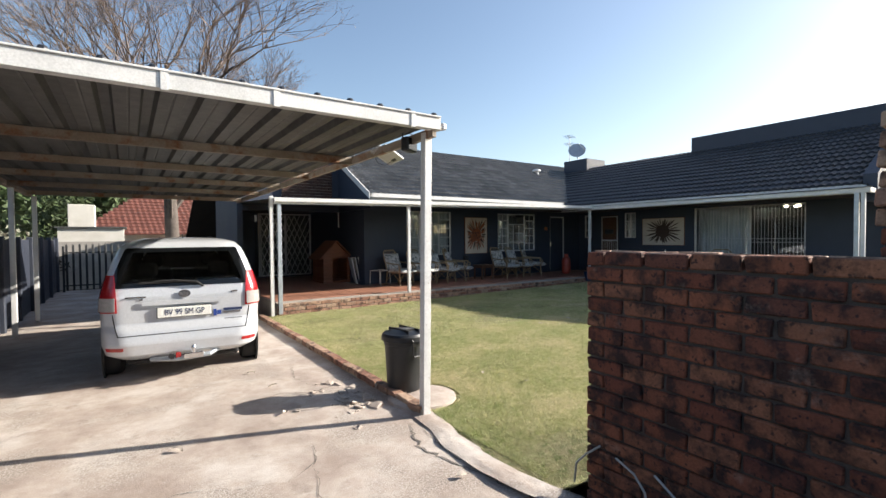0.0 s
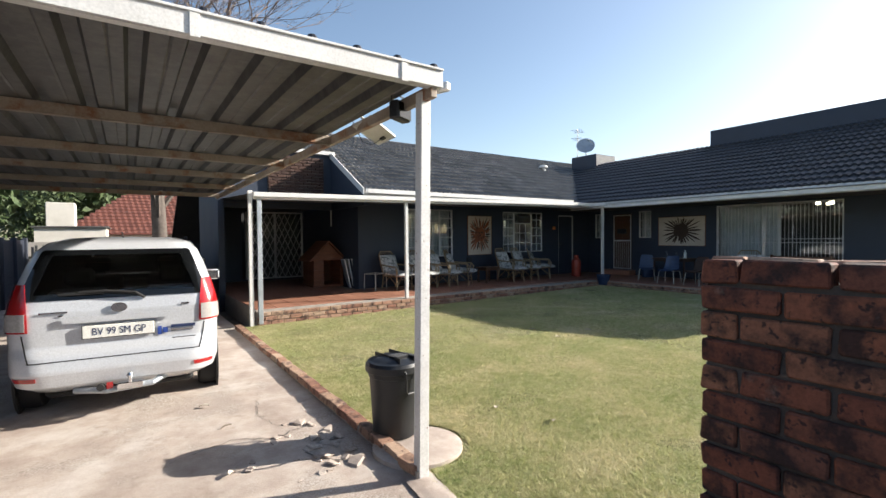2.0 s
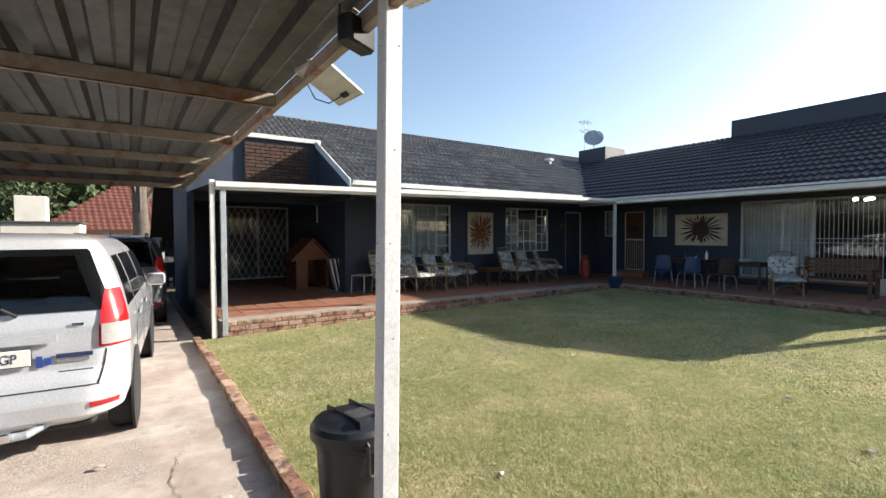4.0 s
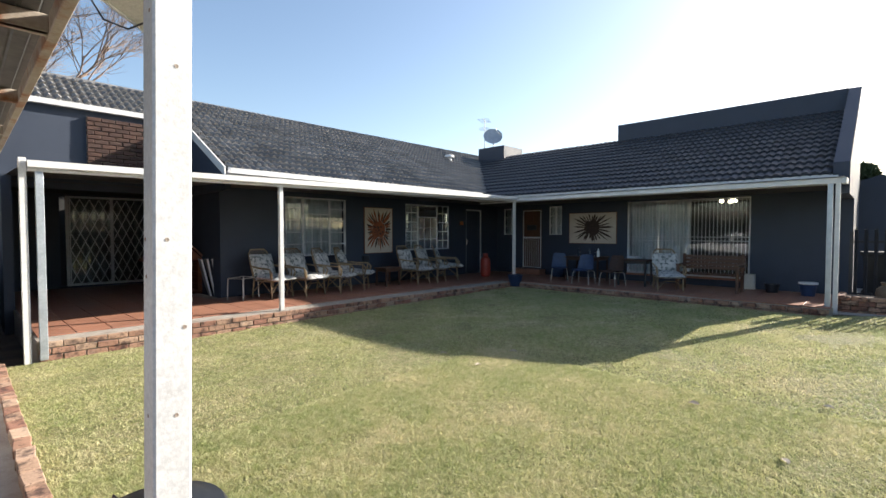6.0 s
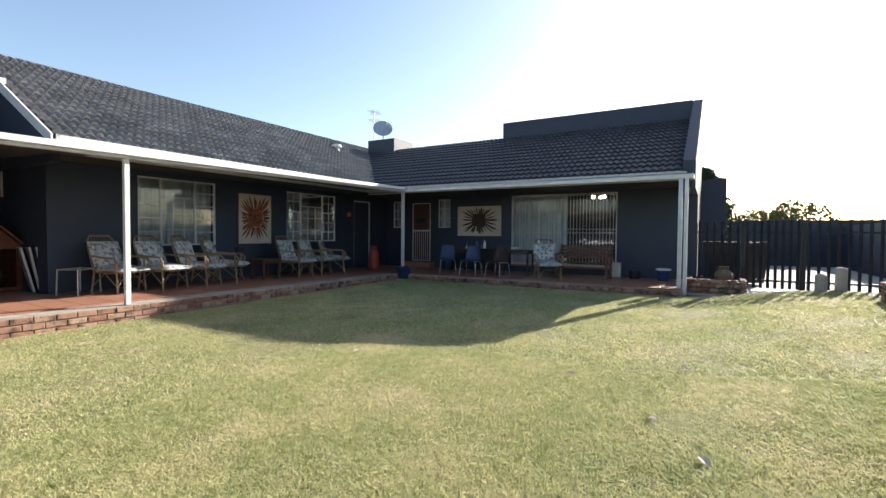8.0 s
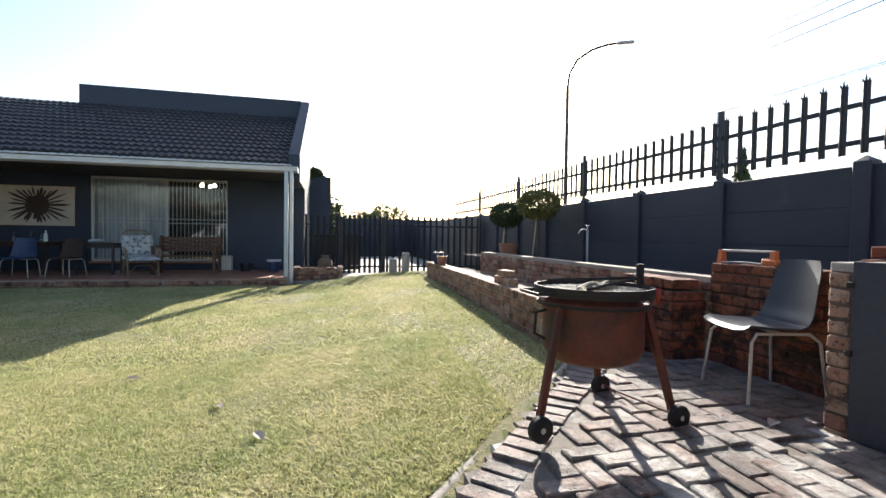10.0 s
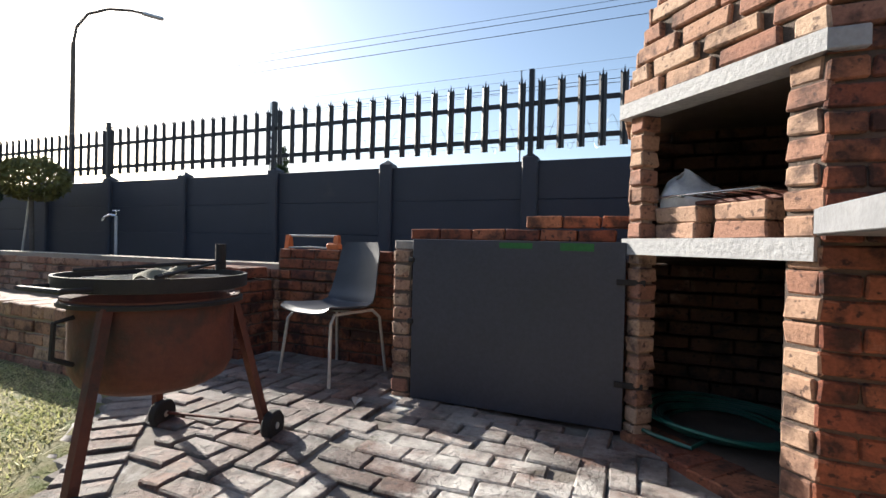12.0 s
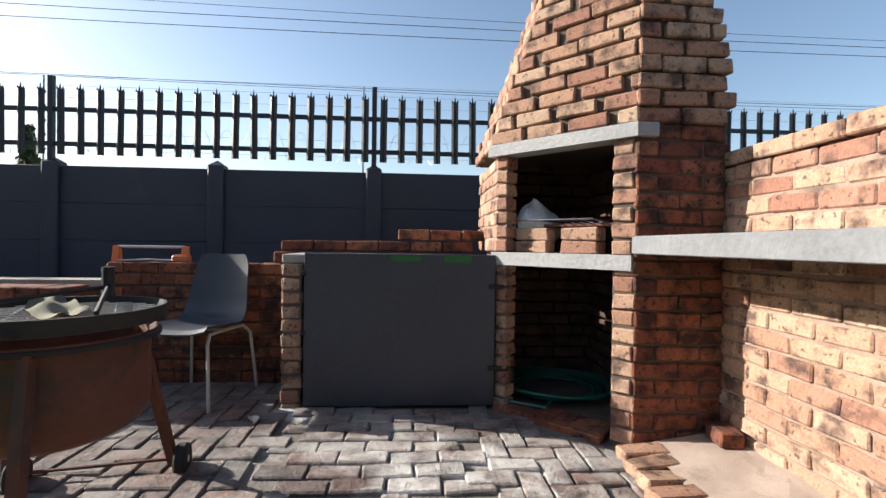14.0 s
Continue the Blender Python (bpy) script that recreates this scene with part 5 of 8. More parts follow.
# ---- steel door of the fuel store ----
sd = thing("steel_door", "dark grey painted steel sheet door of the fuel store", "door", (3.565, -0.06, 0.178), 0)
part("leaf", MB().cbox(-0.485, 0.485, -0.006, 0.004, 0, 0.775, 0.002).cbox(-0.485, -0.46, -0.03, -0.006, 0, 0.775, 0.002).cbox(0.46, 0.485, -0.03, -0.006, 0, 0.775, 0.002), M_BOARD, sd)
for z in (0.18, 0.60):
    part("hinge", MB().cbox(-0.56, -0.45, 0.004, 0.012, z, z + 0.024, 0.002), M_SOOT, sd)
for z in (0.36, 0.66):
    part("catch", MB().cbox(0.475, 0.505, -0.004, 0.014, z, z + 0.025, 0.003), M_SOOT, sd)
part("paint_smear", MB().box(-0.36, -0.22, 0.0042, 0.0048, 0.735, 0.768).box(-0.10, 0.05, 0.0042, 0.0048, 0.74, 0.765), M_GREENP, sd, "green paint smear")

# ---- in the braai ----
hose = thing("garden_hose", "coiled green garden hose on the store floor", "hose", (2.68, -0.30, 0.172))
for k in range(6):
    r = 0.20 + 0.018 * k
    part("coil", MB().tube([(r * math.cos(a) * 1.1 + 0.01 * math.sin(k * 3 + a), r * math.sin(a) + 0.02 * k * 0.3, 0.012 + 0.010 * k + 0.006 * math.sin(3 * a + k)) for a in np.linspace(0, 2 * math.pi, 34)], 0.008, 6), M_HOSE, hose)
part("tail", MB().tube([(0.10, 0.26, 0.03), (0.16, 0.36, 0.03), (0.28, 0.28, 0.028), (0.40, 0.16, 0.022), (0.46, 0.10, 0.012), (0.455, 0.06, 0.06)], 0.008, 6), M_HOSE, hose)
for x, y, z, r in ((2.94, 0.02, 0.968, -47), (2.76, 0.21, 0.968, -46), (2.94, 0.02, 1.031, -44), (2.76, 0.21, 1.031, -49)):
    b = solid("loose_brick", MB().cbox(-0.093, 0.093, -0.045, 0.045, 0, 0.061, 0.006, 0.004, RB), M_BRICK, "loose clay brick stacked on the hearth shelf", "brick", group="loose hearth bricks")
    b.matrix_world = pose(x - 0.06, y - 0.06, z, 0, 0, r)
gr = thing("grill_rack", "sooty iron grill rack resting on the hearth bricks", "grill", (2.72, 0.02, 1.10), -47)
part("plate", MB().cbox(-0.26, 0.26, -0.10, 0.06, 0, 0.015, 0.003), M_RUST, gr)
for k in range(9):
    part("bar", MB().tube([(-0.16 + 0.05 * k, -0.10, 0.026), (-0.16 + 0.05 * k, 0.12, 0.032)], 0.004, 6), M_CHROME, gr)
part("frame", MB().tube([(-0.18, -0.1, 0.028), (0.27, -0.1, 0.028), (0.27, 0.12, 0.034), (-0.18, 0.12, 0.034), (-0.18, -0.1, 0.028)], 0.005, 6), M_CHROME, gr)
bag = MB().grid(lambda u, v: (0.11 * math.sin(math.pi * v) * math.cos(2 * math.pi * u) * (1 + 0.3 * noise.noise((u * 5, v * 4, 0))) + 0.03 * v, 0.09 * math.sin(math.pi * v) * math.sin(2 * math.pi * u) * (1 + 0.3 * noise.noise((u * 5, v * 4, 9))), 0.20 * v + 0.03 * noise.noise((u * 7, v * 6, 4))), 28, 18)
bo = solid("plastic_bag", bag, M_BAG, "crumpled white plastic bag on the hearth", "bag", smooth=60)
bo.matrix_world = pose(2.80, -0.15, 0.968, 0, 8, 20)
bo.scale = (1.2, 1.2, 1.4)

# ---- sprinkler, loose bits ----
spk = thing("sprinkler", "faded orange oscillating lawn sprinkler on the brick wall", "sprinkler", (5.07, -0.58, 0.872), 3)
part("base", MB().cbox(-0.22, -0.12, -0.03, 0.03, 0, 0.05, 0.012), M_ORANGE, spk)
part("end", MB().prism([(-0.03, 0.0), (0.03, 0.0), (0.012, 0.10), (-0.012, 0.10)], 0, -0.21, -0.175), M_ORANGE, spk)
part("end", MB().prism([(-0.03, 0.0), (0.03, 0.0), (0.012, 0.10), (-0.012, 0.10)], 0, 0.175, 0.21), M_ORANGE, spk)
part("spray_bar", MB().tube([(-0.19, 0, 0.095), (0.19, 0, 0.095)], 0.008, 8), M_STEELW, spk)
part("foot_rod", MB().tube([(-0.2, 0.02, 0.012), (0.0, 0.03, 0.02), (0.2, 0.02, 0.012)], 0.006, 6), M_STEELW, spk)
can = solid("drink_can", MB().lathe([(0.0, 0), (0.026, 0), (0.03, 0.008), (0.03, 0.09), (0.025, 0.10), (0.0, 0.10)], 16), M_REDP, "small red drink can on the brick steps", "can", smooth=40)
can.matrix_world = pose(5.45, -0.21, 0.575)
cab = thing("loose_cable", "thin white cable hanging over the brick wall", "cable", (2.07, 1.14, 0))
part("strand", MB().tube([(0.0, 0.42, 0.33), (-0.02, 0.50, 0.26), (-0.03, 0.56, 0.19), (0.0, 0.6, 0.05)], 0.006, 6), M_STEELW, cab)
part("strand", MB().tube([(0.0, 0.32, 0.30), (-0.02, 0.2, 0.27), (-0.02, 0.14, 0.2), (-0.02, 0.12, 0.1), (-0.02, 0.0, -0.02)], 0.006, 6), M_STEELW, cab)
part("strand", MB().tube([(0.0, 0.1, 0.30), (-0.02, -0.05, 0.22), (-0.03, -0.2, 0.15), (-0.02, -0.45, -0.02)], 0.006, 6), M_STEELW, cab)
rngl = random.Random(9)
for k in range(16):
    x, y = rngl.choice([(rngl.uniform(3.2, 7), rngl.uniform(2.4, 7)), (rngl.uniform(2.9, 4.6), rngl.uniform(0.1, 1.4)), (rngl.uniform(0.2, 2.0), rngl.uniform(2, 6))])
    z = (ground_z(x, y) if x > 2.15 else drive_z(x, y)) + 0.012
    lf = MB().grid(lambda u, v: ((u - 0.5) * 0.05 * math.sin(math.pi * (0.12 + 0.86 * v)), (v - 0.5) * 0.09, 0.012 * abs(u - 0.5) * 2 + 0.012 * math.sin(v * 3)), 4, 6)
    lo = solid("fallen_leaf", lf, M_CANVAS, "dry pale fallen leaf on the ground", "leaf", group="fallen leaves")
    lo.matrix_world = pose(x, y, z, rngl.uniform(-15, 15), rngl.uniform(-15, 15), rngl.uniform(0, 360))

# ---- carport fittings ----
fl = thing("floodlight", "black floodlight under the carport corner", "floodlight", (2.16, 3.80, 2.375), 30)
part("housing", MB().cbox(-0.09, 0.09, -0.05, 0.03, -0.06, 0.07, 0.012), M_BLACK, fl)
part("lens", MB().cbox(-0.08, 0.08, -0.056, -0.05, -0.05, 0.06, 0.003), M_CGLASS, fl)
part("bracket", MB().tube([(-0.095, 0, 0), (-0.1, 0.0, 0.12), (0.1, 0.0, 0.12), (0.095, 0, 0)], 0.006, 6), M_BLACK, fl)
cm = thing("security_camera", "white security camera on the carport corner", "camera", (2.38, 3.62, 2.535), 20)
part("housing", MB().cbox(-0.03, 0.03, -0.09, 0.07, -0.03, 0.03, 0.01), M_WHITE, cm)
part("bracket", MB().tube([(0, 0.03, 0.0), (-0.06, 0.04, 0.02), (-0.15, -0.02, 0.0)], 0.012, 8), M_WHITE, cm)
sp = thing("solar_panel", "small solar panel on a bracket, pale back with a cable", "solar panel", (2.35, 4.58, 2.42), 0)
pu = Vector((0.33, 0.23, -0.07)).normalized()
pv_ = Vector((-0.07, 0.11, -0.05))
pv_ = (pv_ - pu * pv_.dot(pu)).normalized()
pn_ = pu.cross(pv_)
pm = Matrix((pu, pv_, pn_)).transposed().to_4x4()
part("panel", MB().cbox(-0.215, 0.215, -0.085, 0.085, -0.005, 0.005, 0.002, m=pm), M_PANELB, sp)
part("cells", MB().cbox(-0.205, 0.205, -0.078, 0.078, 0.005, 0.008, 0.001, m=pm), M_CGLASS, sp)
for q0 in (MB().cbox(-0.225, -0.213, -0.095, 0.095, -0.012, 0.010, 0.002, m=pm), MB().cbox(0.213, 0.225, -0.095, 0.095, -0.012, 0.010, 0.002, m=pm), MB().cbox(-0.213, 0.213, -0.095, -0.084, -0.012, 0.010, 0.002, m=pm), MB().cbox(-0.213, 0.213, 0.084, 0.095, -0.012, 0.010, 0.002, m=pm)):
    part("frame", q0, M_FRAME, sp)
part("junction_box", MB().cbox(0.12, 0.165, -0.025, 0.025, -0.02, -0.005, 0.004, m=pm), M_BLACK, sp)
part("arm", MB().tube([pm @ Vector((-0.1, 0, -0.01)), (-0.10, -0.02, 0.08), (-0.15, 0.0, 0.12)], 0.012, 8), M_WHITE, sp)
part("cable", MB().tube([pm @ Vector((0.13, 0, -0.02)), (0.02, 0.10, -0.10), (-0.06, 0.12, -0.08), (-0.14, 0.1, 0.04), (-0.17, 0.1, 0.10)], 0.004, 6), M_BLACK, sp)

# ---- windows and doors ----
def pane_frame(mb, a0, a1, z0, z1, t, put):
    """Four bars of a frame; put(mb, a0, a1, z0, z1) places one bar."""
    put(mb, a0, a0 + t, z0, z1)
    put(mb, a1 - t, a1, z0, z1)
    put(mb, a0 + t, a1 - t, z0, z0 + t)
    put(mb, a0 + t, a1 - t, z1 - t, z1)


def window(name, axis, at, hole, cols, rows, label, curtain=None, bars=0, sub=None, sill=True):
    """A steel window in a wall along x (axis 0) or y (axis 1). cols: widths as shares; sub: small panes (cols, rows) in a light."""
    a0, a1, z0, z1 = hole
    w = thing(name, label, "window", kind="structure")

    def put(mb, p0, p1, q0, q1, d0=0.0, d1=0.04):
        if axis == 0:
            mb.cbox(p0, p1, at + d0, at + d1, q0, q1, 0.003)
        else:
            mb.cbox(at + d0, at + d1, p0, p1, q0, q1, 0.003)
    fr = MB()
    pane_frame(fr, a0, a1, z0, z1, 0.035, lambda m, *q: put(m, *q, 0.02, 0.07))
    part("window_frame", fr, M_FRAME, w)
    x = a0
    tot = sum(cols)
    for ci, c in enumerate(cols):
        x1 = x + (a1 - a0) * c / tot
        if ci:
            m = MB()
            put(m, x - 0.02, x + 0.02, z0 + 0.03, z1 - 0.03, 0.02, 0.065)
            part("mullion", m, M_FRAME, w)
        zz = z0
        for ri, r in enumerate(rows[ci]):
            z_1 = zz + (z1 - z0) * r / sum(rows[ci])
            if ri:
                m = MB()
                put(m, x + 0.02, x1 - 0.02, zz - 0.013, zz + 0.013, 0.025, 0.06)
                part("transom", m, M_FRAME, w)
            g = MB()
            put(g, x + 0.012, x1 - 0.012, zz + 0.01, z_1 - 0.01, 0.043, 0.047)
            go = part("pane", g, M_GLASS, w)
            go.visible_shadow = False
            if sub and sub[ci][ri]:
                n, k = sub[ci][ri]
                for i in range(1, n):
                    m = MB()
                    xx = x + (x1 - x) * i / n
                    put(m, xx - 0.008, xx + 0.008, zz + 0.01, z_1 - 0.01, 0.03, 0.055)
                    part("glazing_bar", m, M_FRAME, w)
                for i in range(1, k):
                    m = MB()
                    xx = zz + (z_1 - zz) * i / k
                    put(m, x + 0.01, x1 - 0.01, xx - 0.008, xx + 0.008, 0.03, 0.055)
                    part("glazing_bar", m, M_FRAME, w)
            zz = z_1
        x = x1
    if bars:
        for i in range(1, bars):
            m = MB()
            xx = a0 + (a1 - a0) * i / bars
            p = [(xx, at - 0.02, z0 + 0.02), (xx, at - 0.02, z1 - 0.02)] if axis == 0 else [(at - 0.02, xx, z0 + 0.02), (at - 0.02, xx, z1 - 0.02)]
            part("burglar_bar", m.tube(p, 0.007, 6), M_FRAME, w)
        for zz in (z0 + 0.05, z0 + (z1 - z0) * 0.46, z0 + (z1 - z0) * 0.51, z1 - 0.06):
            m = MB()
            p = [(a0 + 0.02, at - 0.02, zz), (a1 - 0.02, at - 0.02, zz)] if axis == 0 else [(at - 0.02, a0 + 0.02, zz), (at - 0.02, a1 - 0.02, zz)]
            part("burglar_bar", m.tube(p, 0.008, 6), M_FRAME, w)
    if sill:
        m = MB()
        put(m, a0 - 0.05, a1 + 0.05, z0 - 0.05, z0 - 0.002, -0.03, 0.04)
        part("window_sill", m, M_NAVY, w)
    for c0, c1, deep in curtain or ():
        cu = thing("curtain", "pale net curtain hanging inside the window", "curtain", group="net curtains")

        def fn(u, v):
            a = c0 + (c1 - c0) * u
            d = at + deep + 0.025 * math.sin(a * 42) + 0.012 * math.sin(a * 17)
            z = z0 - 0.05 + (z1 - z0 + 0.1) * v
            return (a, d, z) if axis == 0 else (d, a, z)
        part("drape", MB().grid(fn, max(30, int((c1 - c0) * 60)), 3), M_NET, cu, smooth=60)
    return w


window("window_1", 0, WY, W1, (0.28, 0.44, 0.28), ((1, 1, 1, 1, 0.9), (2.6, 1), (1, 1, 1, 1, 0.9)), "white steel casement window with net curtains", [(W1[0] - 0.1, W1[1] + 0.1, 0.20)], sub=[[None] * 5, [(3, 3), None], [None] * 5])
window("window_2", 0, WY, W2, (0.28, 0.44, 0.28), ((1, 1, 1, 1, 0.9), (2.6, 1), (1, 1, 1, 1, 0.9)), "white steel casement window with small panes", [(W2[0] - 0.1, W2[1] + 0.1, 0.22)], sub=[[(2, 1)] * 5, [(3, 3), None], [(2, 1)] * 5])
window("window_3", 1, WX, BW, (2.95 - 1.36, 1.36)[::-1], ((1,), (1,)), "large sliding window behind white burglar bars", [(6.1, 7.7, 0.30)], bars=34, sill=False)
window("window_4", 1, WX, S1, (1, 1), ((1, 1, 1), (1, 1, 1)), "small white steel window with six panes", [(S1[0], S1[1], 0.2)])
window("window_5", 1, WX, S2, (1,), ((1, 1, 1),), "small narrow white steel window", [(S2[0], S2[1], 0.2)])
sv = MB().box(WX - 0.06, WX, BW[0] - 0.02, BW[1] + 0.02, BW[2] - 0.05, BW[2])
solid("window_ledge", sv, M_TERRA, "terracotta tiled ledge below the large window", "ledge", "structure")

d1 = thing("door_1", "varnished timber front door behind a white steel gate", "door", (WX + 0.06, DR[0], DR[2]), 0, kind="structure")
part("leaf", MB().cbox(0.0, 0.045, 0.04, 0.71, 0.02, 1.9, 0.004), M_WOOD2, d1)
for k in range(2):
    for j in range(3):
        part("door_panel", MB().cbox(-0.012, 0.0, 0.09 + k * 0.31, 0.36 + k * 0.31, 0.12 + j * 0.6, 0.62 + j * 0.6, 0.008), M_WOOD2, d1)
part("door_frame", MB().box(-0.04, 0.06, 0, 0.04, 0, 1.93).box(-0.04, 0.06, 0.71, 0.75, 0, 1.93).box(-0.04, 0.06, 0.04, 0.71, 1.895, 1.93), M_WOOD2, d1)
gt = part("security_gate", MB().cbox(-0.075, -0.05, 0.03, 0.055, 0.02, 1.9, 0.002).cbox(-0.075, -0.05, 0.695, 0.72, 0.02, 1.9, 0.002).cbox(-0.075, -0.05, 0.055, 0.695, 0.02, 0.045, 0.002).cbox(-0.075, -0.05, 0.055, 0.695, 1.875, 1.9, 0.002).cbox(-0.075, -0.05, 0.055, 0.695, 0.98, 1.03, 0.002), M_FRAME, d1, "white steel security gate")
for k in range(7):
    part("bar", MB().tube([(-0.062, 0.135 + k * 0.08, 0.04), (-0.062, 0.135 + k * 0.08, 0.99)], 0.007, 6), M_FRAME, gt)
part("plaque", MB().cbox(-0.085, -0.077, 0.2, 0.55, 1.25, 1.42, 0.02), M_BLACK, gt)
solid("door_step", MB().cbox(14.55, 14.92, 10.25, 11.3, 0.09, 0.31, 0.01), M_TERRA, "terracotta tiled step below the front door", "step", "structure")
d2 = thing("door_2", "dark navy back door standing ajar in the corner", "door", (CD[0], WY + 0.05, DZ), 0, kind="structure")
part("leaf", MB().cbox(0.03, 0.77, 0, 0.045, 0.01, 2.05, 0.004), M_NAVY, d2)
part("door_frame", MB().box(0, 0.035, -0.03, 0.06, 0, 2.1).box(0.765, 0.8, -0.03, 0.06, 0, 2.1).box(0.035, 0.765, -0.03, 0.06, 2.06, 2.1), M_FRAME, d2)
part("door_handle", MB().cbox(0.07, 0.11, -0.012, 0, 0.95, 1.12, 0.003).tube([(0.09, -0.01, 1.06), (0.09, -0.05, 1.06), (0.19, -0.05, 1.06)], 0.009, 8), M_CHROME, d2)
# sliding door with trellis gate
SX0, SX1, SZ0, SZ1 = 3.72, 5.5, DZ + 0.03, 2.38
d3 = thing("door_3", "white sliding glass door behind a diamond trellis gate", "door", kind="structure")
part("door_frame", MB().box(3.66, 3.72, 16.72, 16.80, SZ0, SZ1).box(5.45, 5.5, 16.72, 16.80, SZ0, SZ1).box(3.72, 5.45, 16.72, 16.80, SZ1 - 0.05, SZ1).box(3.72, 5.45, 16.72, 16.80, SZ0, SZ0 + 0.05).box(4.56, 4.62, 16.73, 16.79, SZ0 + 0.05, SZ1 - 0.05), M_FRAME, d3)
for a, b in ((3.72, 4.56), (4.62, 5.45)):
    g = part("pane", MB().box(a, b, 16.765, 16.771, SZ0 + 0.05, SZ1 - 0.05), M_GLASS, d3)
    g.visible_shadow = False
tr = part("trellis_gate", MB().box(3.72, 3.745, 16.66, 16.68, SZ0, SZ1 - 0.03).box(5.42, 5.445, 16.66, 16.68, SZ0, SZ1 - 0.03), M_FRAME, d3, "white folding trellis gate")
for k in range(-9, 12):
    for s in (1, -1):
        x0, x1 = 3.74 + k * 0.19, 3.74 + k * 0.19 + s * 0.95
        a, b = Vector((x0, 16.665, SZ0 + 0.05)), Vector((x1, 16.665, SZ1 - 0.08))
        t0, t1 = 0.0, 1.0
        for lim, sg in ((3.74, 1), (5.43, -1)):
            fa, fb = sg * (a.x - lim), sg * (b.x - lim)
            if fa < 0 and fb < 0:
                t0, t1 = 1, 0
            elif fa < 0:
                t0 = max(t0, fa / (fa - fb))
            elif fb < 0:
                t1 = min(t1, fa / (fa - fb))
        if t1 - t0 > 0.05:
            part("lattice_bar", MB().tube([a.lerp(b, t0), a.lerp(b, t1)], 0.015, 4), M_FRAME, tr)
# Drape coloured dark to stand in for shade behind the glass.
cu3 = thing("curtain", "pale curtain behind the sliding door, coloured dark for the dim room", "curtain", group="net curtains")
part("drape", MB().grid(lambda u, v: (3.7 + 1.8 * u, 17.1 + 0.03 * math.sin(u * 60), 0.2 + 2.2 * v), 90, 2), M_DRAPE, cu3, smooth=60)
# Near-black walls give the gloom behind the sliding door by colour.
solid("wall_porch_room", MB().box(2.6, 5.6, 18.2, 18.3, 0, 3).box(5.78, 5.84, 16.97, 18.2, 0, 3), M_DARK, "plain near-black inner walls standing in for shade behind the sliding door", "wall", "structure")
pel = solid("wall_vent_panel", MB().cbox(4.0, 5.4, 16.70, 16.745, 2.44, 2.58, 0.006), M_WOOD2, "dull brown blind box above the sliding door", "blind box")
tl = thing("tube_lamp", "unlit white fluorescent tube on the porch wall", "lamp", (5.53, 14.1, 1.85), 0)
part("tube", MB().tube([(0, 0, 0), (0, 0, 0.62)], 0.018, 10), M_FRAME, tl)
for z in (0.0, 0.60):
    part("cap", MB().cbox(-0.02, 0.02, -0.02, 0.02, z, z + 0.03, 0.004), M_FRAME, tl)

# ---- paintings ----
def sunburst(name, label, place, rx, rz, w, h, seed, material, rays=22):
    """A canvas with a rough burst of painted strokes; it hangs in its own x and z."""
    p = thing(name, label, "painting", place, rz)
    part("canvas", MB().cbox(-w / 2, w / 2, 0, 0.03, 0, h, 0.004), M_CANVAS, p)
    part("border", MB().box(-w / 2 - 0.012, -w / 2, -0.004, 0.03, -0.012, h + 0.012).box(w / 2, w / 2 + 0.012, -0.004, 0.03, -0.012, h + 0.012).box(-w / 2, w / 2, -0.004, 0.03, h, h + 0.012).box(-w / 2, w / 2, -0.004, 0.03, -0.012, 0), M_WOOD, p)
    rg = random.Random(seed)
    rad = min(w, h) * 0.24
    blob = [(rad * (0.85 + 0.3 * rg.random()) * math.cos(a) * (w / min(w, h)) ** 0.35, h * 0.52 + rad * (0.9 + 0.35 * rg.random()) * math.sin(a)) for a in np.linspace(0, 2 * math.pi, 26)[:-1]]
    part("stroke", MB().prism(blob, 1, -0.006, -0.001), material, p, "rust-brown painted face of the sun")
    for k in range(rays):
        a = 2 * math.pi * k / rays + rg.uniform(-0.06, 0.06)
        r0, r1 = rad * 1.05, min(w * 0.46 / max(0.05, abs(math.cos(a))), h * 0.47 / max(0.05, abs(math.sin(a)))) * rg.uniform(0.78, 1.0)
        t = rg.uniform(0.014, 0.03)
        d, n = Vector((math.cos(a), math.sin(a))), Vector((-math.sin(a), math.cos(a)))
        c = Vector((0, h * 0.52))
        q = [c + d * r0 - n * t, c + d * (r0 + r1) * 0.55 - n * t * 1.1, c + d * r1, c + d * (r0 + r1) * 0.55 + n * t * 1.1, c + d * r0 + n * t]
        part("stroke", MB().prism([tuple(v) for v in q], 1, -0.0075 - 0.0004 * (k % 3), -0.0012), (material, M_PAINTK)[k % 3 == 0], p)
    for k in range(7):
        a, r = rg.uniform(0, 6.28), rad * rg.uniform(0.1, 0.7)
        c = (r * math.cos(a), h * 0.52 + r * math.sin(a))
        q = [(c[0] + 0.035 * rg.uniform(0.5, 1.3) * math.cos(b), c[1] + 0.03 * rg.uniform(0.5, 1.3) * math.sin(b)) for b in np.linspace(0, 6.28, 9)[:-1]]
        part("stroke", MB().prism(q, 1, -0.010, -0.005), M_PAINTK, p)
    return p


sunburst("painting", "cream canvas painted with a rust-brown sunburst", (9.635, WY - 0.032, 0.95), 0, 0, 0.93, 1.19, 3, M_PAINTR, 34)
pp = sunburst("painting", "wide cream canvas painted with brown figures and rays", (WX - 0.032, 8.67, 1.17), 0, -90, 1.47, 0.90, 8, M_PAINTK, 28)

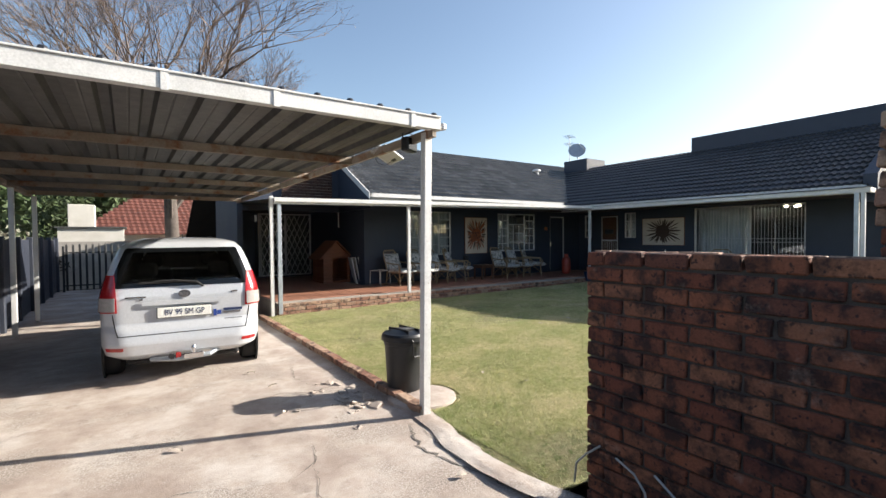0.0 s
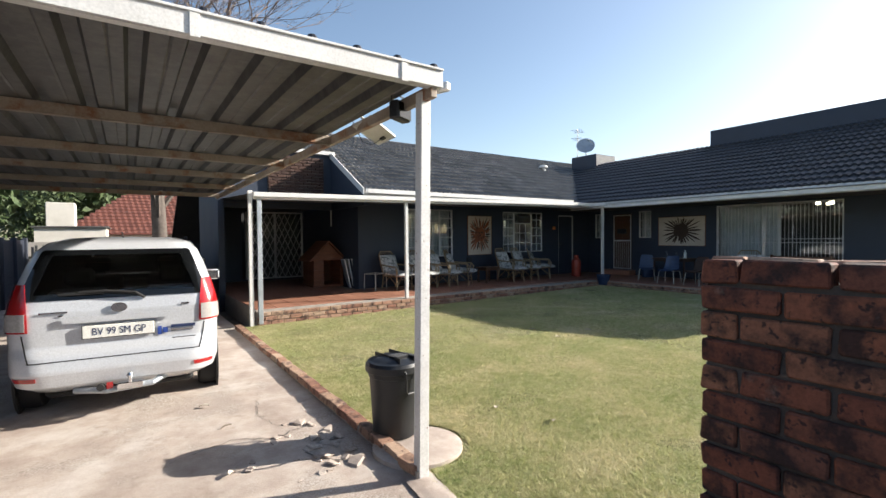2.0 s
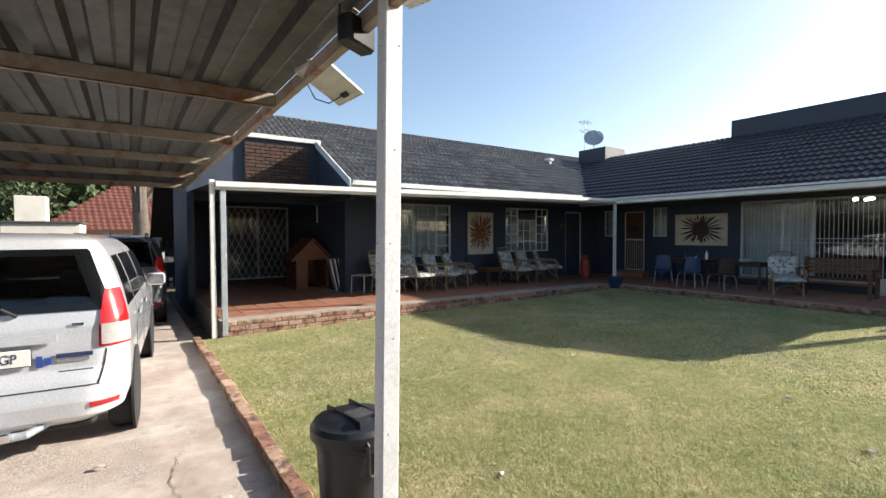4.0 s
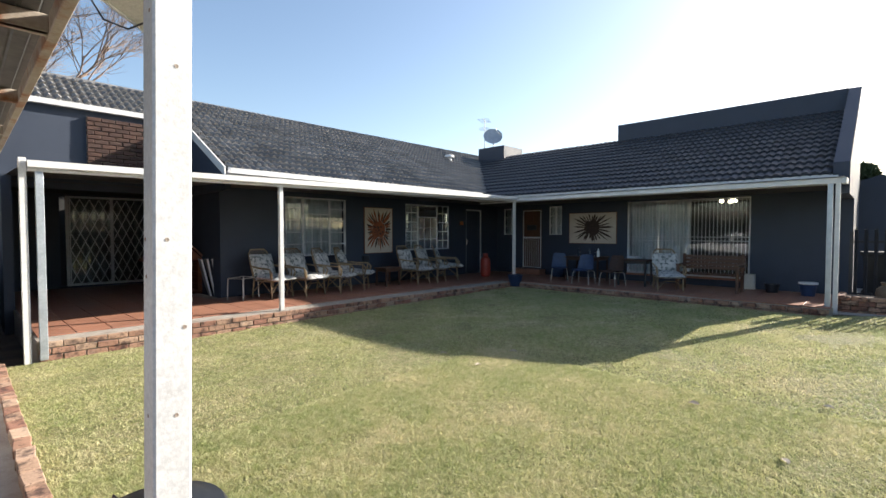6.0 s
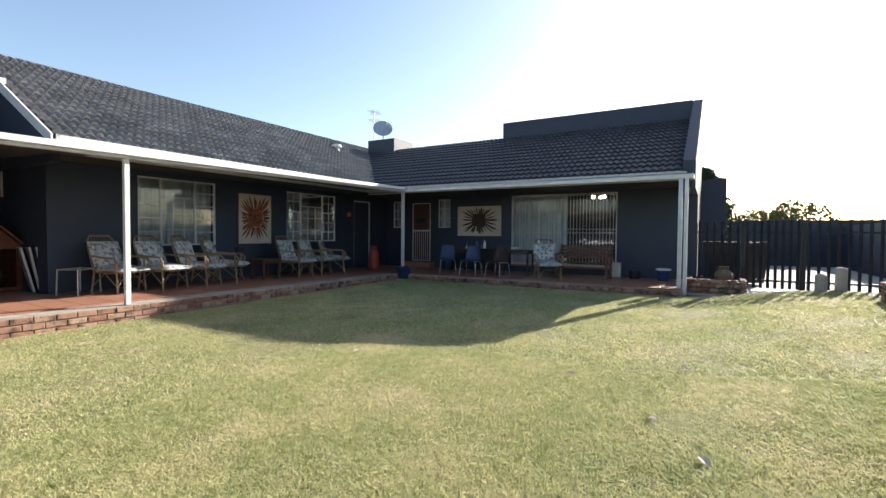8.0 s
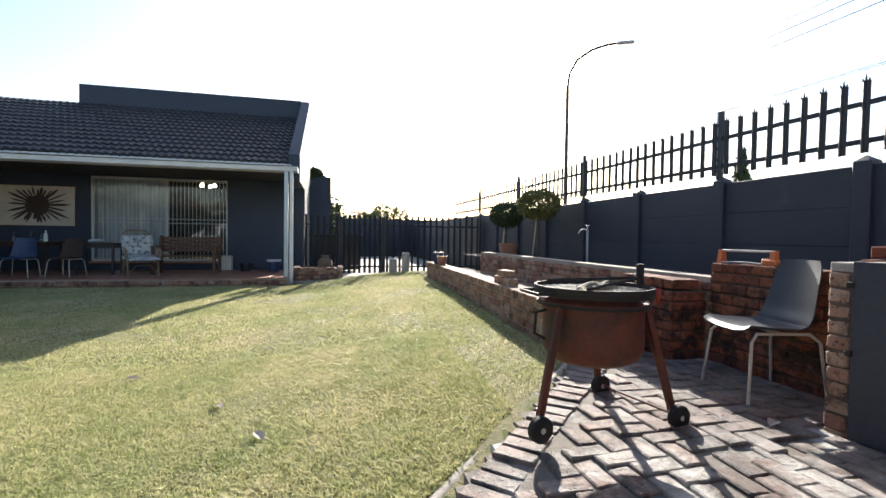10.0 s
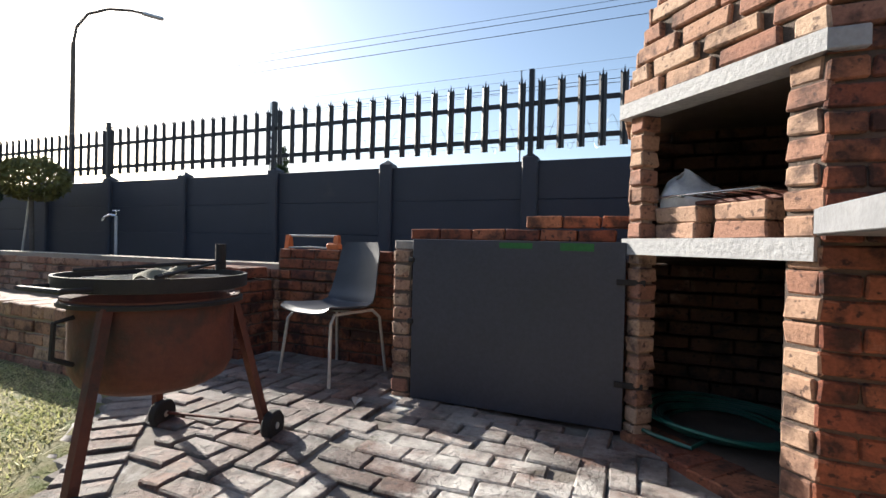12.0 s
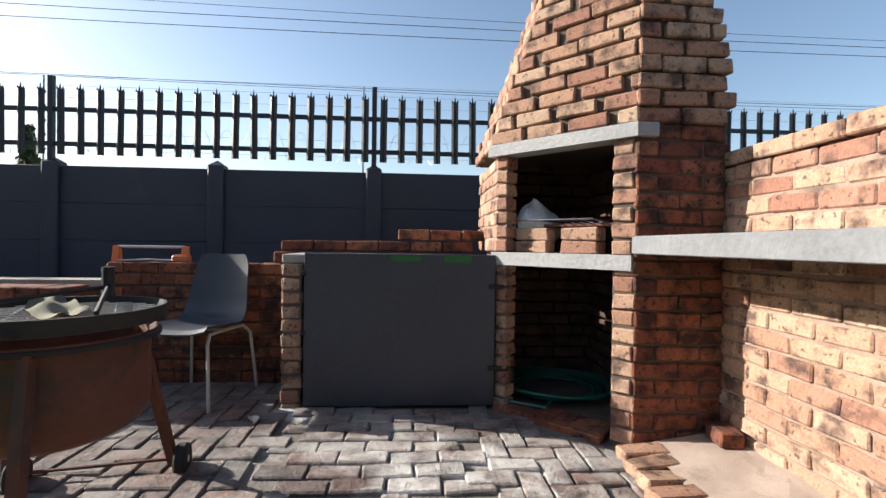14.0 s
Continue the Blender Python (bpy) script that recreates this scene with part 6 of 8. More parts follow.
# ---- kennel and porch things ----
kn = thing("dog_kennel", "orange-brown pine dog kennel with a pitched roof", "kennel", (5.13, 13.25, DZ), 0)
for k in range(5):
    z0, z1 = 0.06 + k * 0.135, 0.06 + k * 0.135 + 0.13
    part("board", MB().cbox(-0.42, -0.16, 0.0, 0.025, z0, z1, 0.006), M_WOOD, kn)
    part("board", MB().cbox(0.33, 0.42, 0.0, 0.025, z0, z1, 0.006), M_WOOD, kn)
    part("side_board", MB().cbox(-0.42, -0.395, 0.026, 0.95, z0, z1, 0.006), M_WOOD, kn)
    part("side_board", MB().cbox(0.395, 0.42, 0.026, 0.95, z0, z1, 0.006), M_WOOD, kn)
part("gable_board", MB().prism([(-0.46, 0.735), (0.46, 0.735), (0.0, 1.20)], 1, -0.004, 0.022), M_WOOD, kn)
part("back", MB().box(-0.40, 0.40, 0.93, 0.95, 0.06, 0.73), M_WOOD, kn)
part("base", MB().cbox(-0.44, 0.44, 0.0, 0.96, 0.0, 0.058, 0.006), M_WOOD, kn)
for g in (1, -1):
    part("roof_panel", MB().prism([(g * 0.52, 0.70), (g * 0.56, 0.72), (0.0, 1.275), (0.0, 1.235)], 1, -0.05, 1.0), M_WOOD, kn)
part("door_post", MB().cbox(-0.17, -0.14, -0.012, 0.02, 0.06, 0.735, 0.004), M_WOOD, kn)
for k, (x, t) in enumerate(((5.50, -10), (5.58, -8), (5.66, -7), (5.73, -6))):
    pn = thing("folded_panel", "white-edged folding panel leaning by the kennel", "panel", (x, 12.62, DZ), 78, group="leaning folding panels")
    q = part("board", MB().cbox(-0.03, 0.5, -0.012, 0.012, 0, 0.78, 0.004), M_CREAM if k % 2 else M_GALV, pn)
    e = part("edge", MB().cbox(-0.045, -0.03, -0.018, 0.018, 0, 0.79, 0.003), M_FRAME, pn)
    q.matrix_local = e.matrix_local = pose(0, 0, 0, t * 1.2, 0, 0)
st = thing("stool_frame", "bare pale tube stool frame", "stool", (5.82, 11.75, DZ), 30)
for x in (-0.25, 0.25):
    part("leg_loop", MB().tube([(x, -0.18, 0), (x * 0.95, -0.17, 0.42), (x * 0.95, 0.17, 0.42), (x, 0.18, 0)], 0.012, 8), M_STEELW, st)
part("crossbar", MB().tube([(-0.24, -0.17, 0.42), (0.24, -0.17, 0.42)], 0.012, 8), M_STEELW, st)
part("crossbar", MB().tube([(-0.24, 0.17, 0.42), (0.24, 0.17, 0.42)], 0.012, 8), M_STEELW, st)


def cushion(w, d, t, seed):
    """A soft pad with sagging, wavy edges."""
    def fn(u, v, s):
        x, y = (u - 0.5) * 2, (v - 0.5) * 2
        e = (1 - abs(x) ** 4) * (1 - abs(y) ** 4)
        return (x * w / 2 * (1 + 0.03 * noise.noise((u * 3, v * 3, seed))), y * d / 2, s * (t / 2) * e ** 0.5 + 0.012 * noise.noise((u * 4, v * 4, seed + s)))
    return MB().grid(lambda u, v: fn(u, v, 1), 12, 12).grid(lambda u, v: fn(u, v, -1), 12, 12)


def cane_chair(at, rz, label):
    c = thing("cane_chair", label, "chair", at, rz, group="cane chairs on the verandah")
    for x in (-1, 1):
        part("front_leg", MB().tube([(x * 0.27, -0.30, 0.0), (x * 0.26, -0.27, 0.36), (x * 0.28, -0.26, 0.58)], 0.016, 8), M_CANE, c)
        part("back_leg", MB().tube([(x * 0.25, 0.30, 0.0), (x * 0.25, 0.24, 0.36), (x * 0.25, 0.38, 0.80)], 0.016, 8), M_CANE, c)
        part("arm", MB().tube([(x * 0.28, -0.31, 0.40), (x * 0.31, -0.34, 0.52), (x * 0.30, -0.27, 0.60), (x * 0.29, 0.0, 0.61), (x * 0.26, 0.30, 0.64)], 0.018, 8), M_CANE, c)
        part("brace", MB().tube([(x * 0.26, -0.27, 0.12), (x * 0.25, 0.0, 0.34), (x * 0.25, 0.27, 0.12)], 0.010, 6), M_CANE, c)
    part("front_rail", MB().tube([(-0.26, -0.28, 0.35), (0.26, -0.28, 0.35)], 0.014, 8), M_CANE, c)
    part("front_arch", MB().tube([(-0.26, -0.28, 0.10), (-0.12, -0.28, 0.27), (0.12, -0.28, 0.27), (0.26, -0.28, 0.10)], 0.009, 6), M_CANE, c)
    part("seat_frame", MB().cbox(-0.25, 0.25, -0.28, 0.25, 0.335, 0.36, 0.008), M_CANE, c)
    bh = part("back_hoop", MB().tube([(-0.25, 0.36, 0.72), (-0.24, 0.41, 0.90), (-0.17, 0.44, 0.98), (0.17, 0.44, 0.98), (0.24, 0.41, 0.90), (0.25, 0.36, 0.72)], 0.015, 8), M_CANE, c)
    for k in range(9):
        x = -0.2 + 0.05 * k
        part("spindle", MB().tube([(x, 0.25, 0.37), (x, 0.43, 0.965)], 0.006, 5), M_CANE, bh)
    q = part("seat_cushion", cushion(0.58, 0.74, 0.12, 1), M_FLOR, c, "grey floral seat cushion", 60)
    q.matrix_local = pose(0, -0.10, 0.41, 4, 0, 0)
    q = part("back_cushion", cushion(0.56, 0.56, 0.12, 5), M_FLOR, c, "grey floral back cushion", 60)
    q.matrix_local = pose(0, 0.255, 0.62, 70, 0, 0)
    return c


cc = cane_chair((6.32, 11.52, DZ), 15, "pale cane armchair with grey floral cushions against the wall")
for x, y, r in ((6.98, 11.34, 14), (7.62, 11.24, 30), (8.32, 11.45, 42), (10.12, 11.30, 12), (10.82, 11.35, 20), (11.55, 11.45, 45)):
    copy_thing(cc, pose(x, y, DZ, 0, 0, r))
copy_thing(cc, pose(13.25, 6.0, 0.105, 0, 0, -60))


def side_table(at, rz, label, name, w, d, h, top_m, leg_m, category="table"):
    t = thing(name, label, category, at, rz)
    part("tabletop", MB().cbox(-w / 2, w / 2, -d / 2, d / 2, h - 0.035, h, 0.006), top_m, t)
    part("apron", MB().cbox(-w / 2 + 0.04, w / 2 - 0.04, -d / 2 + 0.04, d / 2 - 0.04, h - 0.10, h - 0.035, 0.004), leg_m, t)
    for x in (-1, 1):
        for y in (-1, 1):
            part("leg", MB().cbox(x * (w / 2 - 0.05) - 0.022, x * (w / 2 - 0.05) + 0.022, y * (d / 2 - 0.05) - 0.022, y * (d / 2 - 0.05) + 0.022, 0, h - 0.09, 0.004), leg_m, t)
    return t


side_table((9.35, 11.45, DZ), 5, "low brown wooden side table between the chairs", "side_table", 0.55, 0.45, 0.46, M_WOOD2, M_WOOD2)
side_table((13.95, 8.35, 0.105), 0, "dark wooden garden table with bottles on it", "garden_table", 0.7, 1.0, 0.72, M_PAINTK, M_PAINTK)
side_table((13.75, 6.95, 0.105), 4, "small dark round-edged patio table", "patio_table", 0.6, 0.75, 0.70, M_PAINTK, M_BLACK)
shell_chair((13.15, 8.05, 0.105), 95, "dark blue plastic shell chair at the garden table", M_BLUEB)
shell_chair((13.2, 7.3, 0.105), 80, "dark plastic shell chair pushed under the patio table", M_PAINTK)
shell_chair((13.5, 8.95, 0.105), 120, "dark blue plastic shell chair beside the wall", M_BLUEB)
bn = thing("garden_bench", "brown slatted wooden garden bench under the large window", "bench", (13.72, 5.25, 0.105), -90)
for k in range(5):
    part("seat_slat", MB().cbox(-0.65, 0.65, -0.26 + k * 0.1, -0.18 + k * 0.1, 0.42, 0.445, 0.004), M_WOOD2, bn)
for k in range(4):
    part("back_slat", MB().cbox(-0.65, 0.65, 0.26 + 0.02 * k, 0.285 + 0.02 * k, 0.52 + k * 0.085, 0.595 + k * 0.085, 0.004), M_WOOD2, bn)
for x in (-0.6, 0.6):
    part("leg", MB().cbox(x - 0.03, x + 0.03, -0.26, -0.2, 0, 0.62, 0.005), M_WOOD2, bn)
    part("leg", MB().cbox(x - 0.03, x + 0.03, 0.24, 0.30, 0, 0.88, 0.005), M_WOOD2, bn)
    part("armrest", MB().cbox(x - 0.04, x + 0.04, -0.28, 0.28, 0.62, 0.65, 0.005), M_WOOD2, bn)


def pot(at, r, h, material, name, label, category, extra=None):
    p = thing(name, label, category, at)
    part("body", MB().lathe([(0.0, 0), (r * 0.72, 0), (r * 0.75, 0.01), (r, h * 0.92), (r * 1.06, h * 0.93), (r * 1.06, h), (r * 0.92, h), (r * 0.88, h * 0.85), (0, h * 0.85)], 24, cap=False), material, p, smooth=35)
    return p


pot((12.45, 9.72, 0.02), 0.20, 0.30, M_BLUEB, "flower_pot", "dark blue flower pot at the corner post", "pot")
pot((14.35, 4.15, 0.105), 0.14, 0.24, M_BLACK, "flower_pot", "black plastic pot against the house wall", "pot")
bk_ = pot((14.2, 3.5, 0.105), 0.15, 0.32, M_BLUEB, "paint_bucket", "blue and white plastic bucket with its lid on", "bucket")
part("lid", MB().lathe([(0.165, 0.29), (0.17, 0.30), (0.17, 0.33), (0.0, 0.335)], 24), M_FRAME, bk_, "white lid", 40)
gb = thing("gas_bottle", "orange-red gas bottle standing in the corner", "gas bottle", (13.0, 11.2, DZ))
part("body", MB().lathe([(0.0, 0), (0.12, 0), (0.15, 0.04), (0.155, 0.12), (0.155, 0.46), (0.13, 0.56), (0.06, 0.61), (0.0, 0.61)], 24, cap=False), M_REDP, gb, smooth=40)
part("collar", MB().lathe([(0.075, 0.58), (0.08, 0.70), (0.07, 0.70), (0.066, 0.59)], 20, cap=False), M_REDP, gb, smooth=40)
part("valve", MB().lathe([(0.0, 0.6), (0.02, 0.6), (0.02, 0.67), (0, 0.67)], 12, cap=False), M_CHROME, gb)
bd = thing("water_drum", "dark blue plastic drum beside the front door", "drum", (14.5, 9.55, 0.105))
part("body", MB().lathe([(0.0, 0), (0.16, 0), (0.175, 0.03), (0.175, 0.2), (0.182, 0.22), (0.175, 0.24), (0.175, 0.48), (0.16, 0.52), (0.0, 0.53)], 24, cap=False), M_BLUEB, bd, smooth=40)
part("spout", MB().tube([(0, 0, 0.5), (0, 0, 0.66), (-0.06, 0, 0.68)], 0.015, 8), M_CHROME, bd)
for k, (x, y) in enumerate(((13.9, 8.0), (14.0, 8.12), (13.88, 8.25), (13.95, 8.6))):
    bt = solid("bottle", MB().lathe([(0.0, 0), (0.035, 0), (0.037, 0.01), (0.037, 0.14), (0.014, 0.19), (0.014, 0.23), (0, 0.23)], 14, cap=False), M_GLASS if k else M_PLATE, "small clear bottle standing on the garden table", "bottle", group="bottles on the table", smooth=40)
    bt.matrix_world = pose(x, y, 0.105 + 0.72)
ct = solid("cloth_bundle", cushion(0.3, 0.22, 0.08, 3), M_NET, "pale folded cloth on the patio table", "cloth", smooth=60)
ct.matrix_world = pose(13.75, 7.0, 0.105 + 0.74)
solid("wall_block", MB().cbox(14.72, 14.92, 4.55, 4.78, 0.105, 0.50, 0.01), M_CREAM, "pale plastered block below the window corner", "block")
mb_ = thing("meter_box", "small dark box on the wall by the windows", "box", (9.2, WY - 0.07, 0.72))
part("case", MB().cbox(-0.09, 0.09, 0, 0.068, 0, 0.16, 0.008), M_BLACK, mb_)
wl = thing("wall_lamp", "small amber wall lamp by the corner door", "lamp", (12.95, WY - 0.002, 1.78))
part("plate", MB().cbox(-0.05, 0.05, -0.02, 0, -0.05, 0.05, 0.006), M_BLACK, wl)
part("glass", MB().lathe([(0.0, 0), (0.05, 0.0), (0.06, 0.05), (0.045, 0.11), (0, 0.12)], 14, (0, -0.07, -0.05), cap=False), M_ORANGE, wl, smooth=40)
cl_ = thing("ceiling_light", "lit three-bulb ceiling light inside the lounge", "lamp", (16.4, 5.45, 2.30))
part("rod", MB().tube([(0, 0, 0.36), (0, 0, 0.1)], 0.012, 8), M_BLACK, cl_)
for k in range(3):
    a = k * 2.1
    part("arm", MB().tube([(0, 0, 0.1), (0.14 * math.cos(a), 0.14 * math.sin(a), 0.06)], 0.01, 6), M_BLACK, cl_)
    part("bulb", MB().lathe([(0.0, -0.05), (0.05, -0.04), (0.06, 0.0), (0.03, 0.06), (0, 0.07)], 14, (0.18 * math.cos(a), 0.18 * math.sin(a), 0.05), cap=False), M_BULB, cl_, smooth=50)

# ---- on the roof ----
dish = thing("satellite_dish", "grey satellite dish on the roof block", "satellite dish", (17.0, 14.0, 4.95), 0)
dm = pose(0, 0, 0.42, 0, -62, 40)
part("reflector", MB().lathe([(0.0, 0.0), (0.15, 0.012), (0.28, 0.045), (0.38, 0.085), (0.385, 0.09), (0.28, 0.055), (0.0, 0.01)], 32, m=dm, cap=False), M_GALV, dish, smooth=50)
part("feed_arm", MB().tube([dm @ Vector((0, -0.36, 0.08)), dm @ Vector((0, -0.1, 0.45))], 0.012, 6), M_GALV, dish)
part("feed_horn", MB().cbox(-0.03, 0.03, -0.03, 0.03, -0.05, 0.05, 0.01, m=dm @ pose(0, -0.1, 0.45)), M_GALV, dish)
part("mast", MB().tube([(0.1, 0.05, 0), (0.1, 0.05, 0.45)], 0.025, 8), M_GALV, dish)
an = thing("tv_aerial", "thin metal television aerial on a mast", "aerial", (16.9, 14.35, 4.9), 25)
part("mast", MB().tube([(0, 0, 0), (0, 0, 1.25)], 0.018, 8), M_GALV, an)
for z, n in ((1.2, 5), (0.85, 4)):
    bm_ = part("boom", MB().tube([(-0.3, 0, z), (0.45, 0, z)], 0.01, 6), M_GALV, an)
    for k in range(n):
        part("element", MB().tube([(-0.25 + k * 0.16, -0.22, z), (-0.25 + k * 0.16, 0.22, z)], 0.006, 5), M_GALV, bm_)
vn = thing("roof_vent", "white roof vent cowl among the tiles", "vent", (14.6, 14.2, 4.12))
part("cowl", MB().lathe([(0.10, 0), (0.10, 0.16), (0.20, 0.18), (0.16, 0.26), (0.0, 0.30)], 16, cap=False), M_WHITE, vn, smooth=40)

# ---- gate, planter and things to the east ----
PALE_LONG = pale(1.5).mesh("pale", M_BLACK)


def palisade(name, label, y0, y1, x, z0, n, category="fence"):
    p = thing(name, label, category, (x, 0, z0))
    for z in (0.18, 1.22):
        part("rail", MB().box(-0.02, 0.02, y0, y1, z, z + 0.04), M_BLACK, p)
    for y in (y0, y1):
        part("post", MB().cbox(-0.03, 0.03, y - 0.03, y + 0.03, 0, 1.45, 0.004), M_BLACK, p)
    for k in range(n):
        piece("pale", PALE_LONG, p, pose(-0.025, y0 + (k + 0.5) * (y1 - y0) / n, 0.04, 0, 0, 90))
    return p


palisade("palisade_gate", "black steel palisade garden gate", 0.90, 1.92, 14.3, 0.06, 8, "gate")
palisade("palisade_fence", "black steel palisade fence beside the house", 1.96, 2.84, 14.3, 0.06, 6)
palisade("palisade_fence", "black steel palisade fence beside the flower bed", -1.70, 0.86, 14.3, 0.06, 16)
pl = thing("brick_planter", "low clay brick planter at the palisade", "planter", (13.4, 2.45, 0.0), 0, kind="structure")
part("mortar_core", MB().box(-0.36, 0.36, -0.46, 0.46, 0.0, 0.29), M_EARTH, pl)
for k in range(4):
    for i in range(4):
        piece("brick", RB.choice(bricks_for(M_BRICK, 0.22)), pl, pose(-0.40, -0.36 + i * 0.236 + (0.1 if k % 2 else 0), 0.0 + k * PITCH, 0, 0, 90))
    for i in range(3):
        piece("brick", RB.choice(bricks_for(M_BRICK, 0.22)), pl, pose(-0.25 + i * 0.236, 0.47, 0.0 + k * PITCH, 0, 0, 0))
        piece("brick", RB.choice(bricks_for(M_BRICK, 0.22)), pl, pose(-0.25 + i * 0.236, -0.49, 0.0 + k * PITCH, 0, 0, 0))
urn = thing("stone_urn", "squat stone-coloured urn on the planter", "urn", (13.3, 2.3, 0.29))
part("body", MB().lathe([(0, 0), (0.13, 0), (0.17, 0.08), (0.15, 0.18), (0.08, 0.24), (0.10, 0.30), (0, 0.30)], 20, cap=False), M_EARTH, urn, smooth=40)
for k, (x, y) in enumerate(((15.3, 2.35), (15.6, 1.75))):
    wb = thing("wheelie_bin", "black wheeled refuse bin behind the palisade", "bin", (x, y, 0.05), 20 * k, group="wheelie bins")
    part("body", MB().add([(-0.22, -0.25, 0.05), (0.22, -0.25, 0.05), (0.22, 0.25, 0.05), (-0.22, 0.25, 0.05), (-0.28, -0.32, 0.95), (0.28, -0.32, 0.95), (0.28, 0.34, 0.95), (-0.28, 0.34, 0.95)], [(0, 1, 2, 3), (4, 5, 6, 7), (0, 1, 5, 4), (1, 2, 6, 5), (2, 3, 7, 6), (3, 0, 4, 7)]), M_BIN, wb)
    part("lid", MB().cbox(-0.30, 0.30, -0.34, 0.38, 0.95, 1.03, 0.02), M_BIN, wb)
    for g in (-1, 1):
        part("wheel", MB().lathe([(0.0, -0.02), (0.09, -0.02), (0.1, 0), (0.09, 0.02), (0, 0.02)], 18, m=pose(g * 0.22, 0.27, 0.1, 0, 90, 0)), M_TYRE, wb)
solid("wall_outhouse", MB().prism([(2.2, 0), (2.2, 2.9), (2.45, 2.95), (3.6, 2.6), (3.6, 0)], 0, 18.0, 18.2), M_NAVY, "navy outbuilding wall with a sloping top", "wall", "structure")
solid("wall_far_boundary", MB().box(26, 26.2, -30, 3.0, -0.3, 1.9).box(14.5, 40, -1.9, -1.8, -0.3, 1.65), M_NAVY_FENCE, "navy precast boundary wall beyond the gate", "wall", "structure")

# clutter at the end of the bed
rk_ = random.Random(4)
for k in range(9):
    stn = MB().lathe([(0.0, 0.0), (0.10, 0.01), (0.13, 0.07), (0.09, 0.13), (0, 0.15)], 9, cap=False)
    stn.v = [(x * rk_.uniform(0.8, 1.2), y * rk_.uniform(0.8, 1.3), z * rk_.uniform(0.9, 1.1)) for x, y, z in stn.v]
    so = solid("garden_stone", stn, M_CONC2, "grey garden stone at the end of the bed", "stone", group="garden stones", smooth=60)
    so.matrix_world = pose(12.0 + rk_.uniform(-0.3, 0.9), 0.45 + rk_.uniform(-0.3, 0.45), 0.02, 0, 0, rk_.uniform(0, 360))
for x, y, h in ((12.7, 0.55, 0.62), (12.55, 0.85, 0.5)):
    solid("concrete_bollard", MB().lathe([(0.0, 0), (0.09, 0), (0.09, h), (0.05, h + 0.03), (0, h + 0.03)], 16, (x, y, 0.03), cap=False), M_CONC2, "short pale concrete bollard by the gate", "bollard", group="bollards", smooth=40)
for x, y, r, h, m_, lb in ((10.9, 0.22, 0.10, 0.22, M_BLUEB, "small blue pot on the low wall"), (10.55, 0.23, 0.09, 0.16, M_TERRA, "small clay pot on the low wall"), (10.2, -0.9, 0.17, 0.28, M_TERRA, "terracotta pot in the flower bed")):
    pot((x, y, 0.53 if y > -0.5 else 0.66), r, h, m_, "flower_pot", lb, "pot")
tp = thing("garden_tap", "galvanised garden tap on a standpipe", "tap", (8.28, -1.3, 0.64))
part("pipe", MB().tube([(0, 0, 0), (0, 0, 0.52)], 0.016, 8), M_GALV, tp)
part("spout", MB().tube([(0, 0, 0.52), (0.05, 0.04, 0.53), (0.09, 0.07, 0.50), (0.095, 0.075, 0.46)], 0.014, 8), M_CHROME, tp)
part("handle", MB().tube([(-0.03, -0.02, 0.58), (0.03, 0.02, 0.58)], 0.008, 6).tube([(0, 0, 0.53), (0, 0, 0.58)], 0.008, 6), M_CHROME, tp)


# ---- trees ----
def leaf_crown(rng, centre, radii, n, size, lumps=9):
    """Many small leaf clumps in an uneven outline with gaps."""
    mb = MB()
    blobs = [(Vector((rng.gauss(0, 0.42) * radii[0], rng.gauss(0, 0.42) * radii[1], rng.gauss(0, 0.42) * radii[2])), rng.uniform(0.45, 0.8)) for _ in range(lumps)]
    for _ in range(n):
        c, f = rng.choice(blobs)
        d = Vector((rng.gauss(0, 1), rng.gauss(0, 1), rng.gauss(0, 1))).normalized()
        p = Vector(centre) + c + Vector((d.x * radii[0], d.y * radii[1], d.z * radii[2])) * f * rng.uniform(0.7, 1.05)
        a, b = Vector((rng.gauss(0, 1), rng.gauss(0, 1), rng.gauss(0, 1))).normalized() * size * rng.uniform(0.6, 1.3), Vector((rng.gauss(0, 1), rng.gauss(0, 1), rng.gauss(0, 1))).normalized() * size * 0.6
        o = len(mb.v)
        mb.v += [tuple(p - a), tuple(p + b), tuple(p + a), tuple(p - b)]
        mb.f.append((o, o + 1, o + 2, o + 3))
    return mb


def raw_part(name, mb, material, parent, label=""):
    me = bpy.data.meshes.new(name)
    me.from_pydata(mb.v, [], mb.f)
    me.materials.append(material)
    ob = new(name, me)
    ob.parent = parent
    if label:
        ob["label"] = label
    return ob


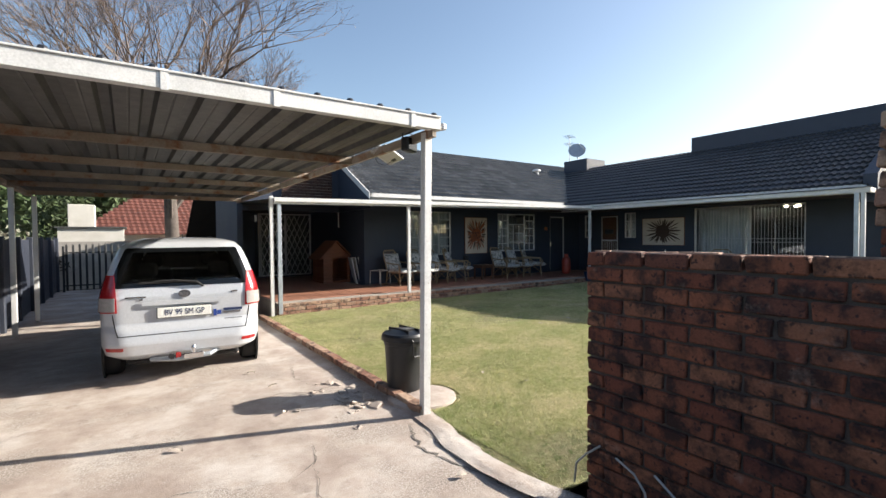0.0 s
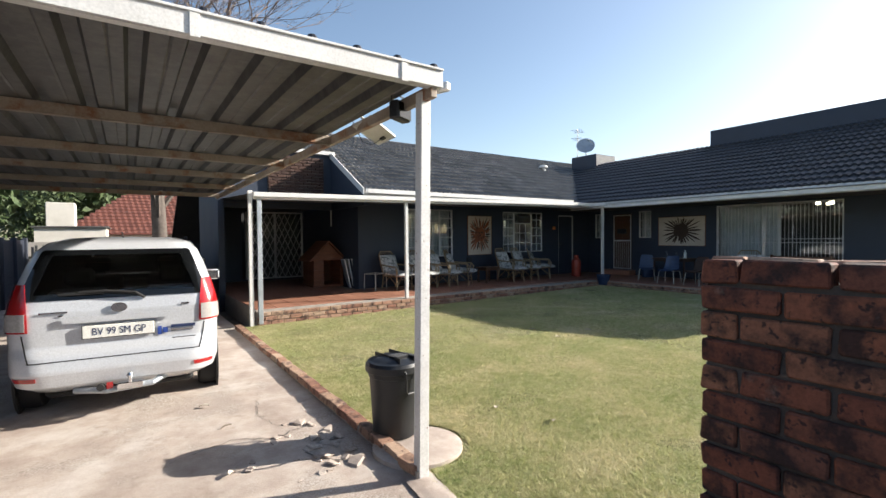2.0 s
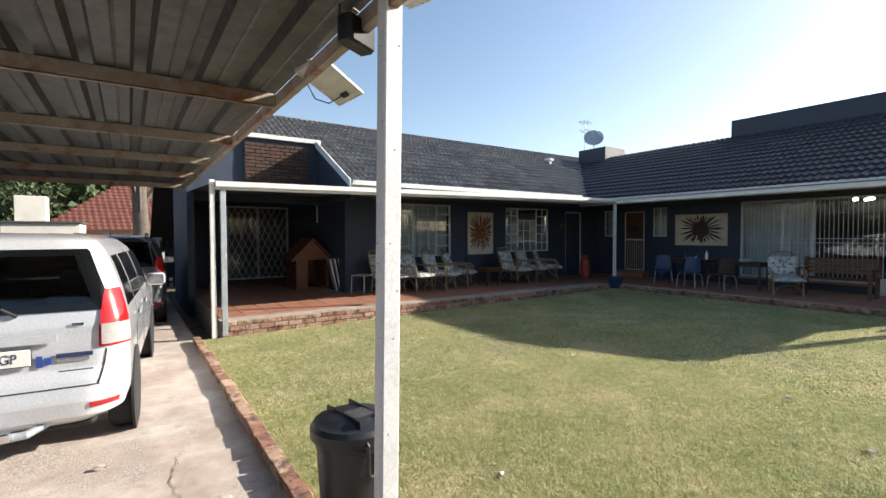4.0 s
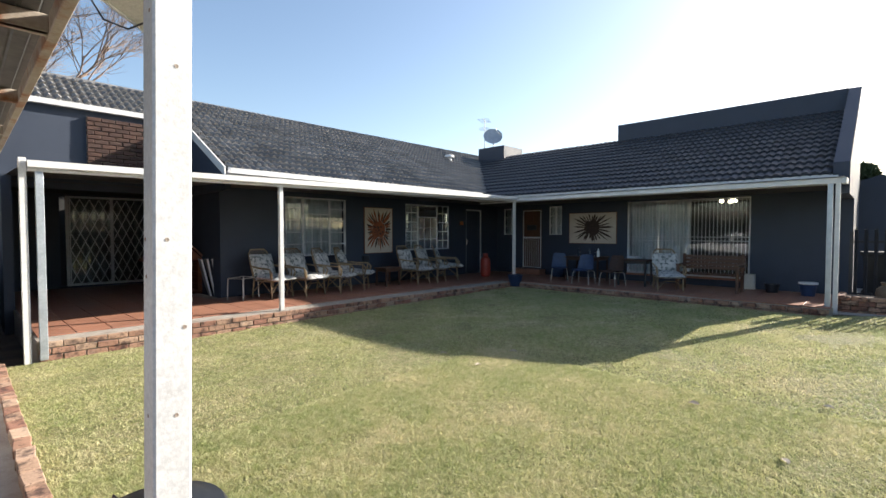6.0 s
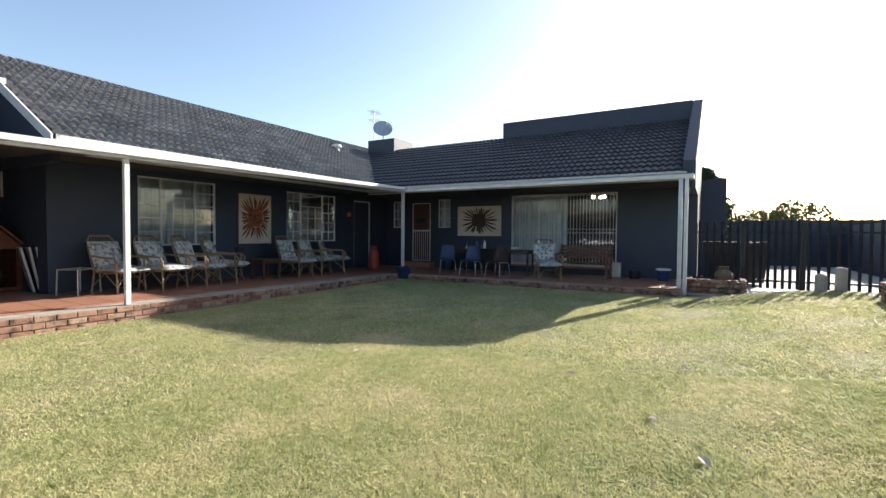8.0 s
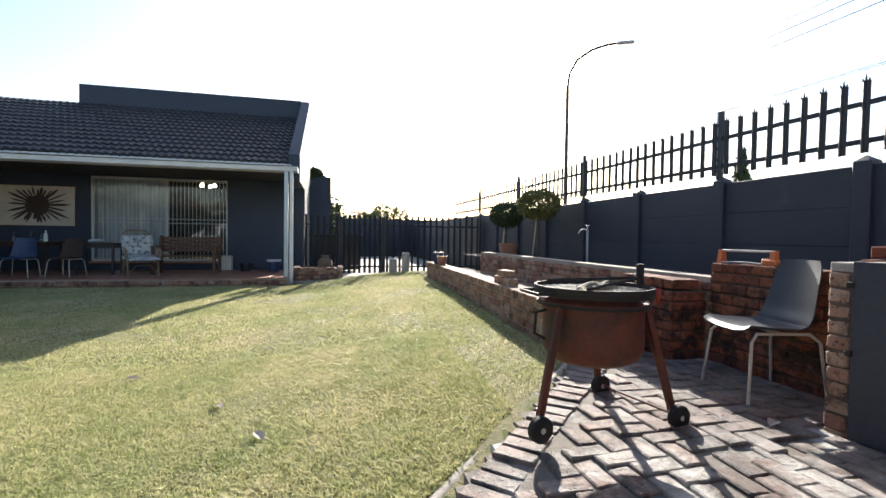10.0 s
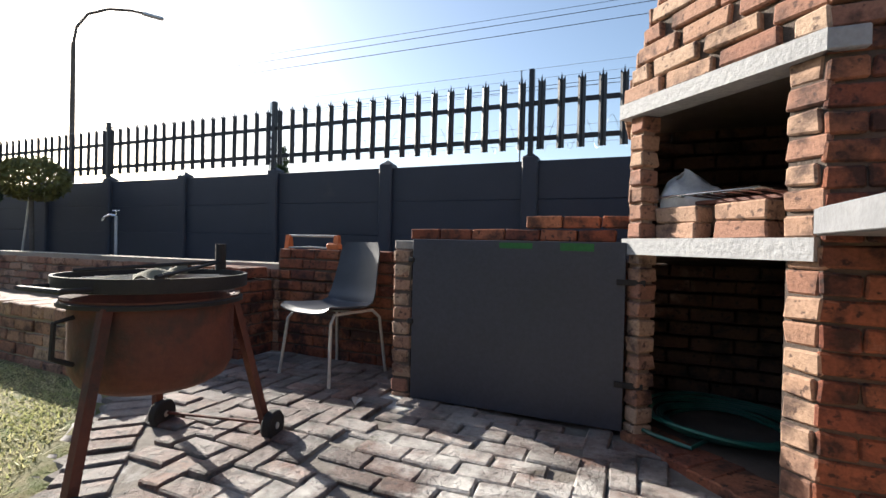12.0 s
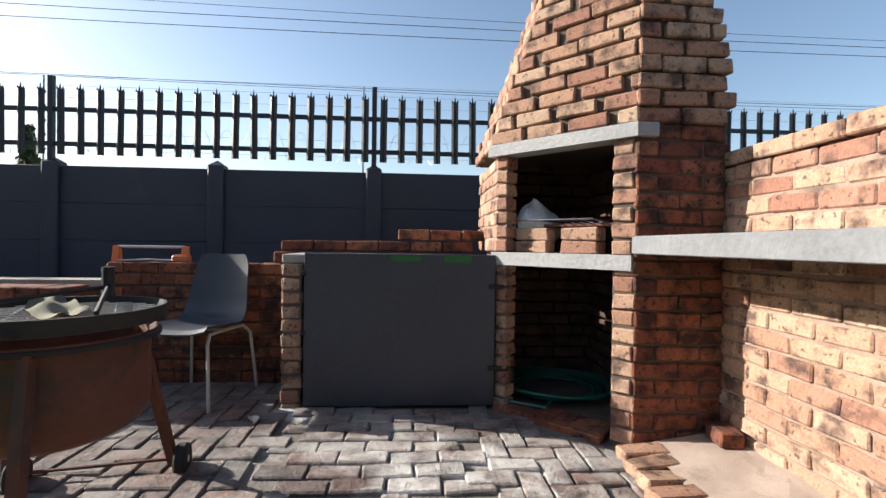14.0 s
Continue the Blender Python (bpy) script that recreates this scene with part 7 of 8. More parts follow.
def bare_tree(name, label, at, height, seed, trunk_r, depth=6, spread=0.5, first=5):
    t = thing(name, label, "tree", at)
    rng = random.Random(seed)
    trunk, limbs, twigs = MB(), MB(), MB()
    top = Vector((rng.uniform(-0.2, 0.2), 0, height * 0.24))
    trunk.tube([(0, 0, -0.1), (0.05, 0.02, height * 0.12), top], trunk_r, 10, r2=trunk_r * 0.8)

    def grow(p, d, l, r, k):
        mid = p + d * l * 0.5 + Vector((rng.gauss(0, 1), rng.gauss(0, 1), rng.gauss(0, 0.5))) * l * 0.045
        e = p + d * l + Vector((rng.gauss(0, 1), rng.gauss(0, 1), rng.gauss(0, 1))) * l * 0.05
        (limbs if k < 3 else twigs).tube([p, mid, e], r, 6 if k < 3 else 3, cap=False, r2=r * 0.62)
        if k >= depth:
            return
        for _ in range(3 if k < 4 else 2 + (rng.random() < 0.6)):
            nd = (d + Vector((rng.gauss(0, 1), rng.gauss(0, 1), rng.gauss(0, 0.6) + 0.15)) * spread * 0.8).normalized()
            grow(mid.lerp(e, rng.uniform(0.2, 1)), nd, l * rng.uniform(0.6, 0.82), r * 0.61, k + 1)
    for k in range(first):
        a = 2 * math.pi * k / first + rng.uniform(-0.3, 0.3)
        grow(top - Vector((0, 0, rng.uniform(0, 0.1) * height)), Vector((math.cos(a) * spread * 1.25, math.sin(a) * spread * 1.25, 1)).normalized(), height * 0.27, trunk_r * 0.36, 1)
    part("trunk", trunk, M_BARK, t, smooth=50)
    raw_part("limb_work", limbs, M_BARK, t)
    tagged(raw_part("twig_mass", twigs, M_TWIG, t, "fine bare reddish twigs"), kind="stuff")
    return t


bare_tree("bare_tree", "tall leafless winter tree behind the carport", (1.75, 27.0, -0.2), 17.0, 12, 0.36, 8, 0.48, 8)
rg2 = random.Random(21)
for x, y, h, w, m_, nm in ((-5.6, 27, 6.5, 4.2, M_LEAF, "evergreen_tree"), (-5.5, 46, 9, 6.5, M_LEAF, "evergreen_tree"), (-1.0, 48, 8, 6.5, M_LEAF, "evergreen_tree"), (-4.6, 7.5, 3.6, 2.2, M_DRYLEAF, "evergreen_tree"), (-4.4, 11, 3.2, 2.4, M_DRYLEAF, "evergreen_tree"), (-4.8, 14.5, 4.0, 2.2, M_DRYLEAF, "evergreen_tree"), (-6.5, 24, 4.0, 2.0, M_LEAFY, "evergreen_tree"), (-9.5, 19, 5.5, 2.4, M_LEAF, "evergreen_tree"), (-3.5, 34, 5.0, 2.6, M_LEAF, "evergreen_tree"), (12.0, 36, 5, 3, M_LEAF, "evergreen_tree")):
    t = thing(nm, "dense dark evergreen tree beyond the yard", "tree", (x, y, -0.3))
    part("trunk", MB().tube([(0, 0, 0), (0.1, 0, h * 0.5)], 0.16, 8, r2=0.1), M_BARK, t)
    raw_part("crown", leaf_crown(rg2, (0, 0, h * 0.65), (w * 0.6, w * 0.6, h * 0.36), 2600, 0.13 * max(1.0, w / 2.4)), m_, t)
# Dark bush repeated as a dense row, added to block skylight from the west.
for k in range(6):
    t = thing("tall_shrub", "dense dry dark shrub in a row added to block skylight over the boundary wall", "shrub", (-2.95 - 0.25 * (k % 2), 3.4 + 1.9 * k, -0.3), group="shrubs along the wall")
    part("trunk", MB().tube([(0, 0, 0), (0.05, 0, 1.6)], 0.07, 8, r2=0.05), M_BARK, t)
    raw_part("crown", leaf_crown(rg2, (0, 0, 1.95), (0.55, 1.05, 0.85), 3000, 0.12), M_DRYLEAF, t)
for x, y, h, w in ((34, 2.8, 3.4, 2.4), (40, -1, 3.6, 3.0), (46, 3, 5.0, 3.6), (38, 7, 4.4, 3), (52, -12, 4.2, 4), (44, -20, 3.4, 4), (60, -2, 4.6, 4)):
    t = thing("far_tree", "hazy tree beyond the gate", "tree", (x, y, -0.3), group="trees beyond the gate")
    part("trunk", MB().tube([(0, 0, 0), (0.1, 0, h * 0.5)], 0.18, 8, r2=0.1), M_BARK, t)
    raw_part("crown", leaf_crown(rg2, (0, 0, h * 0.6), (w * 0.6, w * 0.6, h * 0.36), 2200, 0.16), M_LEAF if x % 4 else M_LEAFY, t)
t = thing("cypress_tree", "dark narrow cypress behind the outbuilding", "tree", (20.5, 2.75, 0))
part("trunk", MB().tube([(0, 0, 0), (0, 0, 2)], 0.1, 8), M_BARK, t)
cy = MB()
for k in range(3200):
    z = rg2.random() ** 0.8
    r = 0.75 * (1 - z) ** 0.7 * rg2.uniform(0.75, 1.1) + 0.05
    a = rg2.uniform(0, 6.283)
    p = Vector((r * math.cos(a), r * math.sin(a), 0.3 + 3.1 * z))
    o = len(cy.v)
    s_ = 0.10
    cy.v += [tuple(p + Vector((rg2.gauss(0, s_), rg2.gauss(0, s_), rg2.gauss(0, s_)))) for _ in range(3)]
    cy.f.append((o, o + 1, o + 2))
raw_part("crown", cy, M_LEAF, t)
for x, y, z, r, lbl, m_ in ((9.75, -1.25, 1.60, 0.36, "round clipped standard shrub with yellow-green leaves", M_LEAFY), (11.1, -1.2, 1.48, 0.33, "flat clipped standard shrub with dark leaves", M_LEAF)):
    t = thing("topiary", lbl, "shrub", (x, y, 0.64))
    part("trunk", MB().tube([(0, 0, 0), (0.02, 0.01, z - 0.64)], 0.025, 8), M_BARK, t)
    part("stake", MB().tube([(0.12, 0.05, 0), (0.02, 0.02, z - 0.8)], 0.012, 6), M_STEELW, t)
    tp_ = MB()
    for _ in range(4200):
        d = Vector((rg2.gauss(0, 1), rg2.gauss(0, 1), rg2.gauss(0, 1))).normalized()
        p = Vector((0, 0, z - 0.64)) + Vector((d.x * r, d.y * r, d.z * r * 0.72)) * (0.82 + 0.18 * rg2.random() + 0.1 * noise.noise(d * 2.3))
        o = len(tp_.v)
        tp_.v += [tuple(p + Vector((rg2.gauss(0, 1), rg2.gauss(0, 1), rg2.gauss(0, 1))) * 0.02) for _ in range(3)]
        tp_.f.append((o, o + 1, o + 2))
    raw_part("crown", tp_, m_, t)
t = thing("small_conifer", "small dark conifer top beyond the wall", "tree", (8.6, -4.2, 0))
cy = MB()
for k in range(1200):
    z = rg2.random()
    r = 0.32 * (1 - z) * rg2.uniform(0.6, 1.1)
    a = rg2.uniform(0, 6.283)
    p = Vector((r * math.cos(a), r * math.sin(a), 1.0 + 1.5 * z))
    o = len(cy.v)
    cy.v += [tuple(p + Vector((rg2.gauss(0, 1), rg2.gauss(0, 1), rg2.gauss(0, 1))) * 0.035) for _ in range(3)]
    cy.f.append((o, o + 1, o + 2))
part("trunk", MB().tube([(0, 0, -0.3), (0, 0, 2.2)], 0.04, 6), M_BARK, t)
raw_part("crown", cy, M_LEAF, t)

# ---- street lamp, wires ----
sl_ = thing("street_lamp", "tall dark street lamp beyond the wall", "street lamp", (32.2, -13.8, -0.9))
part("pole", MB().tube([(0, 0, 0), (0, 0, 6), (0, 0, 12.6)], 0.17, 10, r2=0.11), M_BARK, sl_)
part("arm", MB().tube([(0, 0, 12.5), (-0.06, -0.11, 13.5), (-0.3, -0.55, 14.4), (-0.75, -1.4, 15.0), (-1.25, -2.3, 15.25), (-1.6, -2.95, 15.3)], 0.075, 8), M_BARK, sl_)
part("lamp_head", MB().cbox(-0.55, 0.55, -0.16, 0.16, -0.09, 0.09, 0.05, m=pose(-1.8, -3.3, 15.28, 0, 0, 61.5)), M_GALV, sl_)
for yy, z, dz in ((-9, 6.05, 0.0), (-9.2, 6.4, 0.1), (-11, 5.4, 0.1), (-14, 6.3, 0.2), (-14.5, 9.2, 0.3)):
    solid("power_line", MB().tube([(x, yy + 0.3 * math.sin(x * 0.02), z + dz * (x / 40) + 0.0004 * (x - 3) ** 2) for x in range(-40, 61, 5)], 0.008, 5), M_BLACK, "thin overhead power line crossing the sky", "power line", group="power lines")

for px in (-40,):
    up_ = thing("utility_pole", "tall wooden pole carrying the power lines", "utility pole", (px, -11.5, -0.3), group="utility poles")
    part("pole", MB().tube([(0, 0, 0), (0, 0, 11.4)], 0.14, 8, r2=0.1), M_BARK, up_)
    for z in (6.6, 9.9):
        part("crossarm", MB().cbox(-0.06, 0.06, -3.3, 3.0, z, z + 0.1, 0.01), M_BARK, up_)

# ---- cracks and rubble in the drive ----
def crack(pts, w, seed):
    rg = random.Random(seed)
    fine = []
    for (x0, y0), (x1, y1) in zip(pts[:-1], pts[1:]):
        n = max(2, int(math.hypot(x1 - x0, y1 - y0) / 0.045))
        fine += [(x0 + (x1 - x0) * i / n + rg.gauss(0, 0.012), y0 + (y1 - y0) * i / n + rg.gauss(0, 0.012)) for i in range(n)]
    mb = MB()
    for i, (x, y) in enumerate(fine):
        t = w * rg.uniform(0.3, 1.0) * min(1, 0.2 + min(i, len(fine) - 1 - i) * 0.12)
        d = Vector((fine[min(i + 1, len(fine) - 1)][0] - fine[max(i - 1, 0)][0], fine[min(i + 1, len(fine) - 1)][1] - fine[max(i - 1, 0)][1], 0)).normalized()
        z = (drive_z(x, y) if x < 2.1 else ground_z(x, y)) + 0.005
        mb.v += [(x - d.y * t, y + d.x * t, z), (x + d.y * t, y - d.x * t, z)]
    for i in range(len(fine) - 1):
        mb.f.append((2 * i, 2 * i + 1, 2 * i + 3, 2 * i + 2))
    return solid("crack", mb, M_JOINT, "dark earth-filled crack in the concrete", "crack", "structure")


for k, (p, w) in enumerate((([(1.95, 3.45), (1.75, 3.0), (1.85, 2.55), (1.98, 2.1), (2.03, 1.6)], 0.011), ([(1.98, 3.3), (1.88, 2.7), (2.0, 2.3)], 0.007), ([(0.75, 3.05), (1.0, 3.2), (1.15, 3.55)], 0.006), ([(1.0, 3.2), (0.9, 2.75), (1.05, 2.3)], 0.004),
                             ([(1.95, 4.9), (1.5, 4.75), (1.2, 4.9), (0.7, 4.7)], 0.008), ([(1.9, 4.6), (1.62, 4.35), (1.75, 4.1), (1.98, 4.0)], 0.012), ([(1.6, 4.9), (1.5, 5.4), (1.65, 6.0)], 0.005), ([(-1.5, 3.2), (-0.6, 3.5), (0.2, 3.3), (0.75, 3.05)], 0.004))):
    crack(p, w, k)
rr_ = random.Random(31)
for k in range(46):
    x, y = 1.98 - abs(rr_.gauss(0, 0.28)), 4.35 + rr_.gauss(0, 0.28)
    s_ = rr_.uniform(0.018, 0.07) * (0.6 if x < 1.7 else 1)
    stn = MB().cbox(-s_, s_, -s_ * 0.8, s_ * 0.8, 0, s_ * 0.5, s_ * 0.2, s_ * 0.25, rr_)
    so = solid("concrete_fragment", stn, M_CONC, "broken fragment of concrete on the driveway", "rubble", group="broken concrete")
    so.matrix_world = pose(x, y, drive_z(x, y) - 0.004, rr_.uniform(-12, 12), rr_.uniform(-12, 12), rr_.uniform(0, 360))

# ---- beyond the driveway ----
pb = palisade("palisade_fence", "black palisade fence at the end of the driveway", -1.9, 2.4, 0, 0, 26)
pb.matrix_world = pose(0.4, 18.6, -0.13, 0, 0, 90) @ pose(0, -0.25, 0)
solid("wall_north_far", MB().box(-12, 2.3, 21.5, 21.7, -0.3, 1.45), M_CONC2, "grey concrete boundary wall behind the driveway", "wall", "structure")
nb = thing("neighbour_house", "neighbouring house with a red tiled roof and cream walls", "house", (1.0, 33, -0.3))
part("wall", MB().box(-3.0, 12, 0, 0.3, 0, 2.3).box(-3, -2.7, 0.3, 8, 0, 2.3).box(11.7, 12, 0.3, 8, 0, 2.3), M_CREAM, nb)
rf = MB()
rf.add([(-3.5, -0.6, 2.1), (12.5, -0.6, 2.1), (9, 4, 5.2), (0.2, 4, 5.2)], [(0, 1, 2, 3)])
rf.add([(12.5, 8.6, 2.1), (-3.5, 8.6, 2.1), (0.2, 4, 5.2), (9, 4, 5.2)], [(0, 1, 2, 3)])
rf.add([(-3.5, 8.6, 2.1), (-3.5, -0.6, 2.1), (0.2, 4, 5.2)], [(0, 1, 2)])
rf.add([(12.5, -0.6, 2.1), (12.5, 8.6, 2.1), (9, 4, 5.2)], [(0, 1, 2)])
roof_n = part("roof", rf, M_REDROOF, nb)
tl_ = MB()
for j in range(15):
    y, z = -0.6 + 4.6 * j / 15, 2.1 + 3.1 * j / 15
    x0, x1 = -3.5 + 3.7 * j / 15, 12.5 - 3.5 * j / 15
    k = x0
    while k < x1:
        tl_.add([(k, y, z + 0.07), (k + 0.14, y, z + 0.11), (k + 0.28, y, z + 0.07), (k, y + 0.31, z + 0.23), (k + 0.14, y + 0.31, z + 0.26), (k + 0.28, y + 0.31, z + 0.23), (k, y, z), (k + 0.14, y, z + 0.04), (k + 0.28, y, z)], [(0, 1, 4, 3), (1, 2, 5, 4), (6, 7, 1, 0), (7, 8, 2, 1)])
        k += 0.29
tagged(raw_part("roof_tiles", tl_, M_REDROOF, roof_n), kind="stuff")
for x in (1.0, 4.5, 8.0):
    w_ = part("window", MB().cbox(x, x + 1.4, -0.04, 0.02, 0.9, 1.9, 0.01), M_CGLASS, nb)
    part("frame", MB().cbox(x - 0.06, x + 1.46, -0.03, -0.01, 0.84, 1.96, 0.01), M_FRAME, w_)
ob_ = thing("outbuilding", "pale cream outbuilding with a chimney behind the fence", "building", (-1.2, 24, -0.3))
part("wall", MB().box(-1.2, 1.0, 0, 3, 0, 2.3), M_CREAM, ob_)
part("chimney", MB().cbox(-0.9, 0.0, 0.4, 1.2, 2.3, 3.3, 0.02), M_CREAM, ob_)
part("roof", MB().cbox(-1.3, 1.1, -0.1, 3.1, 2.3, 2.36, 0.01), M_SHEET, ob_)
solid("hedge", leaf_crown(rg2, (-4.5, 21, 1.2), (2.5, 0.8, 0.9), 2600, 0.1), M_DRYLEAF, "dark scrubby hedge beyond the boundary wall", "hedge", "stuff")

# ---- grass ----
def grass():
    """Short mown blades with straw-coloured and worn patches."""
    rs = np.random.RandomState(3)
    n, m = 700000, 750000
    x = np.concatenate([2.2 + 10.4 * rs.rand(n) ** 1.25, 2.2 + 4.6 * rs.rand(m) ** 1.2])
    y = np.concatenate([0.15 + 9.75 * rs.rand(n), 1.2 + 5.0 * rs.rand(m) ** 1.15])
    n += m
    ok = ~((y < 1.84) & (x + y < 6.0)) & ((x - 2.38) ** 2 + (y - 3.94) ** 2 > 0.155) & (x < 12.5) & (y > 0.52 - 0.031 * (x - 5.72))
    edge = np.where(y > 3.6, 2.21, 2.21 - 0.15 * np.clip((3.6 - y) / 1.0, 0, 1) + 0.12 * np.clip((2.4 - y) / 0.8, 0, 1) + 0.05)
    ok &= x > edge
    patch = np.sin(x * 2.1 + 1.3 * np.sin(y * 1.7)) * np.sin(y * 2.6 + 0.9 * np.sin(x * 1.9)) + 0.5 * np.sin(x * 7.1 + y * 3.3) * np.sin(y * 6.3)
    ok &= rs.rand(n) < np.clip(0.95 - 0.35 * (patch > 0.75), 0, 1)
    x, y, patch = x[ok], y[ok], patch[ok]
    n = len(x)
    z = -0.135 + 0.012 * (np.clip(x, 2.1, 14) - 2.1)
    t1, t2 = np.clip((3.4 - y) / 3.0, 0, 1), np.clip((x - 2.1) / 0.9, 0, 1)
    t3 = np.clip((2.0 - y) / 0.3, 0, 1)
    z += 0.275 * t1 * t1 * (3 - 2 * t1) * np.maximum(t2 * t2 * (3 - 2 * t2), t3 * t3 * (3 - 2 * t3))
    z -= 0.008
    a = rs.rand(n) * 6.283
    h = 0.008 + 0.024 * rs.rand(n) * (1 - 0.4 * np.clip(patch, 0, 1))
    w = 0.0016 + 0.0022 * rs.rand(n) + 0.0005 * x
    lean = 1.6 * h * rs.randn(n)
    lx, ly = lean * np.cos(a * 3.1), lean * np.sin(a * 3.1)
    v = np.zeros((n, 3, 3), dtype=np.float32)
    v[:, 0] = np.stack([x - w * np.cos(a), y - w * np.sin(a), z], 1)
    v[:, 1] = np.stack([x + w * np.cos(a), y + w * np.sin(a), z], 1)
    v[:, 2] = np.stack([x + lx, y + ly, z + h], 1)
    me = bpy.data.meshes.new("grass")
    me.vertices.add(3 * n)
    me.vertices.foreach_set("co", v.ravel())
    me.loops.add(3 * n)
    me.loops.foreach_set("vertex_index", np.arange(3 * n, dtype=np.int32))
    me.polygons.add(n)
    me.polygons.foreach_set("loop_start", np.arange(0, 3 * n, 3, dtype=np.int32))
    me.update(calc_edges=True)
    me.materials.append(M_GRASS)
    return tagged(new("grass", me), "short patchy winter lawn, green with straw patches", "grass", kind="stuff")


M_GRASS, gnt, gb_ = nodes_of("mown_grass")
gi_ = gnt.nodes.new("ShaderNodeNewGeometry")
pcol = ramp(gnt, noise_tex(gnt, 1.1, 5, "World", 0.62), [(0.36, (0.26, 0.34, 0.125)), (0.52, (0.48, 0.48, 0.245)), (0.66, (0.80, 0.68, 0.49))])
pcol = mix(gnt, 0.45, pcol, ramp(gnt, noise_tex(gnt, 13.0, 4, "World", 0.7), [(0.38, (0.22, 0.29, 0.11)), (0.62, (0.78, 0.70, 0.50))]))
icol = ramp(gnt, gi_.outputs["Random Per Island"], [(0.0, (0.20, 0.24, 0.07)), (0.5, (0.50, 0.48, 0.19)), (1.0, (0.85, 0.76, 0.48))])
gnt.links.new(mix(gnt, 0.4, pcol, icol), gb_.inputs["Base Color"])
gb_.inputs["Roughness"].default_value = 0.6
gb_.inputs["Specular IOR Level"].default_value = 0.25
gtr = gnt.nodes.new("ShaderNodeBsdfTranslucent")
gmx = gnt.nodes.new("ShaderNodeMixShader")
gmx.inputs[0].default_value = 0.38
gnt.links.new(gb_.inputs["Base Color"].links[0].from_socket, gtr.inputs[0])
gnt.links.new(gb_.outputs[0], gmx.inputs[1])
gnt.links.new(gtr.outputs[0], gmx.inputs[2])
gnt.links.new(gmx.outputs[0], gnt.nodes["Material Output"].inputs[0])
grass()

# ---- pieces of walls, roofs and floors ----
KB = 0.8365
# One wall: darker brick on its shaded west side, paler on the sunlit east.
lay(wall_b, M_BRICK_D, (2.082, 1.66), (2.082, -0.75), -0.12, 18, depth=0.062, deep=0.062)
lay(wall_b2, M_BRICK, (2.20, 0.40), (2.20, 1.66), 0.135, 18, depth=0.05, start=1, k_=KB, deep=0.05)
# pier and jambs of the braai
# Pier front faces away from the sun, so its shade is in the brick colour.
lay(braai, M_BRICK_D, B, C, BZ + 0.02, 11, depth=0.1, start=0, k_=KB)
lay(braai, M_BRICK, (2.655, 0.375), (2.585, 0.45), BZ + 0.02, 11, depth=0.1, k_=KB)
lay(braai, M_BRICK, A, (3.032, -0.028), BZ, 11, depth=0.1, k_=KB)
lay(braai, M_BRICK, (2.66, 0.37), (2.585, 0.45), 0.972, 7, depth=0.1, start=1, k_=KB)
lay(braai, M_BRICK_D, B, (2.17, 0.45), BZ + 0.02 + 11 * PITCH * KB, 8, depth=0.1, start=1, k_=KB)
lay(braai, M_BRICK, A, (3.032, -0.028), 0.972, 7, depth=0.1, k_=KB)
lay(braai, M_BRICK, (3.08, -0.72), A, 0.972, 7, depth=0.1, k_=KB)
# Store lining: the dark tone replaces deep shade, the upper courses are sooted.
lay(braai, M_BRICK_S, (2.98, -0.62), (2.33, -0.62), BZ, 10, depth=0.06, k_=KB)
lay(braai, M_BRICK_S, (2.36, -0.62), (2.36, 0.36), BZ, 10, depth=0.06, k_=KB)
lay(braai, M_BRICK_S, (2.98, -0.62), (2.33, -0.62), BZ + 0.82, 8, depth=0.06, k_=KB)
lay(braai, M_BRICK_S, (2.36, -0.62), (2.36, 0.36), BZ + 0.82, 8, depth=0.06, k_=KB)
TOPP = [(2.60, 0.33), (2.53, 0.42), (2.40, 0.42), (2.40, 0.20), (2.60, 0.20)]
chim = thing("chimney", "tapering corbelled clay brick chimney hood", "chimney", kind="structure")
BASE = [(3.105, -0.085), (2.595, 0.46), (2.15, 0.46), (2.15, -0.75), (3.105, -0.75)]
core = MB()
for k in range(21):
    f = min(k, 14) / 22
    pts = [tuple(Vector(p).lerp(Vector(q), f)) for p, q in zip(BASE, TOPP)]
    cx, cy = sum(p[0] for p in pts) / 5, sum(p[1] for p in pts) / 5
    inner = [(cx + (x - cx) * 0.93, cy + (y - cy) * 0.945) for x, y in pts]
    core.prism(inner, 2, 1.515 + k * PITCH * KB, 1.515 + (k + 1) * PITCH * KB)
    for e, (p, q) in enumerate(zip(pts, pts[1:] + pts[:1])):
        if e in (0, 1, 4):
            lay(chim, M_BRICK, p, q, 1.523 + k * PITCH * KB, 1, depth=0.09, start=k, rough=0.006, k_=KB, gap=0.045)
part("mortar_core", core, M_MORTAR_D, chim)
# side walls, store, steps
# Darker brick copy here as well, with shade in its tones.
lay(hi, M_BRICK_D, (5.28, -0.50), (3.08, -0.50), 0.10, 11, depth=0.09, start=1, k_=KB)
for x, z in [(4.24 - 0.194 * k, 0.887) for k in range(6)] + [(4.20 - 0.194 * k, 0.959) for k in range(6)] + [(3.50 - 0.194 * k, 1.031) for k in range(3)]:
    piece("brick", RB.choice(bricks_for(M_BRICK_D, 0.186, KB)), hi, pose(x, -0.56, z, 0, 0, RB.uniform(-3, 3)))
lay(cup, M_BRICK, (4.17, -0.075), (4.06, -0.075), 0.12, 11, depth=0.1, k_=KB)
lay(cup, M_BRICK, (4.17, -0.5), (4.17, -0.08), 0.12, 11, depth=0.1, start=1, k_=KB)
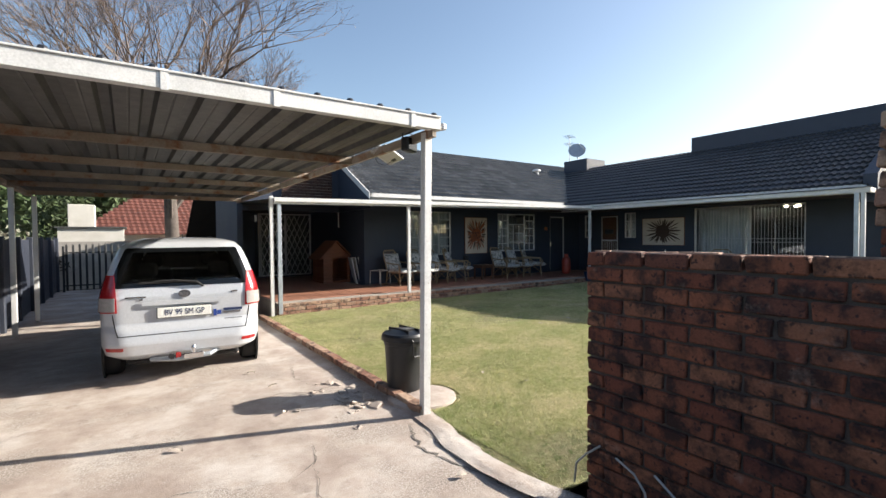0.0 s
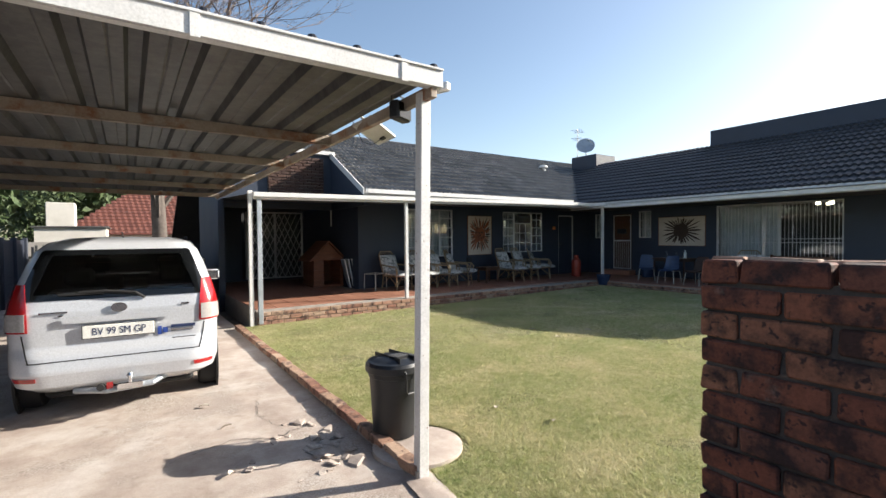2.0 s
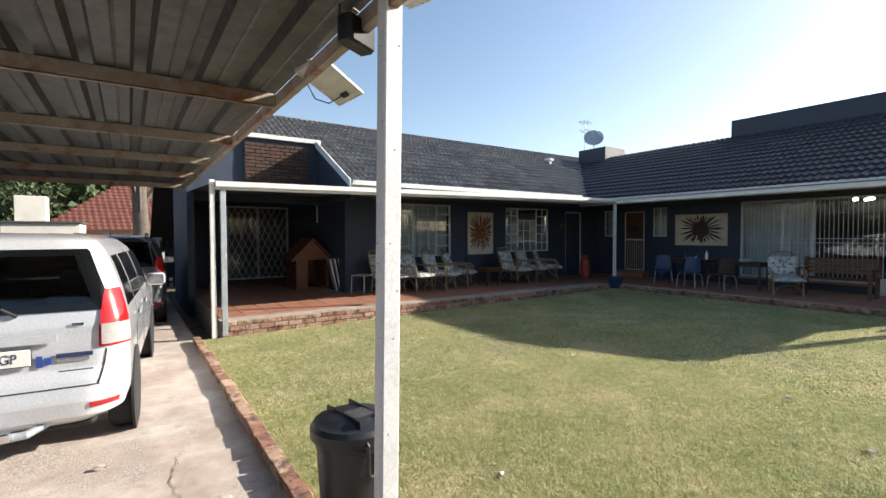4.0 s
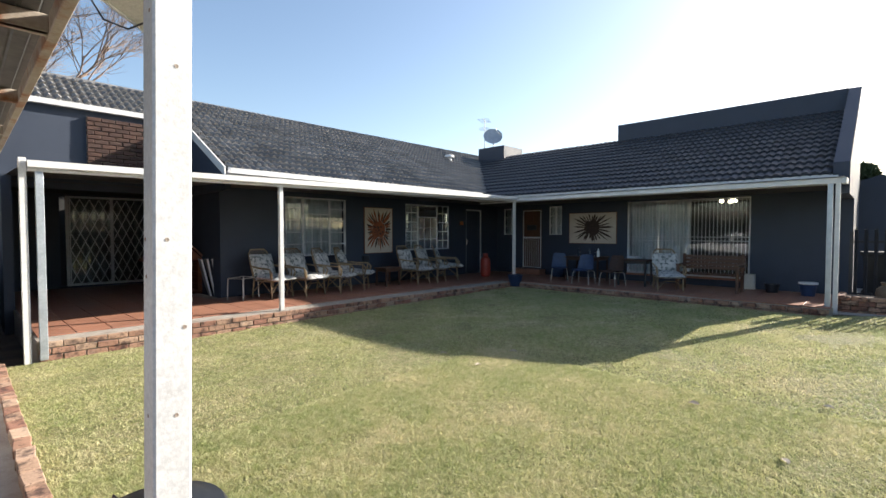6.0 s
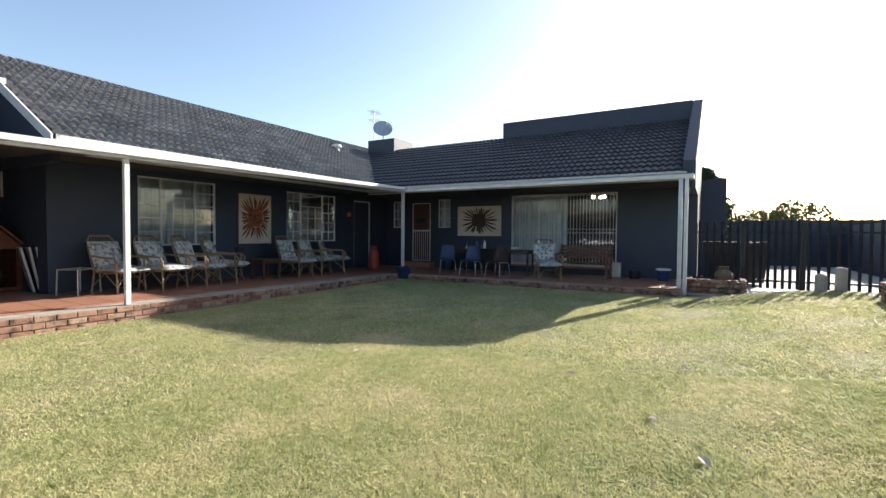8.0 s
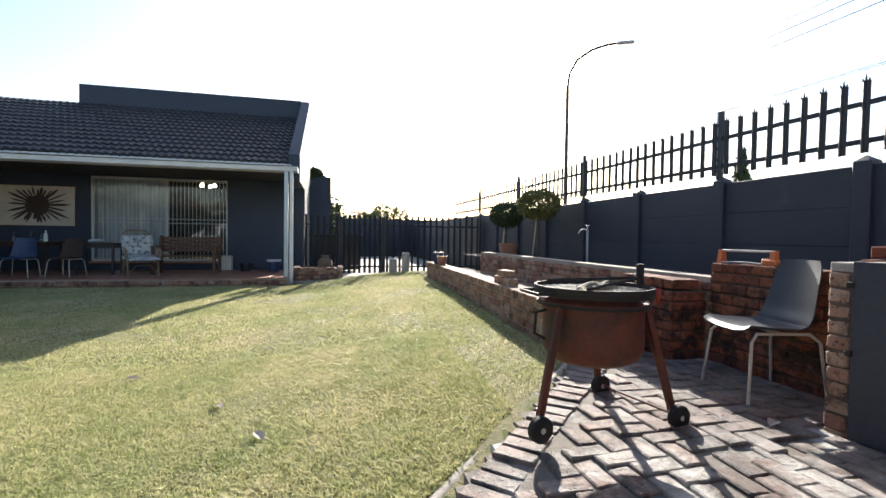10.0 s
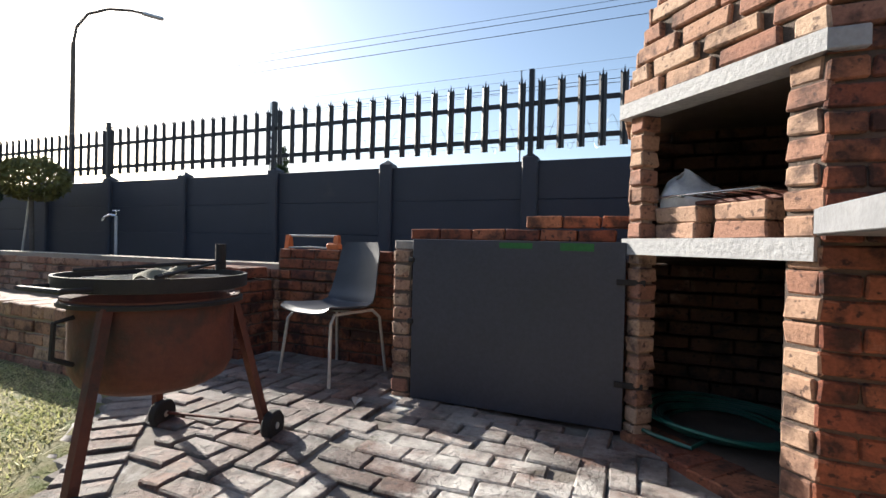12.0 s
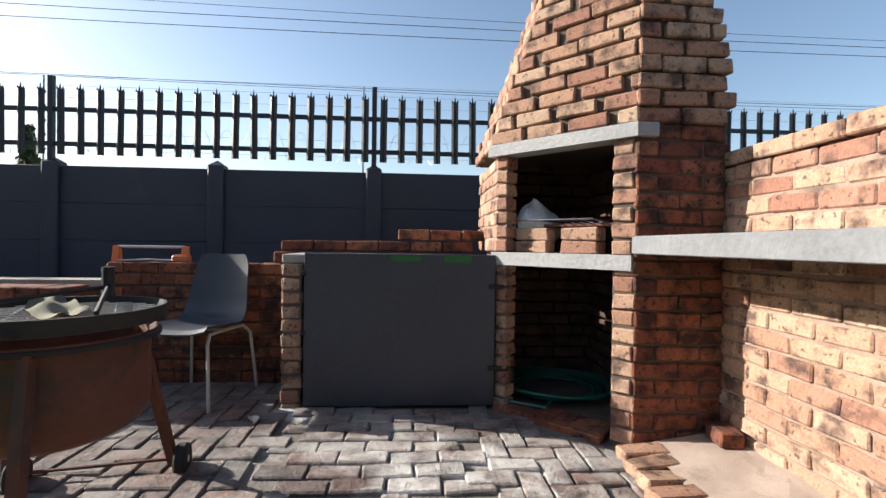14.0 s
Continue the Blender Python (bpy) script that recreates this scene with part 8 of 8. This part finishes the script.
lay(up, M_BRICK, (10.6, -0.50), (5.28, -0.50), 0.10, 9, depth=0.09, k_=KB)
lay(low, M_BRICK, L0, L1, -0.05, 7, depth=0.1, k_=KB)
d = Vector(L1) - Vector(L0)
for k in range(53):
    p = Vector(L0) + d * ((k + 0.5) / 53)
    piece("brick", RB.choice(bricks_for(M_BRICK, 0.22)), low, pose(p.x - 0.005, p.y - 0.105, 0.463, RB.uniform(-1, 1), RB.uniform(-1, 1), 88 + RB.uniform(-2, 2)))
for x, y, z, r in ((7.35, 0.30, 0.537, 4), (7.05, 0.32, 0.537, -6), (7.2, 0.31, 0.61, 2)):
    piece("brick", RB.choice(bricks_for(M_BRICK, 0.22)), low, pose(x, y, z, 0, 0, r))
lay(steps, M_BRICK_D, (5.97, -0.20), (5.32, -0.20), 0.10, 8, depth=0.09, k_=KB)
lay(steps, M_BRICK_D, (6.07, 0.04), (5.58, 0.04), 0.10, 6, depth=0.09, start=1, k_=KB)
lay(steps, M_BRICK_D, (5.58, 0.04), (5.58, -0.2), 0.10, 6, depth=0.09, k_=KB)
lay(steps, M_BRICK_D, (5.32, -0.2), (5.32, -0.5), 0.10, 8, depth=0.09, k_=KB)
for x0, x1, y, z in ((5.33, 5.95, -0.34, 0.68), (5.6, 6.05, -0.09, 0.5)):
    k = 0
    while x0 + k * 0.116 + 0.05 < x1:
        piece("brick", RB.choice(bricks_for(M_BRICK_D, 0.22)), steps, pose(x0 + 0.058 + k * 0.116, y, z, 0, 0, 90 + RB.uniform(-3, 3)))
        k += 1
# verandah edge
lay(dedge, M_BRICK, (2.52, 9.905), (12.45, 9.795), -0.13, 3, depth=0.1, rough=0.008)
lay(dedge, M_BRICK, (12.43, 9.80), (12.43, 3.05), -0.05, 2, depth=0.1)
k, y = 0, 3.52
while y < 9.8:
    piece("brick", RB.choice(bricks_for(M_BRICK, 0.22)), kerb, pose(2.145, y + 0.111, -0.125 + RB.uniform(-0.006, 0.006), RB.uniform(-2, 2), RB.uniform(-2, 2), 90 + RB.uniform(-3, 3)))
    y += 0.234
# band of brick above the porch
# Panel tones are lowered because the sun still reaches it here.
band = thing("brick_panel", "brown face brick panel on the upper wall, toned down as if shaded", "brick panel", kind="structure")
part("backing", MB().box(3.62, 5.12, 13.575, 13.618, 2.6, 3.72), M_MORTAR, band)
lay(band, M_BRICK_BAND, (3.62, 13.57), (5.12, 13.57), 2.62, 13, depth=0.03)
# edge bricks beside the sand strip
medge = thing("paving_brick_border", "row of loose clay bricks edging the sand strip", "brick border", kind="structure")
for k in range(12):
    piece("brick", RB.choice(bricks_for(M_BRICK, 0.186, KB)), medge, pose(2.58 + 0.012 * k, 0.52 + 0.100 * k, 0.142 - 0.005 * k, RB.uniform(-3, 3), RB.uniform(-4, 4), RB.uniform(-5, 5) + 6))
piece("brick", bricks_for(M_BRICK_D, 0.13, KB)[0], medge, pose(2.26, 0.55, 0.232, 0, 0, 80))
# bricks along the floor of the fuel store
for k in range(7):
    piece("brick", RB.choice(bricks_for(M_BRICK_D, 0.186, KB)), medge, pose(2.66 + 0.055 * k, 0.27 - 0.059 * k, 0.122, RB.uniform(-2, 2), RB.uniform(-2, 2), 43 + RB.uniform(-4, 4)))
# paving bricks
PAVERS = brick_meshes(M_PAVER, 0.188, 0.0925, 0.05, 16, 0.006, 0.0035)
pv = bpy.data.objects["paving"]
laid, rest = 0, MB()
q = math.sqrt(0.5)


def paver(x, y, ang):
    global laid
    if not (2.64 < x < 6.3 and -0.48 < y < 1.78 and x + y < 5.84):
        return
    if (y < 0.45 and x < 3.1 and (x - 2.585) * 0.53 + (y - 0.45) * 0.495 < 0.03) or (3.05 < x < 4.2 and y < -0.02) or (x > 5.28 and y < -0.16) or (x > 5.5 and y < 0.08):
        return
    m = pose(x, y, ground_z(x, y) - 0.038 + RB.uniform(-0.004, 0.005), RB.uniform(-1.1, 1.1), RB.uniform(-1.1, 1.1), ang + RB.uniform(-3, 3))
    if (x - 3.7) ** 2 + (y - 0.9) ** 2 < 1.7 and laid < 300:
        piece("paver", RB.choice(PAVERS), pv, m)
        laid += 1
    else:
        rest.cbox(-0.094, 0.094, -0.0463, 0.0463, 0, 0.05, 0.006, 0.0035, RB, m)


# a soldier course along the kerb, running bond before the steel door, herringbone elsewhere
for j in range(-40, 40):
    a, b = 5.85 * q - 0.10, j * 0.0995
    paver(q * a - q * b, q * a + q * b, 45)


def in_bond(x, y):
    return 3.22 < x < 4.08 and y < 0.78


for j in range(14):
    for i in range(6):
        x, y = 3.30 + i * 0.195 + (0.097 if j % 2 else 0), -0.5 + j * 0.099
        if in_bond(x, y):
            paver(x, y, 0)
for a in range(-60, 70):
    for b in range(-40, 40):
        for u, v, ang in (((a + 2 * b) + 1.0, (a - 2 * b) + 0.5, 0), ((a + 2 * b) - 0.5, (a - 2 * b) + 1.0, 90)):
            x, y = 4.1 + u * 0.0985, 0.8 + v * 0.0985
            if x + y < 5.5 and not in_bond(x, y):
                paver(x, y, ang)
if rest.v:
    ob = part("pavers", rest, M_PAVER, pv)
    tagged(ob, kind="stuff")
# terracotta floor tiles
TILES = [MB().cbox(-0.194, 0.194, -0.194, 0.194, 0, 0.018, 0.003, 0.0015, RB).mesh("floor_tile", M_TERRA) for _ in range(3)]
fl, laid, rest = bpy.data.objects["floor"], 0, MB()
for i in range(32):
    for j in range(36):
        x, y = 2.72 + i * 0.398, 3.22 + j * 0.398
        ok = (2.5 < x < 5.5 and 10.0 < y < 16.7) or (5.4 < x < 14.9 and 10.0 < y < 12.15) or (12.6 < x < 14.9 and 3.1 < y < 12.1)
        if not ok:
            continue
        m = pose(x, y, DZ - 0.019, 0, 0, RB.choice((0, 90)))
        if y < 11.5 and x < 9 and laid < 300:
            piece("floor_tile", RB.choice(TILES), fl, m)
            laid += 1
        else:
            rest.cbox(-0.194, 0.194, -0.194, 0.194, 0, 0.018, 0.003, m=m)
tagged(part("floor_tiles", rest, M_TERRA, fl), kind="stuff")
# roof tiles
for r, vs, fs, fm, nu, ns, material, keep, near in TILE_JOBS:
    me = MB().add(vs, fs).mesh("roof_tile", material, 50)
    laid, rest = 0, MB()
    for j in range(ns):
        for i in range(-11 if r.name == "roof_north" else 0, nu):
            if not keep(i, j):
                continue
            m = fm @ pose(i * TW, j * TL * (4.72 / (ns * TL)), RB.uniform(-0.003, 0.003), RB.uniform(-0.5, 0.5), 0, RB.uniform(-0.4, 0.4))
            if near(i, j) and laid < 300:
                piece("roof_tile", me, r, m)
                laid += 1
            else:
                rest.add([m @ Vector(p) for p in vs], fs)
    if rest.v:
        tagged(part("roof_tiles", rest, material, r, smooth=50), kind="stuff")
